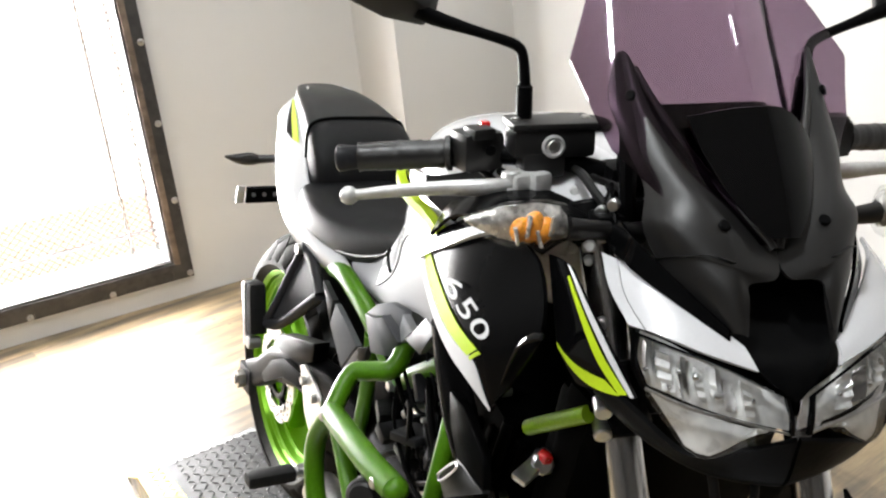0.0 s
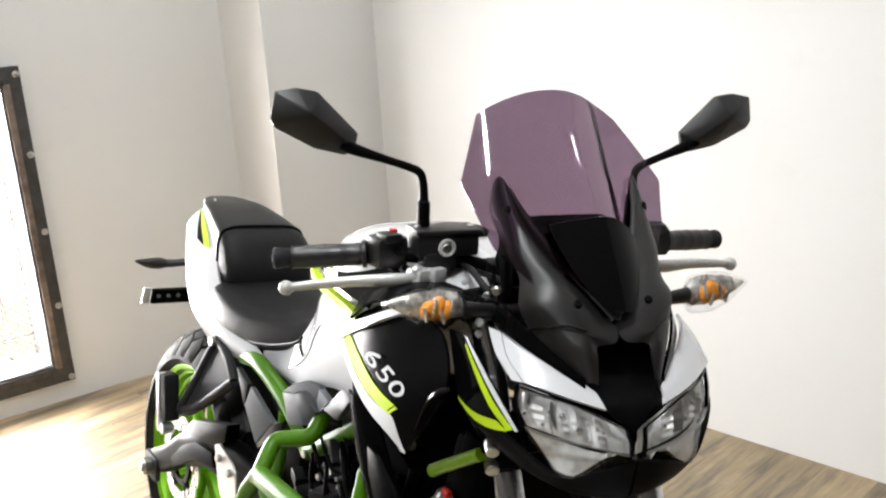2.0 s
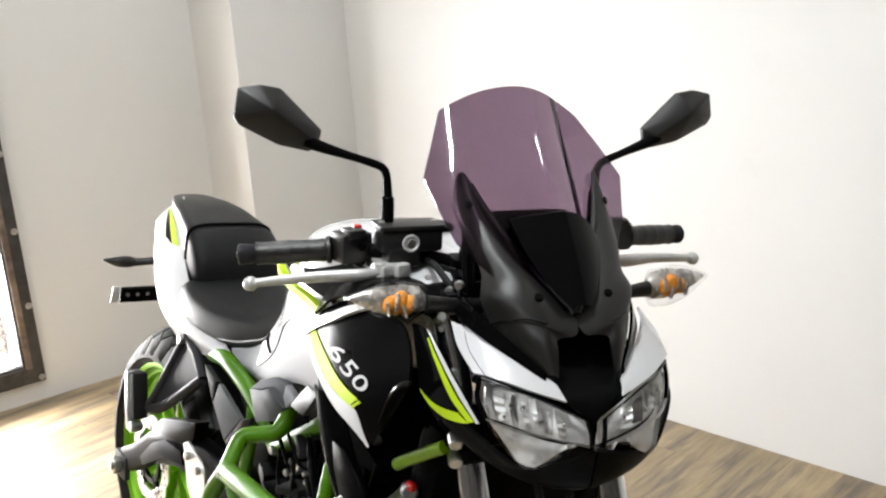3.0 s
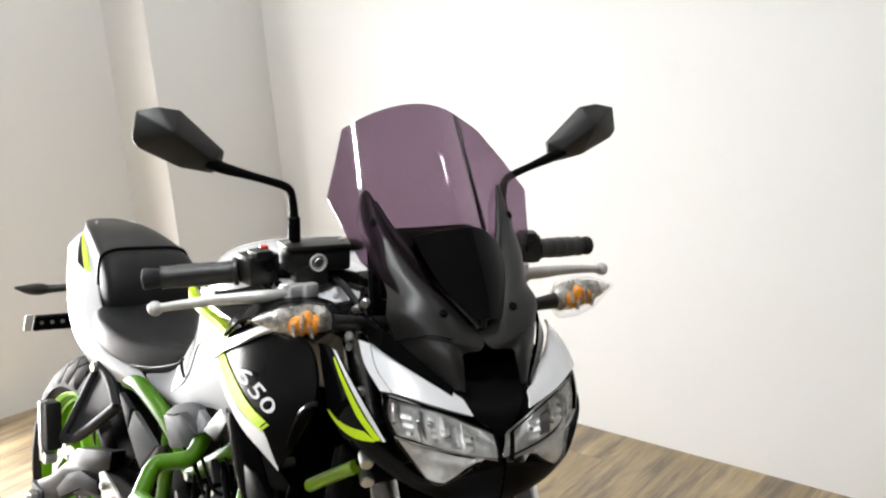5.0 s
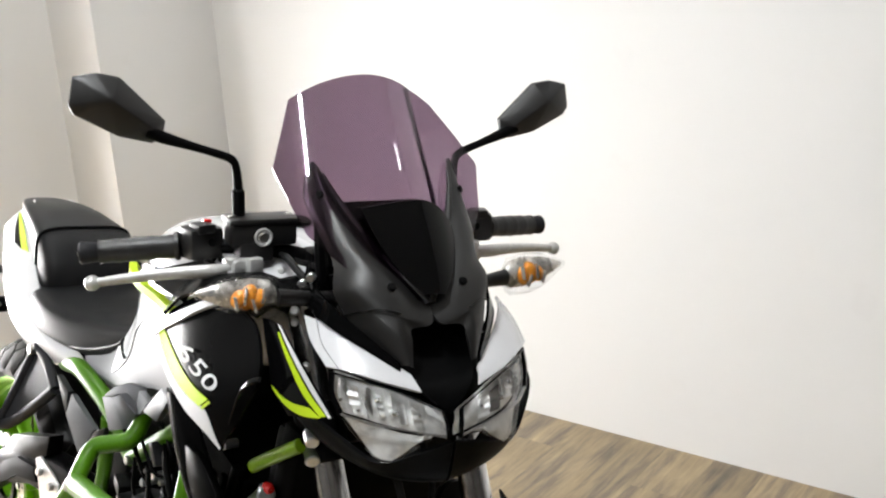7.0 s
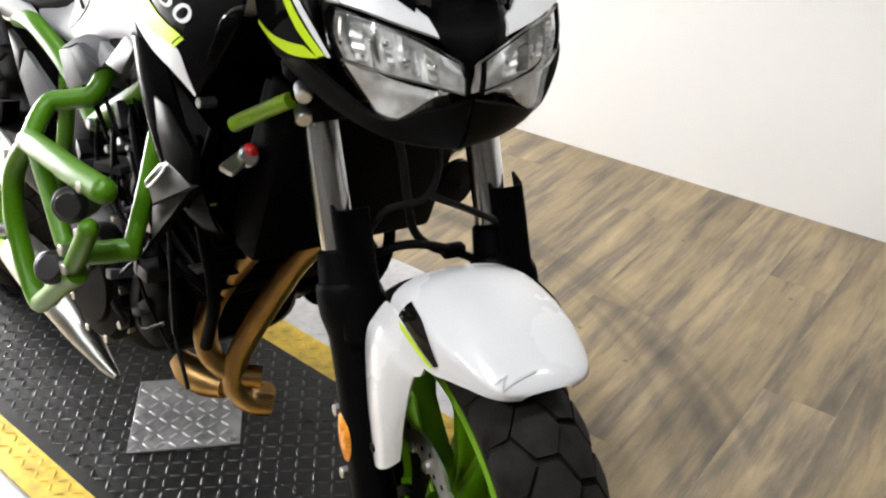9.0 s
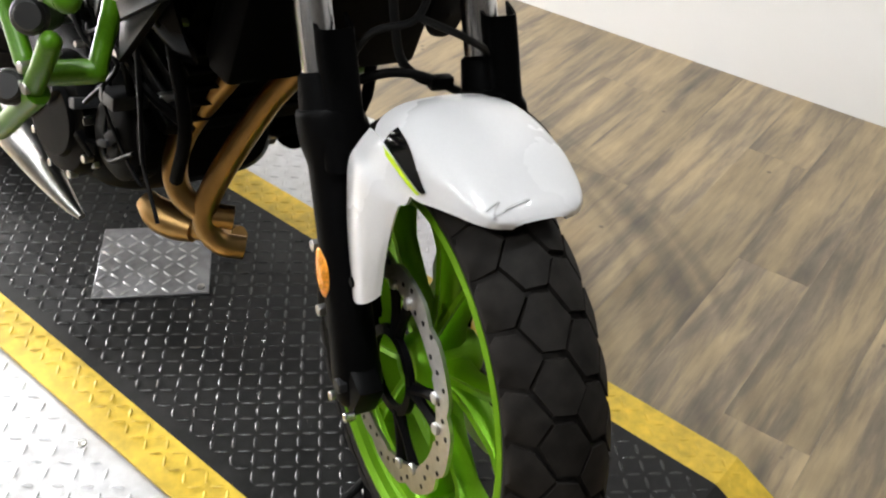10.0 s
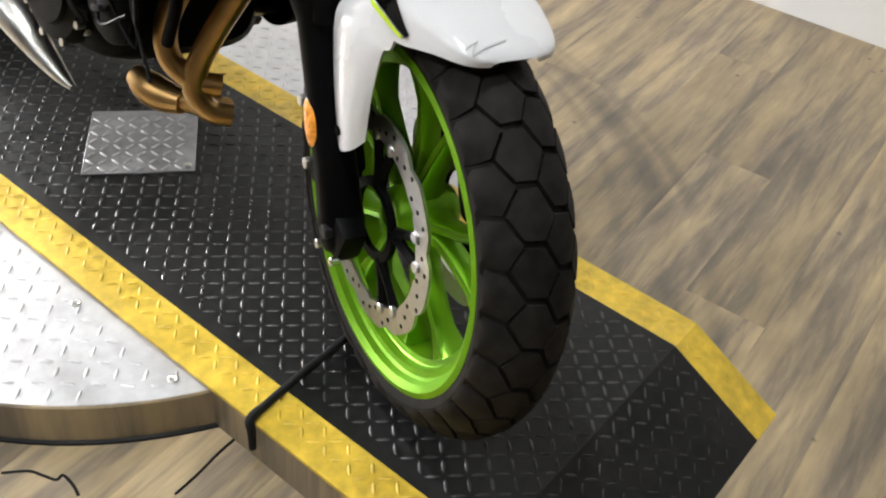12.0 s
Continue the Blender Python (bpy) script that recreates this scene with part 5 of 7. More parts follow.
# ---- bars, levers, mirrors, signals (steered)
def build_controls():
    b = bmesh.new()
    tube(b, [(-0.462, -0.33, 0.996), (-0.435, -0.24, 1.004), (-0.40, -0.13, 1.0), (-0.385, -0.06, 0.985), (-0.38, 0, 0.983), (-0.385, 0.06, 0.985), (-0.40, 0.13, 1.0), (-0.435, 0.24, 1.004), (-0.462, 0.33, 0.996)], 0.011, 14, 6)
    bar = bar_part("handlebar", b, DULL, moto, "black tubular handlebar")
    b = bmesh.new()
    block(b, (0.05, 0.16, 0.05), pose(-0.38, 0, 0.975), 0.010)
    bar_part("bar_clamp", b, DULL, bar)
    for sg in (-1, 1):
        p0, p1 = Vector((-0.436, sg * 0.246, 1.003)), Vector((-0.464, sg * 0.345, 0.995))
        d = (p1 - p0).normalized()
        b = bmesh.new()
        prof = [(p0.lerp(p1, k / 26), 0.0160 + (0.0011 if k % 6 == 2 else 0.0) + (0.0006 if 8 < k < 20 else 0)) for k in range(27)]
        tube(b, [p for p, r in prof], [r for p, r in prof], 18, 1)
        rod(b, p0 - d * 0.004, p0 + d * 0.003, 0.0200, seg=18, bev=0.001)
        bar_part("grip", b, MATTE, bar, "ribbed black rubber grip")
        b = bmesh.new()
        rod(b, p1, p1 + d * 0.026, 0.0135, 0.0160, 20, 0.003)
        bar_part("bar_end", b, GREY, bar, "dark bar end weight")
        b = bmesh.new()
        rod(b, p1 + d * 0.024, p1 + d * 0.0275, 0.006, seg=14)
        bar_part("bar_end_bolt", b, STEEL, bar)
        q = Vector((-0.424, sg * 0.216, 1.010))
        b = bmesh.new()
        block(b, (0.044, 0.052, 0.046), pose(*q, 0, 0, sg * -15), 0.010)
        block(b, (0.030, 0.028, 0.014), pose(q.x + 0.012, q.y, q.z + 0.022, 0, 0, sg * -15), 0.005)
        sw = bar_part("switch_housing", b, MATTE, bar, "black switch housing")
        b = bmesh.new()
        rod(b, (q.x + 0.020, q.y + 0.01 * sg * -1, q.z + 0.004), (q.x + 0.026, q.y + 0.01 * sg * -1, q.z + 0.004), 0.006, seg=12)
        bar_part("button", b, DULL, sw)
        if sg < 0:
            b = bmesh.new()
            block(b, (0.012, 0.012, 0.005), pose(q.x + 0.002, q.y + 0.008, q.z + 0.0295), 0.002)
            bar_part("button", b, RED, sw, "red engine stop switch")
        b = bmesh.new()
        block(b, (0.034, 0.034, 0.022), pose(-0.378, sg * 0.176, 0.984, 0, 0, sg * -18), 0.006)
        block(b, (0.016, 0.022, 0.026), pose(-0.364, sg * 0.158, 0.984, 0, 0, sg * -18), 0.004)
        rod(b, (-0.372, sg * 0.188, 0.968), (-0.372, sg * 0.188, 0.998), 0.009, seg=12, bev=0.002)
        tube(b, [(-0.385, sg * 0.150, 0.984), (-0.372, sg * 0.172, 0.978), (-0.368, sg * 0.196, 0.976)], 0.008, 10, 3)
        bar_part("lever_perch", b, LEVER, bar, "silver lever perch")
        b = bmesh.new()
        tube(b, [(-0.372, sg * 0.185, 0.981), (-0.372, sg * 0.215, 0.980), (-0.384, sg * 0.262, 0.978), (-0.400, sg * 0.315, 0.972), (-0.412, sg * 0.355, 0.966)], [0.0105, 0.0115, 0.0095, 0.0082, 0.0070], 12, 6, 0.8)
        bmesh.ops.create_icosphere(b, subdivisions=2, radius=0.0110, matrix=pose(-0.414, sg * 0.362, 0.965))
        bar_part("lever", b, LEVER, bar, "silver brake lever" if sg < 0 else "silver clutch lever")
        b = bmesh.new()
        tube(b, [(-0.410, sg * 0.166, 1.035), (-0.410, sg * 0.167, 1.085), (-0.412, sg * 0.169, 1.112), (-0.413, sg * 0.174, 1.124), (-0.416, sg * 0.188, 1.131), (-0.422, sg * 0.220, 1.141), (-0.429, sg * 0.262, 1.154), (-0.430, sg * 0.284, 1.164)], [0.0072, 0.0066, 0.006, 0.006, 0.006, 0.006, 0.0085, 0.010], 12, 4)
        rod(b, (-0.410, sg * 0.166, 1.02), (-0.410, sg * 0.167, 1.084), 0.0092, seg=14, bev=0.002)
        mir = bar_part("mirror", b, DULL, moto, "black bar mirror with angular housing")
        out = [(0.276, 1.146), (0.262, 1.158), (0.258, 1.176), (0.316, 1.233), (0.345, 1.238), (0.374, 1.233), (0.381, 1.196), (0.374, 1.184), (0.320, 1.156)]
        b = bmesh.new()
        xf = lambda y: -0.434 + 0.05 * (y - 0.26)
        rim_f = [b.verts.new((xf(y), sg * y, z)) for y, z in out]
        rim_b = [b.verts.new((xf(y) - 0.010, sg * y, z)) for y, z in out]
        mid, mid2 = b.verts.new((-0.405, sg * 0.330, 1.206)), b.verts.new((-0.418, sg * 0.280, 1.168))
        n = len(out)
        for i in range(n):
            j = (i + 1) % n
            b.faces.new((rim_f[i], rim_f[j], rim_b[j], rim_b[i]))
            b.faces.new((rim_f[i], rim_f[j], mid2 if i in (0, 1, 8) else mid))
        b.faces.new((rim_f[2], mid, mid2))
        b.faces.new((rim_f[8], mid2, mid))
        b.faces.new(rim_b[::-1])
        bmesh.ops.recalc_face_normals(b, faces=b.faces)
        bmesh.ops.bevel(b, geom=b.edges[:], offset=0.0022, segments=2, affect='EDGES', profile=0.5)
        bar_part("mirror_housing", b, MATTE, mir, "faceted black housing", 50)
        b = bmesh.new()
        cy, cz = 0.325, 1.195
        f = [b.verts.new((xf(y) - 0.0115, sg * (cy + (y - cy) * 0.9), cz + (z - cz) * 0.9)) for y, z in out]
        b.faces.new(f)
        bar_part("mirror_glass", b, MIRROR, mir)
        b = bmesh.new()
        tube(b, [(-0.245, sg * 0.085, 0.965), (-0.238, sg * 0.13, 0.972), (-0.236, sg * 0.166, 0.976)], [0.013, 0.011, 0.0135], 12, 4, 0.8)
        sig = bar_part("turn_signal", b, MATTE, moto, "front turn signal with a clear lens and amber bulb")
        b = bmesh.new()
        ring = []
        for y, w, h, xo in ((0.164, 0.010, 0.015, 0), (0.171, 0.019, 0.0265, 0.002), (0.196, 0.021, 0.0285, 0.001), (0.228, 0.016, 0.0225, -0.003), (0.252, 0.009, 0.0115, -0.008), (0.271, 0.003, 0.003, -0.012)):
            ring.append([b.verts.new((-0.236 + xo + w * math.copysign(abs(math.cos(a)) ** 0.7, math.cos(a)), sg * y, 0.977 + 0.09 * (y - 0.165) + h * math.copysign(abs(math.sin(a)) ** 0.7, math.sin(a)))) for a in [2 * math.pi * (j + .5) / 16 for j in range(16)]])
        skin(b, ring)
        bar_part("signal_lens", b, LENS, sig, "clear faceted lens")
        b = bmesh.new()
        for y, z, ry, rz in ((0.192, 0.977, 0.010, 0.0145), (0.203, 0.981, 0.011, 0.0165), (0.215, 0.979, 0.010, 0.0125)):
            bmesh.ops.create_icosphere(b, subdivisions=3, radius=1.0, matrix=pose(-0.233, sg * y, z, 20 * sg) @ Matrix.Diagonal((0.0105, ry, rz, 1)))
        bar_part("signal_bulb", b, ORANGE, sig, "amber bulb")
        for y, z, tall, lean in ((0.1865, 0.984, 0.020, 12), (0.1985, 0.972, 0.018, -16), (0.2095, 0.985, 0.022, 8), (0.221, 0.976, 0.018, -10)):
            b = bmesh.new()
            block(b, (0.006, 0.0034, tall), pose(-0.2235, sg * y, z, lean * sg), 0.001)
            bar_part("signal_facet", b, SIGNAL, sig)
        b = bmesh.new()
        ring = []
        for y, w, h, xo in ((0.167, 0.008, 0.012, -0.005), (0.175, 0.012, 0.0215, -0.006), (0.196, 0.013, 0.0235, -0.008), (0.228, 0.010, 0.018, -0.009), (0.252, 0.006, 0.009, -0.011), (0.266, 0.002, 0.002, -0.013)):
            ring.append([b.verts.new((-0.236 + xo + w * math.cos(a), sg * y, 0.977 + 0.09 * (y - 0.165) + h * math.sin(a) * (1.0 if j % 2 else 0.86))) for j, a in [(j, 2 * math.pi * (j + .5) / 16) for j in range(16)]])
        skin(b, ring)
        bar_part("signal_reflector", b, SIGNAL, sig, "faceted silver reflector")
    b = bmesh.new()
    block(b, (0.050, 0.094, 0.034), pose(-0.402, -0.138, 1.024), 0.008)
    block(b, (0.054, 0.098, 0.009), pose(-0.402, -0.138, 1.043), 0.004)
    block(b, (0.04, 0.05, 0.03), pose(-0.395, -0.150, 1.000), 0.008)
    res = bar_part("brake_reservoir", b, MATTE, moto, "black brake fluid reservoir")
    b = bmesh.new()
    lathe(b, [(0.0, 0.0130), (0.003, 0.0130), (0.004, 0.0105), (0.002, 0.0085), (0.002, 0.0004)], (-0.3775, -0.141, 1.022), 'x', 20)
    bar_part("sight_glass", b, LEVER, res, "round metal sight glass")
    b = bmesh.new()
    rod(b, (-0.377, -0.141, 1.022), (-0.3735, -0.141, 1.022), 0.0070, seg=14, bev=0.001)
    bar_part("sight_window", b, STEEL, res, "round sight window")
    for p, q, r in (((-0.297, -0.140, 0.932), (-0.280, -0.146, 0.938), 0.0055), ((-0.244, -0.140, 0.954), (-0.228, -0.146, 0.960), 0.0065), ((-0.250, -0.138, 0.938), (-0.236, -0.143, 0.940), 0.0050), ((-0.330, -0.130, 0.985), (-0.318, -0.134, 0.988), 0.0050), ((-0.345, -0.128, 0.960), (-0.336, -0.134, 0.962), 0.0042)):
        b = bmesh.new()
        rod(b, p, q, r, r * 0.85, 10, 0.0012)
        bar_part("cable_connector", b, LEVER, moto, "pale cable connector")
    for y in (-0.178, -0.098):
        b = bmesh.new()
        rod(b, (-0.402, y, 1.046), (-0.402, y, 1.050), 0.005, seg=10, bev=0.001)
        bar_part("lid_screw", b, STEEL, res)
    for nm, pts, r in (("brake_hose", [(-0.36, -0.10, 0.99), (-0.30, -0.08, 0.985), (-0.26, -0.04, 0.92), (-0.23, 0.0, 0.84), (-0.18, 0.03, 0.74), (-0.13, 0.0, 0.69), (-0.15, -0.05, 0.66), (-0.17, -0.07, 0.56), (-0.12, -0.07, 0.43)], 0.0045),
                       ("brake_hose", [(-0.13, 0.0, 0.69), (-0.11, 0.055, 0.670), (-0.14, 0.105, 0.63), (-0.16, 0.11, 0.55), (-0.12, 0.11, 0.43)], 0.0045),
                       ("clutch_cable", [(-0.37, 0.15, 0.985), (-0.30, 0.11, 0.98), (-0.26, 0.04, 0.96), (-0.28, -0.04, 0.90), (-0.32, -0.08, 0.82)], 0.0042),
                       ("wiring_loom", [(-0.42, -0.19, 0.985), (-0.35, -0.15, 0.965), (-0.29, -0.13, 0.960), (-0.27, -0.06, 0.92)], 0.005),
                       ("wiring_loom", [(-0.40, -0.11, 0.99), (-0.33, -0.12, 1.0), (-0.28, -0.115, 0.985), (-0.27, -0.08, 0.95)], 0.005),
                       ("throttle_cable", [(-0.43, -0.21, 0.985), (-0.37, -0.17, 0.955), (-0.30, -0.13, 0.935), (-0.32, -0.05, 0.88)], 0.004)):
        b = bmesh.new()
        tube(b, pts, r, 8, 6)
        bar_part(nm, b, RUBBER, moto, "black cable")


build_controls()


# ---- tank, seat, tail and side panels
def build_bodywork():
    b = bmesh.new()
    body(b, [(0.60, 0, 0.82, 0.05, 0.05, 0.7), (0.64, 0, 0.865, 0.085, 0.075, 0.7), (0.71, 0, 0.900, 0.130, 0.100, 0.68), (0.80, 0, 0.916, 0.165, 0.108, 0.70), (0.93, 0, 0.918, 0.175, 0.106, 0.70), (1.04, 0, 0.91, 0.150, 0.080, 0.7), (1.10, 0, 0.895, 0.11, 0.05, 0.8)], 28, 5)
    tank = part("fuel_tank", b, WHITE, moto, "pearl white fuel tank")
    b = bmesh.new()
    lathe(b, [(0.0, 0.042), (0.006, 0.042), (0.010, 0.036), (0.011, 0.0005)], (0.90, 0, 1.024), 'z', 28)
    part("filler_cap", b, DULL, tank, "black filler cap")
    for sg in (-1, 1):
        b = bmesh.new()
        k = Surf([[(x, sg * (y + d[0]), z + d[1]) for x, y, z in ((0.655, 0.118, 0.918), (0.72, 0.150, 0.917), (0.80, 0.178, 0.914), (0.88, 0.188, 0.906), (0.95, 0.205, 0.902))] for d in ((0.0, -0.002), (0.0, 0.010))])
        panel(b, k, 2, 16, 0.012 * -sg)
        part("tank_decal", b, LIME, tank, "lime tank stripe")
        # black inset between the stripe and the dome
        k = Surf([[(0.70, sg * 0.137, 0.934), (0.80, sg * 0.173, 0.931), (0.88, sg * 0.185, 0.924), (0.955, sg * 0.198, 0.921)],
                  [(0.70, sg * 0.137, 0.937), (0.80, sg * 0.170, 0.946), (0.88, sg * 0.174, 0.958), (0.965, sg * 0.155, 0.985)]])
        b = bmesh.new()
        panel(b, k, 6, 14, 0.006 * -sg)
        part("tank_inset", b, BLACK, tank, "black inset trim")
    # seats
    b = bmesh.new()
    body(b, [(0.205, 0, 0.765, 0.105, 0.035, 0.6), (0.24, 0, 0.765, 0.130, 0.042, 0.55), (0.32, 0, 0.752, 0.138, 0.044, 0.55), (0.42, 0, 0.742, 0.122, 0.040, 0.5), (0.51, 0, 0.748, 0.098, 0.038, 0.5), (0.575, 0, 0.764, 0.074, 0.034, 0.55), (0.61, 0, 0.780, 0.055, 0.022, 0.6)], 28, 5)
    part("rider_seat", b, SEAT, moto, "black vinyl rider seat")
    pads = [(-0.03, 0, 0.932, 0.046, 0.016, 0.6), (0.03, 0, 0.915, 0.068, 0.032, 0.5), (0.10, 0, 0.890, 0.084, 0.048, 0.45), (0.165, 0, 0.864, 0.097, 0.057, 0.42), (0.19, 0, 0.853, 0.101, 0.060, 0.42)]
    b = bmesh.new()
    body(b, pads, 36, 5)
    pil = part("pillion_seat", b, VINYL, moto, "black vinyl pillion seat with a smooth top and a grained front")
    b = bmesh.new()
    body(b, [(0.187, 0, 0.853, 0.099, 0.058, 0.42), (0.21, 0, 0.842, 0.103, 0.060, 0.42), (0.238, 0, 0.828, 0.101, 0.053, 0.45), (0.256, 0, 0.817, 0.090, 0.038, 0.55), (0.262, 0, 0.812, 0.07, 0.024, 0.7)], 36, 5)
    part("seat_front", b, SEAT, pil, "grained black front pad")
    b = bmesh.new()
    rim = [2 * math.pi * (k + 0.5) / 48 for k in range(-3, 28)]
    tube(b, [(0.189, 0.1005 * math.copysign(abs(math.cos(a)) ** 0.42, math.cos(a)), 0.853 + 0.0595 * math.copysign(abs(math.sin(a)) ** 0.42, math.sin(a))) for a in rim], 0.0034, 8, 2)
    part("seat_seam", b, DULL, pil)
    # tail panels
    for sg in (-1, 1):
        og = -sg
        s = Surf([[(0.02, sg * 0.040, 0.950), (0.10, sg * 0.068, 0.925), (0.17, sg * 0.096, 0.862), (0.23, sg * 0.110, 0.800), (0.33, sg * 0.114, 0.752), (0.46, sg * 0.112, 0.704)],
                  [(-0.02, sg * 0.084, 0.890), (0.06, sg * 0.110, 0.845), (0.14, sg * 0.130, 0.785), (0.22, sg * 0.138, 0.744), (0.34, sg * 0.136, 0.715), (0.465, sg * 0.120, 0.693)],
                  [(-0.025, sg * 0.080, 0.82), (0.03, sg * 0.106, 0.785), (0.11, sg * 0.126, 0.735), (0.20, sg * 0.134, 0.703), (0.34, sg * 0.132, 0.688), (0.462, sg * 0.118, 0.684)],
                  [(0.00, sg * 0.060, 0.775), (0.05, sg * 0.086, 0.735), (0.12, sg * 0.106, 0.695), (0.21, sg * 0.118, 0.672), (0.34, sg * 0.122, 0.672), (0.455, sg * 0.114, 0.678)]])
        b = bmesh.new()
        panel(b, s, 14, 26, -0.004 * sg)
        tp = part("tail_panel", b, WHITE, moto, "white tail side panel with a lime flash")
        b = bmesh.new()
        strip(b, s, [(0.150, 0.02), (0.115, 0.20), (0.075, 0.36)], [(0.160, 0.025), (0.165, 0.19), (0.150, 0.30)], 6, 0.0018 * og, 0.001 * og)
        part("tail_decal", b, LIME, tp, "lime flash")
        b = bmesh.new()
        strip(b, s, [(0.162, 0.03), (0.170, 0.18), (0.155, 0.295)], [(0.166, 0.03), (0.205, 0.13), (0.222, 0.215)], 6, 0.0016 * og, 0.001 * og)
        part("tail_decal", b, BLACK, tp, "black flash")
        # silver side cover under the tank
        s = Surf([[(0.45, sg * 0.108, 0.712), (0.54, sg * 0.096, 0.740), (0.62, sg * 0.098, 0.815), (0.72, sg * 0.140, 0.886), (0.82, sg * 0.174, 0.905), (0.945, sg * 0.214, 0.900)],
                  [(0.47, sg * 0.115, 0.702), (0.56, sg * 0.114, 0.712), (0.65, sg * 0.124, 0.760), (0.73, sg * 0.150, 0.818), (0.83, sg * 0.182, 0.842), (0.945, sg * 0.216, 0.850)],
                  [(0.49, sg * 0.116, 0.697), (0.57, sg * 0.119, 0.698), (0.66, sg * 0.131, 0.712), (0.74, sg * 0.151, 0.750), (0.84, sg * 0.178, 0.780), (0.94, sg * 0.205, 0.800)],
                  [(0.52, sg * 0.113, 0.690), (0.60, sg * 0.117, 0.688), (0.68, sg * 0.128, 0.700), (0.75, sg * 0.147, 0.735), (0.84, sg * 0.172, 0.762), (0.94, sg * 0.198, 0.778)]])
        b = bmesh.new()
        panel(b, s, 12, 18, -0.004 * sg)
        sc = part("side_cover", b, PEARL, moto, "pale grey painted side cover")
        b = bmesh.new()
        strip(b, s, [(0.0, 0.24), (0.0, 0.60), (0.0, 1.0)], [(0.40, 0.24), (0.27, 0.60), (0.10, 1.0)], 8, 0.0022 * og, 0.0015 * og)
        part("upper_panel", b, WHITE, sc, "white panel under the tank")
        w = lambda y: -y if sg < 0 else y - 0.065
        k = Surf([[(0.930, w(0.224), 0.872), (0.965, w(0.228), 0.890), (1.010, w(0.232), 0.910), (1.055, w(0.232), 0.932), (1.092, w(0.228), 0.948)], [(0.922, w(0.220), 0.886), (0.958, w(0.224), 0.902), (1.000, w(0.227), 0.920), (1.048, w(0.226), 0.941), (1.086, w(0.222), 0.956)]])
        b = bmesh.new()
        panel(b, k, 5, 12, 0.005 * og)
        part("edge_trim", b, WHITE, sc, "white edge along the shroud")
        # tank shroud: white and lime edge, gloss black face; the left one stands nearer the middle
        s = Surf([[(0.920, w(0.222), 0.882), (0.968, w(0.222), 0.918), (1.010, w(0.216), 0.942)],
                  [(0.967, w(0.234), 0.845), (1.030, w(0.238), 0.897), (1.095, w(0.222), 0.953)],
                  [(1.031, w(0.246), 0.816), (1.088, w(0.248), 0.866), (1.165, w(0.222), 0.940)],
                  [(1.095, w(0.250), 0.794), (1.128, w(0.252), 0.836), (1.202, w(0.236), 0.884)],
                  [(1.141, w(0.244), 0.775), (1.146, w(0.244), 0.786), (1.166, w(0.242), 0.812)]])
        b = bmesh.new()
        panel(b, s, 26, 20, 0.005 * og)
        sh = part("tank_shroud", b, FLANK, moto, "gloss black tank shroud with white and lime edge")
        b = bmesh.new()
        strip(b, s, [(0.0, 0.0), (0.15, 0.0), (0.38, 0.0), (0.62, 0.0), (0.80, 0.04), (1.0, 0.05)], [(0.03, 0.07), (0.22, 0.083), (0.41, 0.107), (0.59, 0.185), (0.78, 0.34), (1.0, 0.22)], 8, 0.0016 * og, 0.001 * og)
        part("shroud_decal", b, DECALWHITE, sh, "white side flash")
        b = bmesh.new()
        strip(b, s, [(0.038, 0.085), (0.223, 0.098), (0.42, 0.124), (0.594, 0.200), (0.705, 0.275)], [(0.069, 0.215), (0.261, 0.261), (0.442, 0.309), (0.614, 0.384), (0.725, 0.458)], 8, 0.0018 * og, 0.001 * og)
        strip(b, s, [(0.716, 0.282), (0.728, 0.291), (0.740, 0.300)], [(0.735, 0.467), (0.747, 0.476), (0.758, 0.485)], 4, 0.0018 * og, 0.001 * og)
        part("shroud_decal", b, LIME, sh, "lime stripe")
        # numerals on the black face
        cu = bpy.data.curves.new("number", 'FONT')
        cu.body, cu.size, cu.extrude, cu.offset, cu.space_character = "650", 1.0, 0.0, 0.006, 1.05
        cu.resolution_u = 6
        tmp = new("number", cu)
        me = bpy.data.meshes.new_from_object(tmp.evaluated_get(bpy.context.evaluated_depsgraph_get()))
        bpy.data.objects.remove(tmp)
        bpy.data.curves.remove(cu)
        b = bmesh.new()
        b.from_mesh(me)
        bpy.data.meshes.remove(me)
        bmesh.ops.subdivide_edges(b, edges=[e for e in b.edges if e.calc_length() > 0.12], cuts=2)
        wide = max(v.co.x for v in b.verts)
        for v in b.verts:
            t, h = v.co.x / wide, v.co.y / 0.72
            if sg > 0:
                t = 1 - t
            v.co = s.at(0.305 + 0.400 * t, 0.362 + 0.175 * t + h * (0.168 - 0.034 * t), 0.0060 * og)
        bmesh.ops.extrude_face_region(b, geom=b.faces[:])
        part("number_decal", b, DECALWHITE, sh, "white numerals 650")
        # bright lip where the face folds in
        b = bmesh.new()
        tube(b, [(1.220, w(0.246), 0.887), (1.205, w(0.248), 0.880), (1.190, w(0.249), 0.868), (1.176, w(0.248), 0.846), (1.162, w(0.247), 0.816)], [0.004, 0.0055, 0.0045, 0.0035, 0.002], 8, 5, 0.6)
        part("shroud_lip", b, BLACK, sh, "gloss black folded lip")
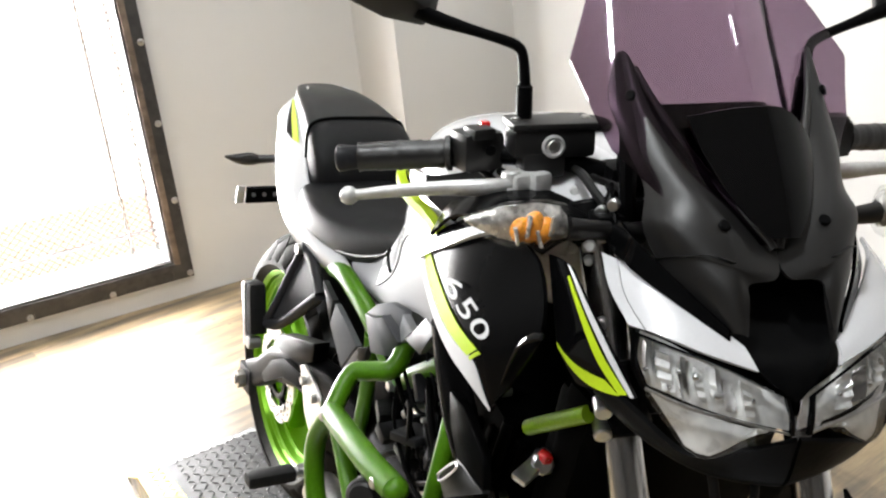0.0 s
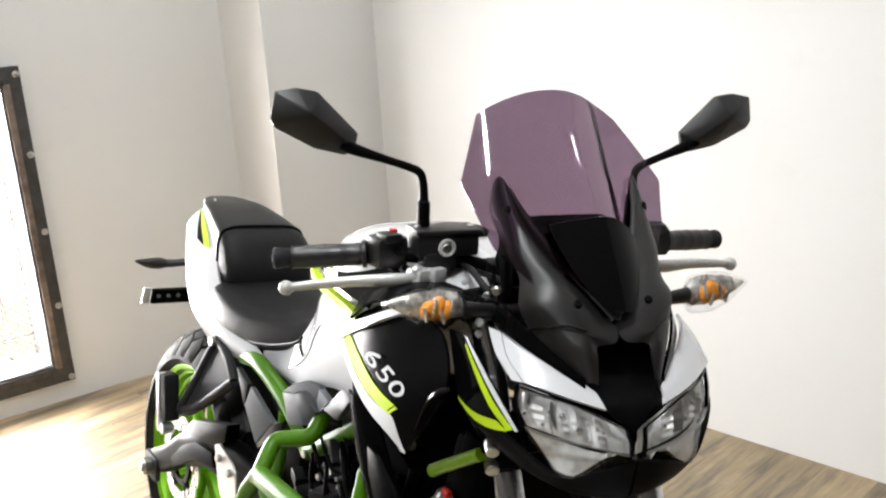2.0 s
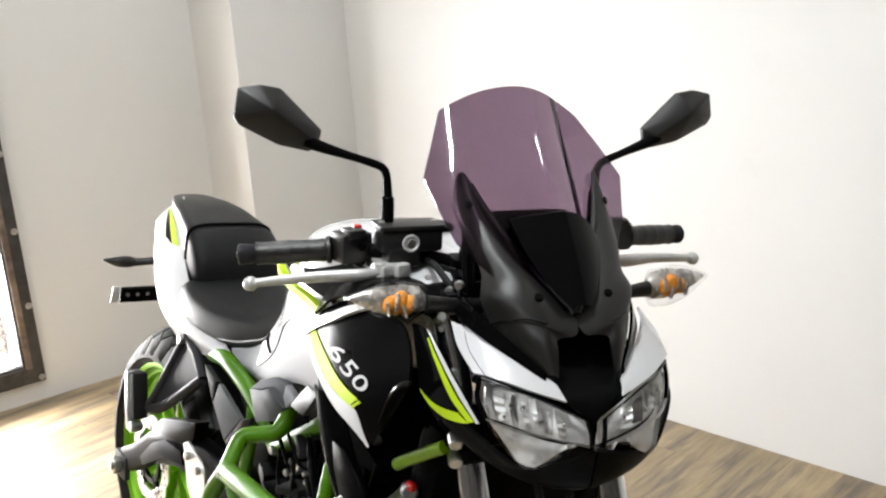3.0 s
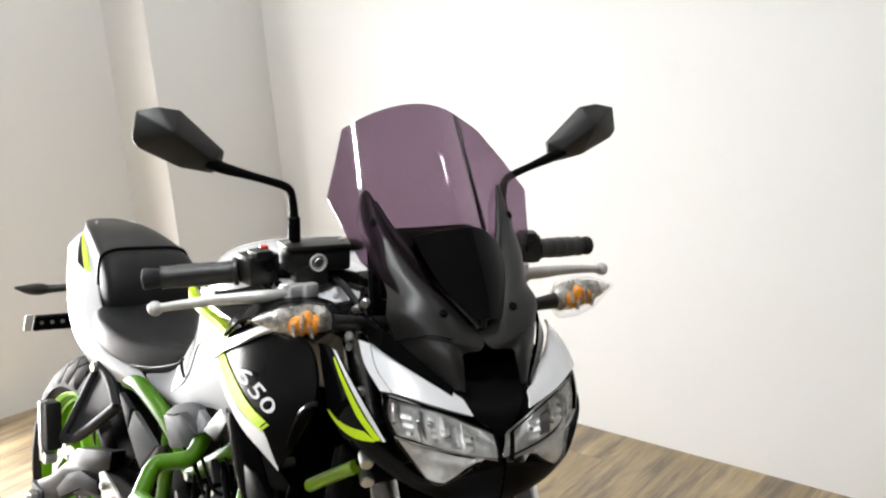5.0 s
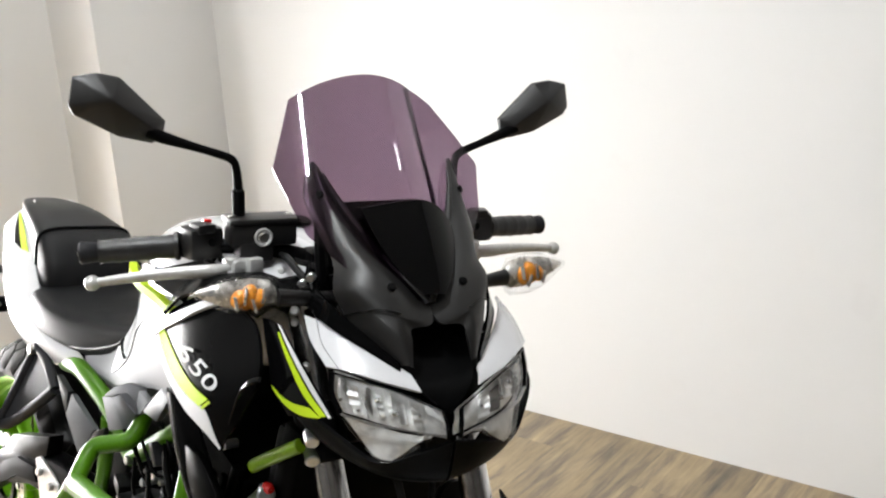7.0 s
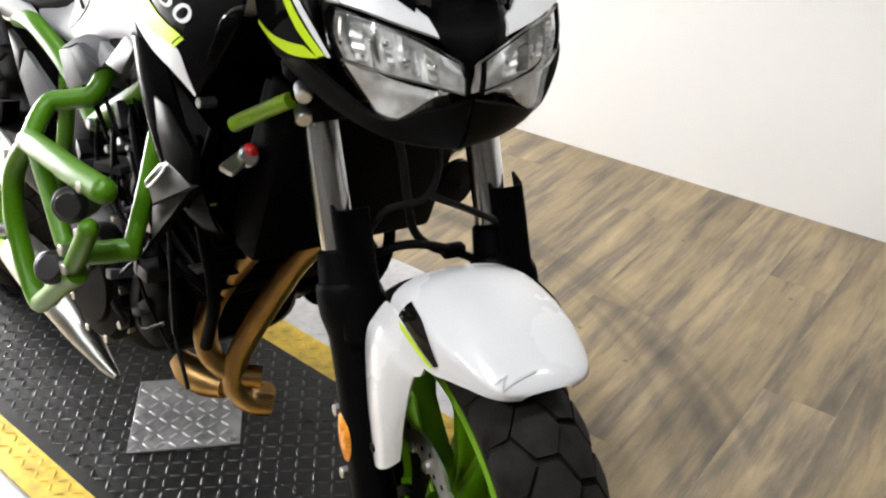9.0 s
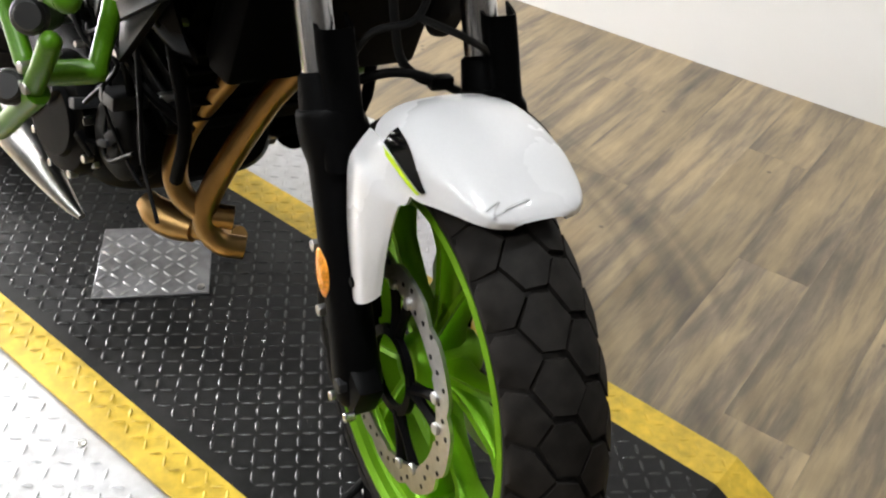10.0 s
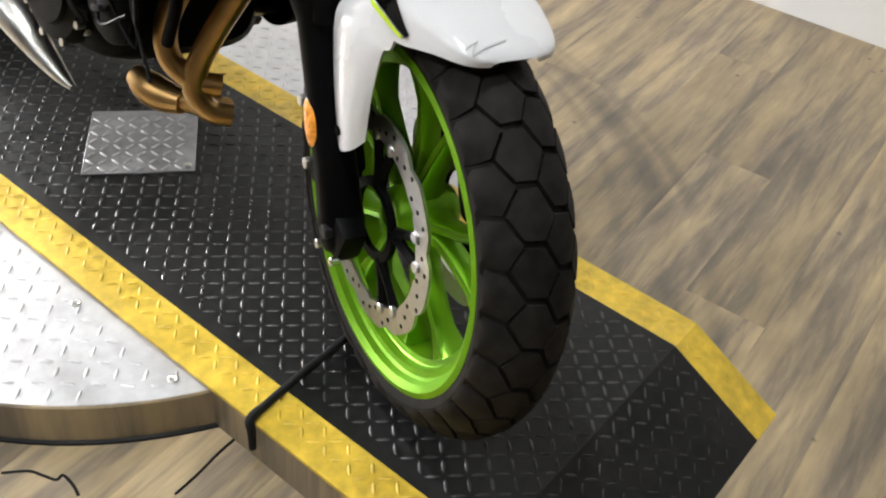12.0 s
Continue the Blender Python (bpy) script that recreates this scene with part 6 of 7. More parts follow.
        # cap of the shroud under the bars
        top = Surf([[(0.955, w(0.226), 0.907), (0.930, w(0.190), 0.935), (0.93, w(0.150), 0.950)], [(1.010, w(0.226), 0.944), (1.00, w(0.190), 0.965), (1.00, w(0.140), 0.972)],
                    [(1.095, w(0.226), 0.955), (1.09, w(0.185), 0.972), (1.09, w(0.130), 0.972)], [(1.165, w(0.218), 0.946), (1.155, w(0.180), 0.956), (1.15, w(0.12), 0.950)]])
        b = bmesh.new()
        panel(b, top, 12, 8, 0.004 * -og)
        part("shroud_cap", b, FLANK, sh, "gloss black shroud cap")
        # front shroud next to the headlight with lime arrow
        w = lambda y: -y if sg < 0 else y - 0.100
        s = Surf([[(1.160, w(0.207), 0.945), (1.178, w(0.206), 0.946), (1.195, w(0.204), 0.943)],
                  [(1.182, w(0.212), 0.905), (1.212, w(0.212), 0.912), (1.236, w(0.208), 0.916)],
                  [(1.204, w(0.215), 0.866), (1.248, w(0.213), 0.876), (1.275, w(0.208), 0.887)],
                  [(1.234, w(0.212), 0.842), (1.280, w(0.210), 0.850), (1.309, w(0.206), 0.860)]])
        b = bmesh.new()
        panel(b, s, 16, 10, 0.004 * og)
        ins = part("front_shroud", b, BLACK, moto, "gloss black front shroud with lime arrow")
        b = bmesh.new()
        strip(b, s, [(0.0, 0.86), (0.35, 0.86), (0.70, 0.88), (1.0, 0.93)], [(0.0, 1.0), (0.35, 1.0), (0.70, 1.0), (1.0, 1.0)], 6, 0.0016 * og, 0.001 * og)
        part("shroud_decal", b, WHITE, ins, "white flash")
        b = bmesh.new()
        strip(b, s, [(0.12, 0.67), (0.40, 0.65), (0.70, 0.64), (0.98, 0.73)], [(0.10, 0.77), (0.40, 0.79), (0.70, 0.81), (0.98, 0.90)], 6, 0.0018 * og, 0.001 * og)
        strip(b, s, [(0.62, 0.02), (0.78, 0.22), (0.86, 0.60)], [(0.66, 0.02), (0.93, 0.20), (0.99, 0.72)], 6, 0.0018 * og, 0.001 * og)
        part("shroud_decal", b, LIME, ins, "lime arrow")
        # radiator side cover
        s = Surf([[(0.905, sg * 0.188, 0.790), (0.945, sg * 0.212, 0.792), (0.990, sg * 0.205, 0.798)],
                  [(0.930, sg * 0.190, 0.735), (0.985, sg * 0.218, 0.728), (1.040, sg * 0.205, 0.735)],
                  [(0.965, sg * 0.188, 0.670), (1.020, sg * 0.214, 0.665), (1.070, sg * 0.195, 0.665)],
                  [(0.990, sg * 0.172, 0.610), (1.030, sg * 0.190, 0.605), (1.075, sg * 0.172, 0.60)],
                  [(1.020, sg * 0.150, 0.565), (1.040, sg * 0.158, 0.560), (1.070, sg * 0.148, 0.56)]])
        b = bmesh.new()
        panel(b, s, 18, 10, -0.005 * sg)
        rc = part("radiator_cover", b, FLANK, moto, "black radiator side cover with grey facets")
        facet("cover_plate", [(1.012, 0.218, 0.737), (1.048, 0.219, 0.735), (1.098, 0.218, 0.696), (1.102, 0.217, 0.655), (1.046, 0.221, 0.669), (1.024, 0.220, 0.702)], sg, DULL, rc, "black upper facet")
        facet("cover_plate", [(1.049, 0.2215, 0.671), (1.107, 0.2205, 0.657), (1.024, 0.221, 0.605), (1.010, 0.222, 0.628)], sg, MATTE, rc, "satin black middle facet")
        facet("cover_plate", [(1.104, 0.219, 0.653), (1.014, 0.215, 0.549), (1.020, 0.219, 0.601)], sg, DULL, rc, "black lower facet")
        b = bmesh.new()
        tube(b, [(1.012, sg * 0.2255, 0.632), (1.045, sg * 0.2255, 0.664), (1.052, sg * 0.2255, 0.660), (1.019, sg * 0.2255, 0.627), (1.012, sg * 0.2255, 0.632)], 0.0016, 6, 3)
        part("cover_badge", b, ALU, rc, "small silver outlined badge")
        # black inner panels ahead of and behind the shroud
        b = bmesh.new()
        tube(b, [(0.38, sg * 0.112, 0.680), (0.46, sg * 0.124, 0.694), (0.53, sg * 0.128, 0.682), (0.595, sg * 0.130, 0.662), (0.64, sg * 0.132, 0.638), (0.70, sg * 0.135, 0.60)], [0.015, 0.016, 0.016, 0.016, 0.014, 0.013], 14, 5)
        tube(b, [(0.60, sg * 0.130, 0.640), (0.57, sg * 0.12, 0.54), (0.52, sg * 0.11, 0.42)], 0.013, 12, 5)
        tube(b, [(0.70, sg * 0.135, 0.60), (0.80, sg * 0.145, 0.66), (0.88, sg * 0.145, 0.71)], 0.014, 12, 5)
        part("frame_rail", b, FRAMEGREEN, moto, "green tubular frame rail")
        b = bmesh.new()
        tube(b, [(1.100, sg * 0.165, 0.725), (1.12, sg * 0.164, 0.738), (1.155, sg * 0.158, 0.760), (1.182, sg * 0.152, 0.777)], 0.0095, 12, 5)
        part("frame_brace", b, BRACE, moto, "green frame brace")
        # grey rear side cover: two flat facets, light and shade put into the greys
        rear = facet("rear_side_cover", [(0.475, 0.152, 0.615), (0.498, 0.153, 0.658), (0.598, 0.155, 0.621), (0.527, 0.150, 0.556)], sg, COVERGREY, moto, "grey painted rear side cover")
        facet("cover_edge", [(0.601, 0.154, 0.621), (0.640, 0.155, 0.638), (0.625, 0.154, 0.610), (0.537, 0.149, 0.549), (0.530, 0.150, 0.555)], sg, GREY, rear)
        facet("cover_edge", [(0.417, 0.145, 0.672), (0.480, 0.151, 0.657), (0.473, 0.151, 0.615), (0.455, 0.142, 0.605), (0.434, 0.145, 0.646)], sg, GREY, rear)
        # creased frame cover: grey side, dark middle, grey crown and a pale end
        # how light falls on each facet is put into its grey
        fc = facet("frame_cover", [(0.742, 0.192, 0.725), (0.769, 0.195, 0.738), (0.815, 0.190, 0.718), (0.800, 0.186, 0.690), (0.785, 0.194, 0.686)], sg, COVERGREY, moto, "grey frame cover with creased facets")
        facet("cover_side", [(0.662, 0.172, 0.701), (0.742, 0.1925, 0.725), (0.785, 0.1945, 0.686), (0.703, 0.178, 0.656)], sg, COVERGREY, fc, "grey facet")
        facet("cover_crown", [(0.662, 0.170, 0.703), (0.675, 0.160, 0.719), (0.720, 0.160, 0.738), (0.777, 0.163, 0.745), (0.817, 0.186, 0.719), (0.769, 0.196, 0.739), (0.742, 0.193, 0.727)], sg, MIDGREY, fc)
        facet("cover_end", [(0.784, 0.170, 0.744), (0.843, 0.185, 0.743), (0.820, 0.187, 0.718), (0.798, 0.183, 0.717)], sg, PEARL, fc, "pale grey end")
        facet("cover_tail", [(0.831, 0.188, 0.727), (0.879, 0.185, 0.776), (0.928, 0.196, 0.776), (0.881, 0.192, 0.726)], sg, MIDGREY, fc)
        # dark gap under the seat and the slot beside it
        b = bmesh.new()
        tube(b, [(0.408, sg * 0.119, 0.7195), (0.46, sg * 0.119, 0.729), (0.511, sg * 0.118, 0.740), (0.594, sg * 0.117, 0.767), (0.612, sg * 0.115, 0.782)], 0.0032, 8, 4)
        tube(b, [(0.612, sg * 0.117, 0.782), (0.620, sg * 0.121, 0.767), (0.640, sg * 0.126, 0.756)], 0.0026, 8, 4)
        part("panel_gap", b, DULL, sc, "black gap under the seat")
    # under-seat body, tail light, plate bracket, rear signals
    b = bmesh.new()
    body(b, [(-0.10, 0, 0.86, 0.035, 0.03, 0.6), (0.0, 0, 0.81, 0.075, 0.06, 0.6), (0.2, 0, 0.74, 0.105, 0.06, 0.55), (0.42, 0, 0.70, 0.105, 0.045, 0.55), (0.60, 0, 0.70, 0.10, 0.08, 0.6), (0.9, 0, 0.76, 0.12, 0.10, 0.6)], 20, 4)
    part("seat_base", b, SHADEBLACK, moto, "black plastic under tray")
    b = bmesh.new()
    tube(b, [(-0.04, 0, 0.80), (-0.12, 0, 0.76), (-0.19, 0, 0.69)], [0.03, 0.024, 0.02], 10, 4, 0.5)
    block(b, (0.012, 0.20, 0.040), pose(-0.195, 0, 0.672, 0, 20, 0), 0.003)
    br = part("plate_bracket", b, DULL, moto, "black number plate bracket")
    b = bmesh.new()
    for y in (-0.085, -0.06, -0.035):
        rod(b, (-0.186, y, 0.674), (-0.184, y, 0.674), 0.005, seg=8)
    part("bracket_holes", b, ALU, br)
    b = bmesh.new()
    block(b, (0.004, 0.018, 0.046), pose(-0.204, -0.110, 0.672, 0, 20, 0), 0.001)
    part("plate_edge", b, WHITE, br, "pale bracket tab")
    for sg in (-1, 1):
        b = bmesh.new()
        tube(b, [(-0.08, sg * 0.03, 0.785), (-0.10, sg * 0.07, 0.775), (-0.11, sg * 0.10, 0.772)], [0.010, 0.009, 0.010], 10, 4)
        tube(b, [(-0.11, sg * 0.098, 0.772), (-0.115, sg * 0.115, 0.772), (-0.12, sg * 0.14, 0.772), (-0.128, sg * 0.168, 0.776)], [0.012, 0.017, 0.014, 0.003], 12, 4, 0.75)
        part("rear_signal", b, MATTE, moto, "black rear turn signal")
    b = bmesh.new()
    body(b, [(-0.14, 0, 0.85, 0.02, 0.01, 0.7), (-0.11, 0, 0.85, 0.045, 0.018, 0.7), (-0.08, 0, 0.85, 0.05, 0.02, 0.7)], 14, 2)
    part("tail_light", b, RED, moto, "red tail light")
    b = bmesh.new()
    s = Surf([[(0.36 * math.cos(radians(t)), y, 0.312 + 0.36 * math.sin(radians(t)) - (0.03 if abs(y) > 0.06 else 0)) for y in (-0.085, -0.06, 0, 0.06, 0.085)] for t in (30, 45, 58, 68)])
    panel(b, s, 12, 10, 0.004)
    part("hugger", b, MATTE, moto, "black rear mudguard")


build_bodywork()


# ---- engine, radiator, exhaust, swing arm, crash bars, pegs
def build_mechanics():
    b = bmesh.new()
    body(b, [(0.52, 0, 0.38, 0.10, 0.08, 0.5), (0.62, 0, 0.38, 0.135, 0.105, 0.45), (0.78, 0, 0.375, 0.150, 0.110, 0.42), (0.87, 0, 0.38, 0.140, 0.100, 0.45), (0.925, 0, 0.39, 0.09, 0.07, 0.5)], 24, 3)
    eng = part("engine", b, SHADEBLACK, moto, "black twin-cylinder engine")
    b = bmesh.new()
    block(b, (0.20, 0.26, 0.20), pose(0.93, 0, 0.55, 0, 24, 0), 0.018)
    part("cylinder_block", b, SHADEBLACK, eng)
    b = bmesh.new()
    block(b, (0.19, 0.29, 0.09), pose(0.97, 0, 0.665, 0, 24, 0), 0.02)
    part("cylinder_head", b, SHADEBLACK, eng)
    for k in range(5):
        b = bmesh.new()
        block(b, (0.215, 0.275, 0.006), pose(0.905 + k * 0.013, 0, 0.495 + k * 0.028, 0, 24, 0), 0.002, 1)
        part("cooling_fin", b, DULL, eng)
    for sg in (-1, 1):
        b = bmesh.new()
        lathe(b, [(0.0, 0.092), (sg * 0.03, 0.090), (sg * 0.042, 0.082), (sg * 0.045, 0.06), (sg * 0.052, 0.056), (sg * 0.053, 0.0005)], (0.77, sg * 0.125, 0.372), 'y', 36)
        part("engine_cover", b, SHADEBLACK, eng, "round black engine cover")
        b = bmesh.new()
        lathe(b, [(0.0, 0.06), (sg * 0.03, 0.058), (sg * 0.036, 0.05), (sg * 0.036, 0.0005)], (0.92, sg * 0.128, 0.40), 'y', 28)
        part("engine_cover", b, SHADEBLACK, eng, "small round engine cover")
        for k in range(9):
            a = 2 * math.pi * k / 9 + 0.3
            b = bmesh.new()
            p = Vector((0.77 + 0.086 * math.cos(a), sg * 0.155, 0.372 + 0.086 * math.sin(a)))
            rod(b, p, p + Vector((0, sg * 0.014, 0)), 0.0065, seg=8, bev=0.001)
            part("cover_bolt", b, STEEL, eng)
        for x, z in ((0.86, 0.62), (0.90, 0.70), (1.0, 0.72), (1.03, 0.60), (0.84, 0.50), (1.0, 0.49), (0.95, 0.60)):
            b = bmesh.new()
            rod(b, (x, sg * 0.128, z), (x, sg * 0.152, z), 0.0075, seg=8, bev=0.001)
            part("engine_bolt", b, STEEL, eng)
        # hoses and linkages by the cylinder
        b = bmesh.new()
        tube(b, [(0.84, sg * 0.15, 0.60), (0.90, sg * 0.165, 0.56), (0.98, sg * 0.160, 0.50), (1.06, sg * 0.14, 0.47)], 0.007, 8, 5)
        tube(b, [(0.82, sg * 0.14, 0.68), (0.88, sg * 0.170, 0.64), (0.93, sg * 0.165, 0.54), (0.95, sg * 0.15, 0.44)], 0.006, 8, 5)
        tube(b, [(1.04, sg * 0.15, 0.70), (1.03, sg * 0.16, 0.60), (1.06, sg * 0.15, 0.48), (1.02, sg * 0.13, 0.38)], 0.009, 10, 5)
        part("coolant_hose", b, SHADEBLACK, eng, "black rubber hose")
    # small fittings over the engine's flanks: bolts, clips, cables, ribs
    rng = random.Random(21)
    for sg in (-1, 1):
        for k in range(54):
            z = rng.uniform(0.30, 0.70)
            x = rng.uniform(0.68, 0.93) + 0.25 * max(0.0, z - 0.45)
            y = sg * rng.uniform(0.138, 0.158)
            b = bmesh.new()
            if k % 3:
                r = rng.uniform(0.004, 0.008)
                rod(b, (x, y - sg * 0.05, z), (x, y + sg * 0.006, z), r, seg=rng.choice((6, 10)), bev=0.001)
                part("engine_bolt", b, STEEL if k % 2 else ALU, eng)
            else:
                block(b, (rng.uniform(0.02, 0.06), 0.05, rng.uniform(0.008, 0.02)), pose(x, y, z, 0, rng.uniform(-60, 60), rng.uniform(-20, 20)), 0.003)
                part("engine_bracket", b, GREY if k % 2 else DULL, eng)
        for k in range(9):
            x, z = rng.uniform(0.70, 0.90), rng.uniform(0.55, 0.72)
            pts = [(x + 0.035 * i * rng.uniform(0.6, 1.4), sg * rng.uniform(0.15, 0.185), max(0.34, z - 0.050 * i * rng.uniform(0.5, 1.4))) for i in range(5)]
            b = bmesh.new()
            tube(b, pts, rng.uniform(0.002, 0.0042), 8, 5)
            part("engine_cable", b, DULL, eng, "thin cable")
        for k in range(7):
            b = bmesh.new()
            block(b, (0.012, 0.012, 0.11), pose(0.86 + 0.030 * k, sg * 0.146, 0.61 + 0.004 * k, 0, 24, 0), 0.003)
            part("engine_rib", b, SHADEBLACK, eng)
    b = bmesh.new()
    block(b, (0.045, 0.30, 0.235), pose(1.138, 0, 0.678, 0, 12, 0), 0.008)
    rad = part("radiator", b, SHADEBLACK, moto, "black radiator")
    for sg in (-1, 1):
        b = bmesh.new()
        block(b, (0.05, 0.03, 0.22), pose(1.123, sg * 0.132, 0.678, 0, 12, 0), 0.012)
        part("radiator_tank", b, SHADEBLACK, rad)
    b = bmesh.new()
    rod(b, (1.110, -0.150, 0.690), (1.135, -0.166, 0.697), 0.013, seg=8, bev=0.003)
    block(b, (0.020, 0.050, 0.009), pose(1.125, -0.172, 0.690, 20, 10, 20), 0.003)
    cap = part("coolant_cap", b, ALU, rad, "silver radiator pressure cap")
    b = bmesh.new()
    lathe(b, [(0.0, 0.0072), (0.010, 0.0072), (0.013, 0.005), (0.013, 0.0004)], (1.126, -0.162, 0.704), 'x', 16)
    part("cap_button", b, RED, cap, "red cap button")
    # horn below the lamp
    b = bmesh.new()
    lathe(b, [(0.0, 0.02), (0.015, 0.032), (0.022, 0.030), (0.024, 0.012), (0.026, 0.0005)], (1.20, 0.10, 0.66), 'x', 24)
    part("horn", b, DULL, moto, "round black horn")
    # header pipes
    b = bmesh.new()
    tube(b, [(1.07, -0.055, 0.585), (1.015, -0.070, 0.505), (0.968, -0.084, 0.425), (0.955, -0.090, 0.365), (0.968, -0.085, 0.325), (0.995, -0.062, 0.302), (1.018, -0.030, 0.298)], 0.0175, 16, 6)
    tube(b, [(1.12, 0.012, 0.585), (1.065, -0.012, 0.515), (1.025, -0.038, 0.42), (1.000, -0.060, 0.335), (1.000, -0.064, 0.290), (1.018, -0.048, 0.262), (1.036, -0.020, 0.256)], 0.0175, 16, 6)
    tube(b, [(0.985, 0.010, 0.240), (0.94, 0.005, 0.222), (0.89, -0.012, 0.214)], [0.016, 0.018, 0.019], 16, 5)
    ex = part("exhaust_header", b, BRONZE, moto, "heat-tinted steel exhaust headers")
    b = bmesh.new()
    tube(b, [(0.905, -0.012, 0.215), (0.87, -0.025, 0.212), (0.84, -0.035, 0.216), (0.81, -0.040, 0.226)], [0.020, 0.027, 0.027, 0.018], 16, 4)
    part("collector", b, BRONZE, ex)
    b = bmesh.new()
    tube(b, [(0.775, -0.128, 0.198), (0.74, -0.132, 0.208), (0.68, -0.138, 0.232), (0.62, -0.146, 0.262), (0.54, -0.15, 0.285), (0.46, -0.15, 0.295)], [0.006, 0.014, 0.024, 0.032, 0.037, 0.034], 22, 5)
    part("muffler", b, STEEL, ex, "brushed steel underslung muffler with a tapered front")
    # swing arm
    for sg in (-1, 1):
        b = bmesh.new()
        rings = []
        for x, z, w, h in ((0.53, 0.43, 0.022, 0.045), (0.40, 0.452, 0.024, 0.043), (0.28, 0.448, 0.026, 0.041), (0.16, 0.412, 0.026, 0.039), (0.06, 0.350, 0.024, 0.035), (-0.03, 0.312, 0.020, 0.030)):
            yy = sg * (0.098 + 0.030 * min(1, (0.53 - x) / 0.35))
            rings.append([b.verts.new((x, yy + w * math.copysign(abs(math.cos(a)) ** 0.5, math.cos(a)), z + h * math.copysign(abs(math.sin(a)) ** 0.5, math.sin(a)))) for a in [2 * math.pi * (j + .5) / 16 for j in range(16)]])
        skin(b, rings)
        arm = part("swing_arm", b, DULL, moto, "dark grey cast swing arm")
        # flat plate on the arm: the hollow's shade is put in as colour
        facet("arm_hollow_shade", [(0.130, 0.157, 0.380), (0.196, 0.158, 0.434), (0.260, 0.157, 0.464), (0.340, 0.153, 0.468), (0.350, 0.152, 0.440), (0.260, 0.156, 0.425), (0.150, 0.157, 0.366)], sg, SHADEBLACK, arm, "flat dark plate for the shade in the casting's hollow")
        facet("arm_hump", [(0.164, 0.146, 0.455), (0.215, 0.146, 0.495), (0.383, 0.142, 0.540), (0.372, 0.142, 0.500), (0.318, 0.146, 0.475), (0.234, 0.148, 0.462)], sg, DULL, arm, depth=0.03)
        b = bmesh.new()
        rod(b, (0, sg * 0.135, 0.312), (0, sg * 0.172, 0.312), 0.020, seg=6, bev=0.003)
        rod(b, (0, sg * 0.16, 0.312), (0, sg * 0.178, 0.312), 0.011, seg=12, bev=0.002)
        part("axle_nut", b, STEEL, arm)
        b = bmesh.new()
        block(b, (0.075, 0.014, 0.058), pose(0.0, sg * 0.148, 0.312), 0.006)
        part("chain_adjuster", b, GREY, arm)
        # pillion bracket and folded peg
        b = bmesh.new()
        tube(b, [(0.29, sg * 0.132, 0.695), (0.272, sg * 0.150, 0.640), (0.245, sg * 0.168, 0.570), (0.222, sg * 0.178, 0.530)], 0.010, 10, 5)
        tube(b, [(0.40, sg * 0.142, 0.638), (0.335, sg * 0.158, 0.585), (0.27, sg * 0.172, 0.540), (0.222, sg * 0.178, 0.525)], 0.011, 10, 5)
        tube(b, [(0.29, sg * 0.132, 0.695), (0.35, sg * 0.136, 0.675), (0.40, sg * 0.142, 0.638)], 0.010, 10, 4)
        panel(b, Surf([[(0.292, sg * 0.134, 0.690), (0.345, sg * 0.137, 0.674), (0.398, sg * 0.143, 0.638)], [(0.272, sg * 0.151, 0.638), (0.305, sg * 0.152, 0.625), (0.335, sg * 0.157, 0.590)], [(0.235, sg * 0.173, 0.552), (0.245, sg * 0.174, 0.545), (0.262, sg * 0.174, 0.540)]]), 8, 6, 0.004)
        pb = part("pillion_bracket", b, GREY, moto, "black pillion foot peg bracket")
        b = bmesh.new()
        block(b, (0.058, 0.034, 0.100), pose(0.192, sg * 0.196, 0.548, 0, -8, 0), 0.008)
        part("pillion_peg", b, RUBBER, pb, "folded black rubber pillion peg")
        b = bmesh.new()
        block(b, (0.018, 0.020, 0.125), pose(0.190, sg * 0.206, 0.536, 0, -8, 0), 0.006)
        rod(b, (0.215, sg * 0.19, 0.485), (0.215, sg * 0.215, 0.485), 0.012, seg=10, bev=0.002)
        part("peg_core", b, ALU, pb)
        b = bmesh.new()
        rod(b, (0.29, sg * 0.13, 0.690), (0.29, sg * 0.150, 0.690), 0.010, seg=10, bev=0.002)
        part("bracket_bolt", b, STEEL, pb)
        # rider peg, bracket and heel guard
        b = bmesh.new()
        prism(b, [(0.395, 0.508), (0.416, 0.518), (0.470, 0.503), (0.498, 0.489), (0.505, 0.450), (0.500, 0.330), (0.470, 0.330), (0.452, 0.403), (0.424, 0.429)], 0.005, Matrix(((1, 0, 0, 0), (0, 0, sg, sg * 0.168), (0, 1, 0, 0), (0, 0, 0, 1))), 0.001)
        hg = part("heel_guard", b, ALU, moto, "brushed aluminium heel guard")
        for x, z in ((0.475, 0.480), (0.475, 0.400), (0.425, 0.492)):
            b = bmesh.new()
            rod(b, (x, sg * 0.172, z), (x, sg * 0.182, z), 0.008, seg=10, bev=0.0015)
            part("guard_bolt", b, STEEL, hg)
        b = bmesh.new()
        rod(b, (0.47, sg * 0.175, 0.345), (0.475, sg * 0.205, 0.345), 0.012, seg=12, bev=0.002)
        pg = part("foot_peg", b, STEEL, moto, "rider foot peg with black rubber")
        b = bmesh.new()
        block(b, (0.034, 0.085, 0.022), pose(0.475, sg * 0.248, 0.345), 0.007)
        part("peg_rubber", b, RUBBER, pg)
        # crash bar: welded tube cage on each side
        r = 0.0145
        b = bmesh.new()
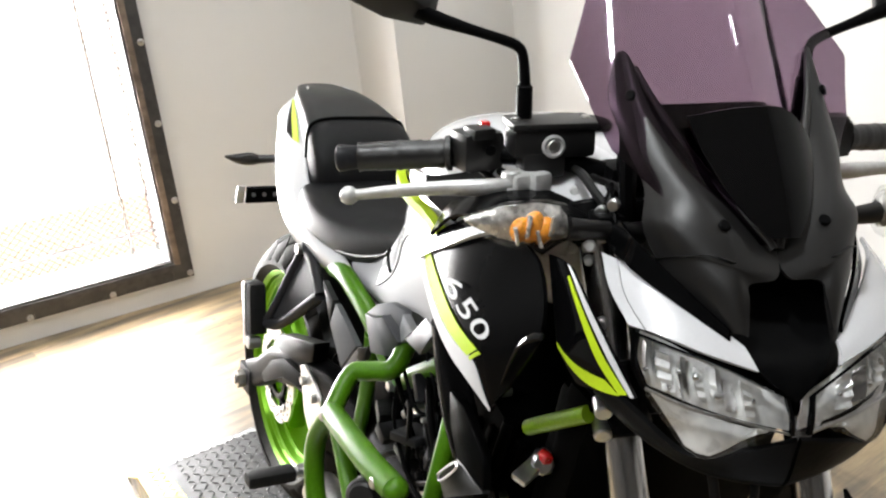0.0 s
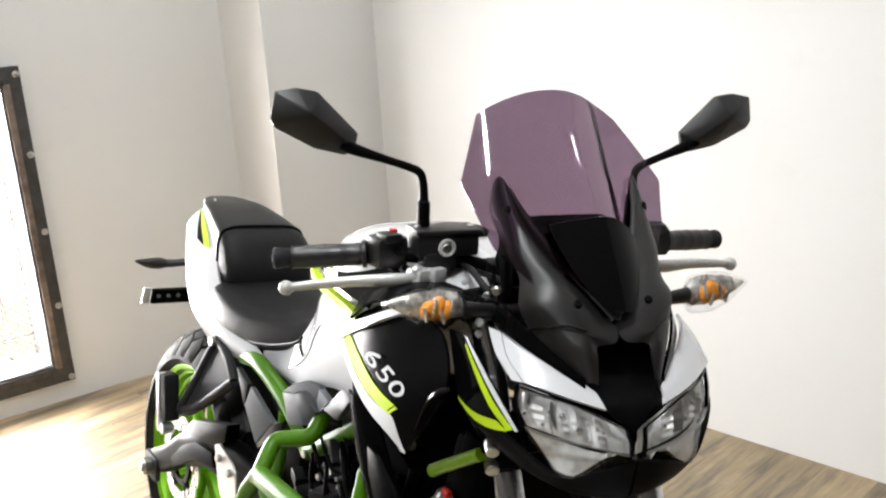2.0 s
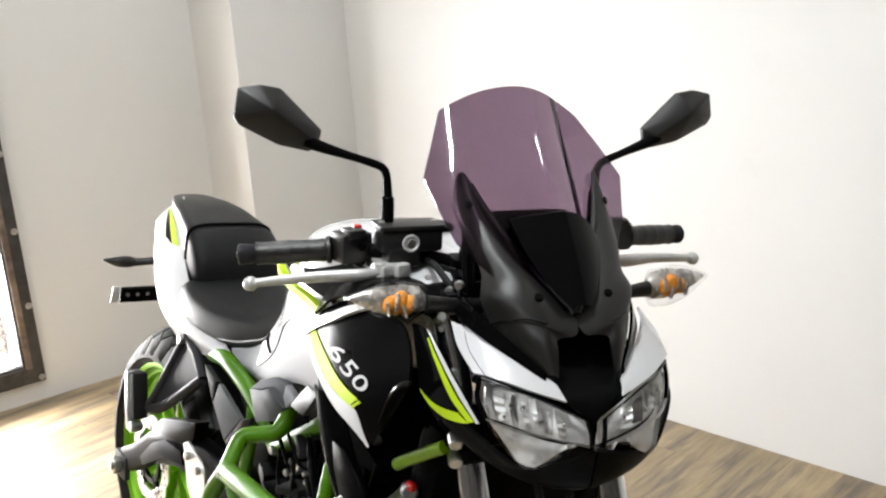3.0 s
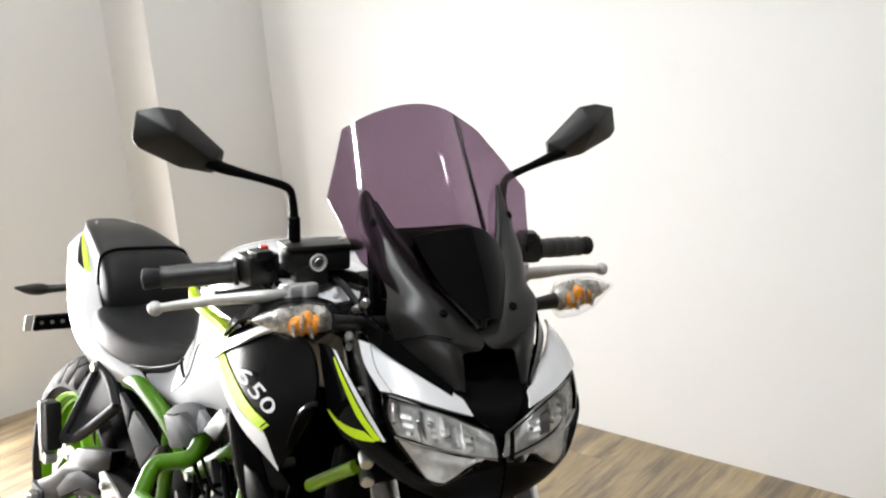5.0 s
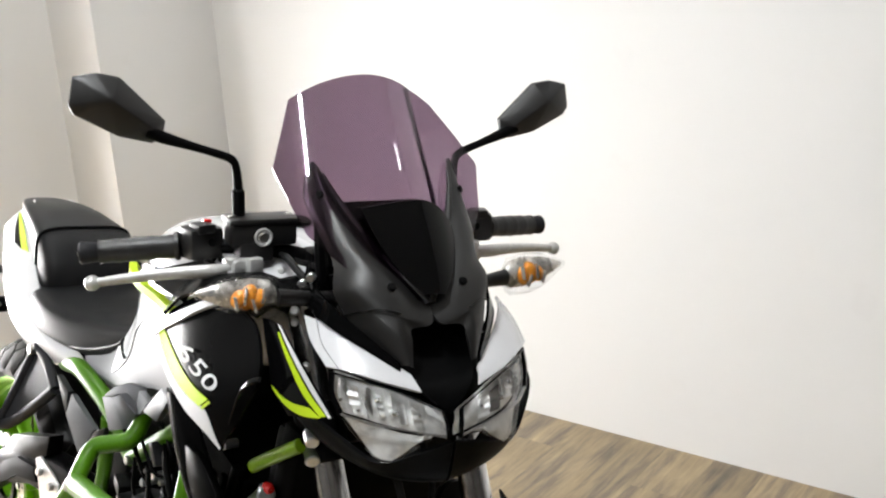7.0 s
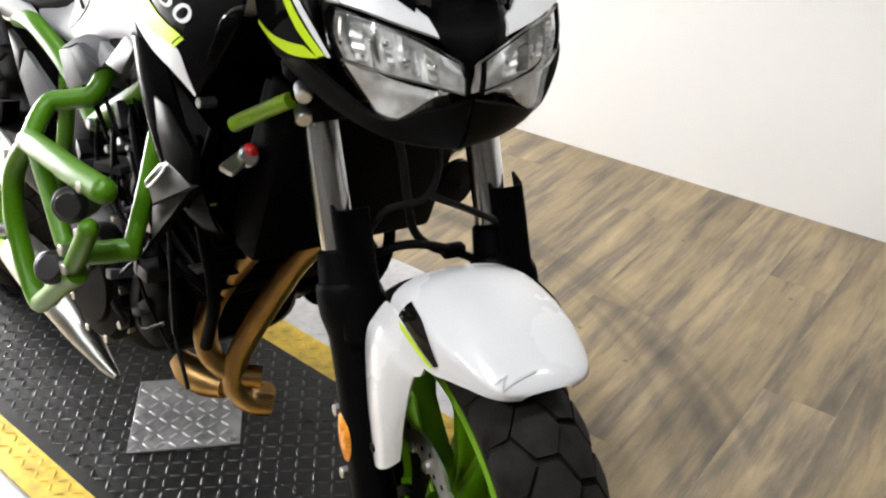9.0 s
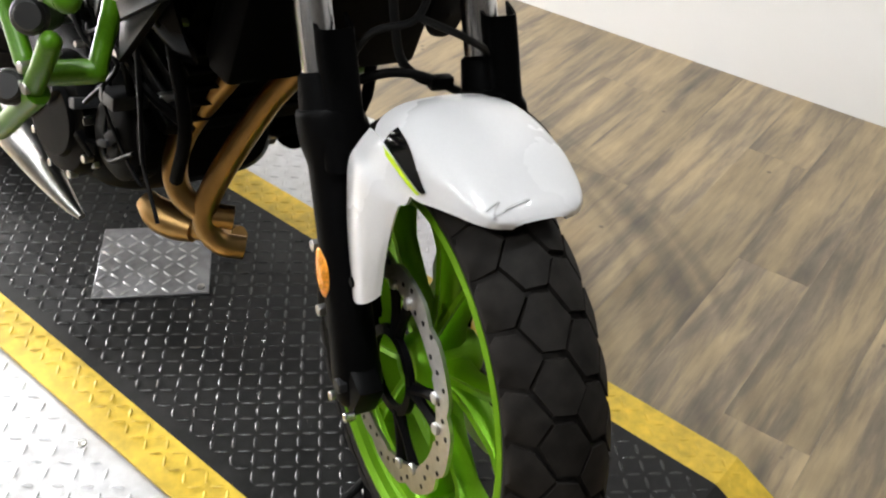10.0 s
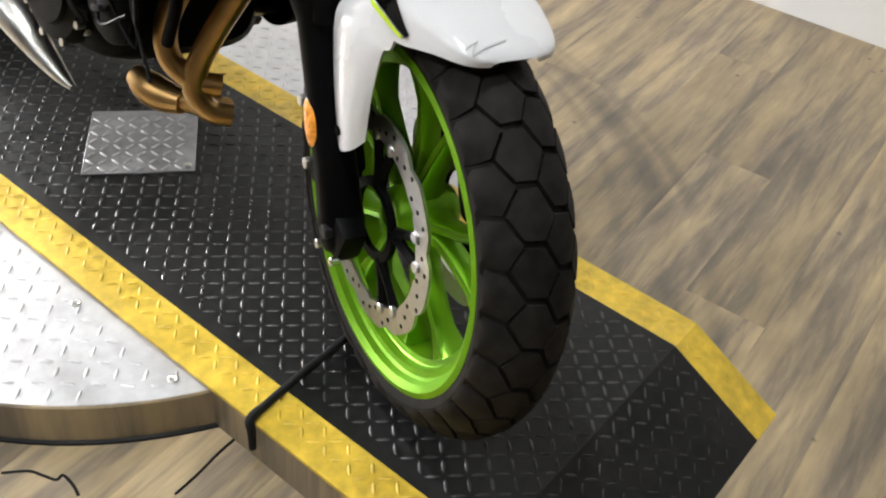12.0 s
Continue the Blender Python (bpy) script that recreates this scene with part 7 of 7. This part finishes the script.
        tube(b, [(0.795, sg * 0.274, 0.618), (0.752, sg * 0.276, 0.560), (0.750, sg * 0.277, 0.500), (0.778, sg * 0.277, 0.445), (0.822, sg * 0.276, 0.396), (0.850, sg * 0.277, 0.408), (0.90, sg * 0.281, 0.450), (0.96, sg * 0.286, 0.498)], r, 14, 5)
        cb = part("crash_bar", b, FRAMEGREEN, moto, "green powder-coated tubular crash bar")
        for pts, k in (([(0.800, 0.165, 0.715), (0.818, 0.197, 0.682), (0.790, 0.215, 0.668), (0.765, 0.235, 0.655), (0.795, 0.274, 0.618)], 0.95),
                       ([(0.795, 0.274, 0.618), (0.88, 0.284, 0.627), (0.96, 0.290, 0.632), (1.035, 0.291, 0.636)], 1.12),
                       ([(0.805, 0.270, 0.612), (0.86, 0.276, 0.570), (0.92, 0.283, 0.522)], 0.85),
                       ([(0.952, 0.288, 0.502), (0.99, 0.294, 0.550), (1.010, 0.296, 0.580)], 0.9),
                       ([(0.930, 0.285, 0.512), (0.955, 0.255, 0.518), (0.975, 0.222, 0.524)], 1.05),
                       ([(0.978, 0.224, 0.520), (0.962, 0.198, 0.59), (0.950, 0.176, 0.668)], 0.85)):
            b = bmesh.new()
            tube(b, [(x, sg * y, z) for x, y, z in pts], r * k, 14, 5)
            p = Vector(pts[-1])
            bmesh.ops.create_icosphere(b, subdivisions=2, radius=r * k * 0.985, matrix=pose(p.x, sg * p.y, p.z))
            part("brace_tube", b, FRAMEGREEN, cb)
        for p0, p1 in (((0.935, 0.262, 0.585), (0.985, 0.310, 0.602)), ((0.895, 0.262, 0.472), (0.930, 0.310, 0.498))):
            b = bmesh.new()
            p0, p1 = Vector((p0[0], sg * p0[1], p0[2])), Vector((p1[0], sg * p1[1], p1[2]))
            rod(b, p0, p0.lerp(p1, 0.93), 0.0205, 0.0225, 22, 0.003)
            rod(b, p0.lerp(p1, 0.90), p1, 0.019, seg=22, bev=0.004)
            part("slider", b, MATTE, cb, "black round crash slider")
        for x, y, z in ((1.005, 0.306, 0.632), (0.945, 0.300, 0.525), (0.958, 0.302, 0.505), (0.800, 0.290, 0.618), (0.935, 0.298, 0.500)):
            b = bmesh.new()
            rod(b, (x, sg * (y - 0.014), z), (x, sg * (y + 0.002), z), 0.0075, seg=10, bev=0.0015)
            part("crash_bar_bolt", b, STEEL, cb)
    # side stand on the left
    b = bmesh.new()
    tube(b, [(0.56, 0.13, 0.30), (0.50, 0.20, 0.17), (0.44, 0.262, 0.062)], 0.013, 10, 4)
    block(b, (0.07, 0.045, 0.008), pose(0.435, 0.265, 0.056, 11.5, 0, 0), 0.002)
    part("side_stand", b, DULL, moto, "black side stand")
    b = bmesh.new()
    block(b, (0.20, 0.05, 0.16), pose(0.42, 0.0, 0.50), 0.02)
    block(b, (0.12, 0.18, 0.16), pose(0.53, 0, 0.50), 0.02)
    tube(b, [(0.38, 0.06, 0.62), (0.48, 0.06, 0.50)], 0.025, 12, 2)
    part("rear_shock", b, DULL, moto, "black rear shock and frame plate")


build_mechanics()


# ---------------------------------------------------------------- floor planks, laid across the room
def build_planks():
    wide, length, gap = 0.152, 1.22, 0.0003
    rng = random.Random(11)
    made = {}
    turn = pose(0, 0, 0, 0, 0, 8)

    def plank(x0, x1, y0):
        c = turn @ Vector(((x0 + x1) / 2, y0 + wide / 2, 0))
        if not (-4.6 < c.x < 3.5 and -5.2 < c.y < 4.1) or (c.y > 2.5 and c.x > 3.0):
            return
        key = round(x1 - x0, 3)
        if key not in made:
            b = bmesh.new()
            block(b, (key - gap, wide - gap, 0.006), None, 0.00015, 1)
            me = bpy.data.meshes.new("plank")
            b.to_mesh(me)
            b.free()
            me.materials.append(WOOD)
            made[key] = me
        ob = new("plank", made[key])
        ob.matrix_world = turn @ pose((x0 + x1) / 2, y0 + wide / 2, -0.003)
        ob.parent = floor

    y, k = -5.4, 0
    while y < 4.7:
        x = -4.3 + (k * 0.437) % length - length
        while x < 3.3:
            plank(x, x + length, y)
            x += length
        y += wide
        k += 1


build_planks()

for pts in ([(0.45, 0.993), (0.409, 0.987), (0.368, 0.978), (0.326, 0.972)], [(0.174, 1.165), (0.202, 1.143), (0.212, 1.124), (0.222, 1.104), (0.233, 1.104), (0.234, 1.08), (0.23, 1.06)]):
    bm = bmesh.new()
    tube(bm, [(x, y, 0.0006) for x, y in pts], 0.0022, 6, 6)
    part("seam", bm, RUBBER, floor, "dark sealed seam in the vinyl")
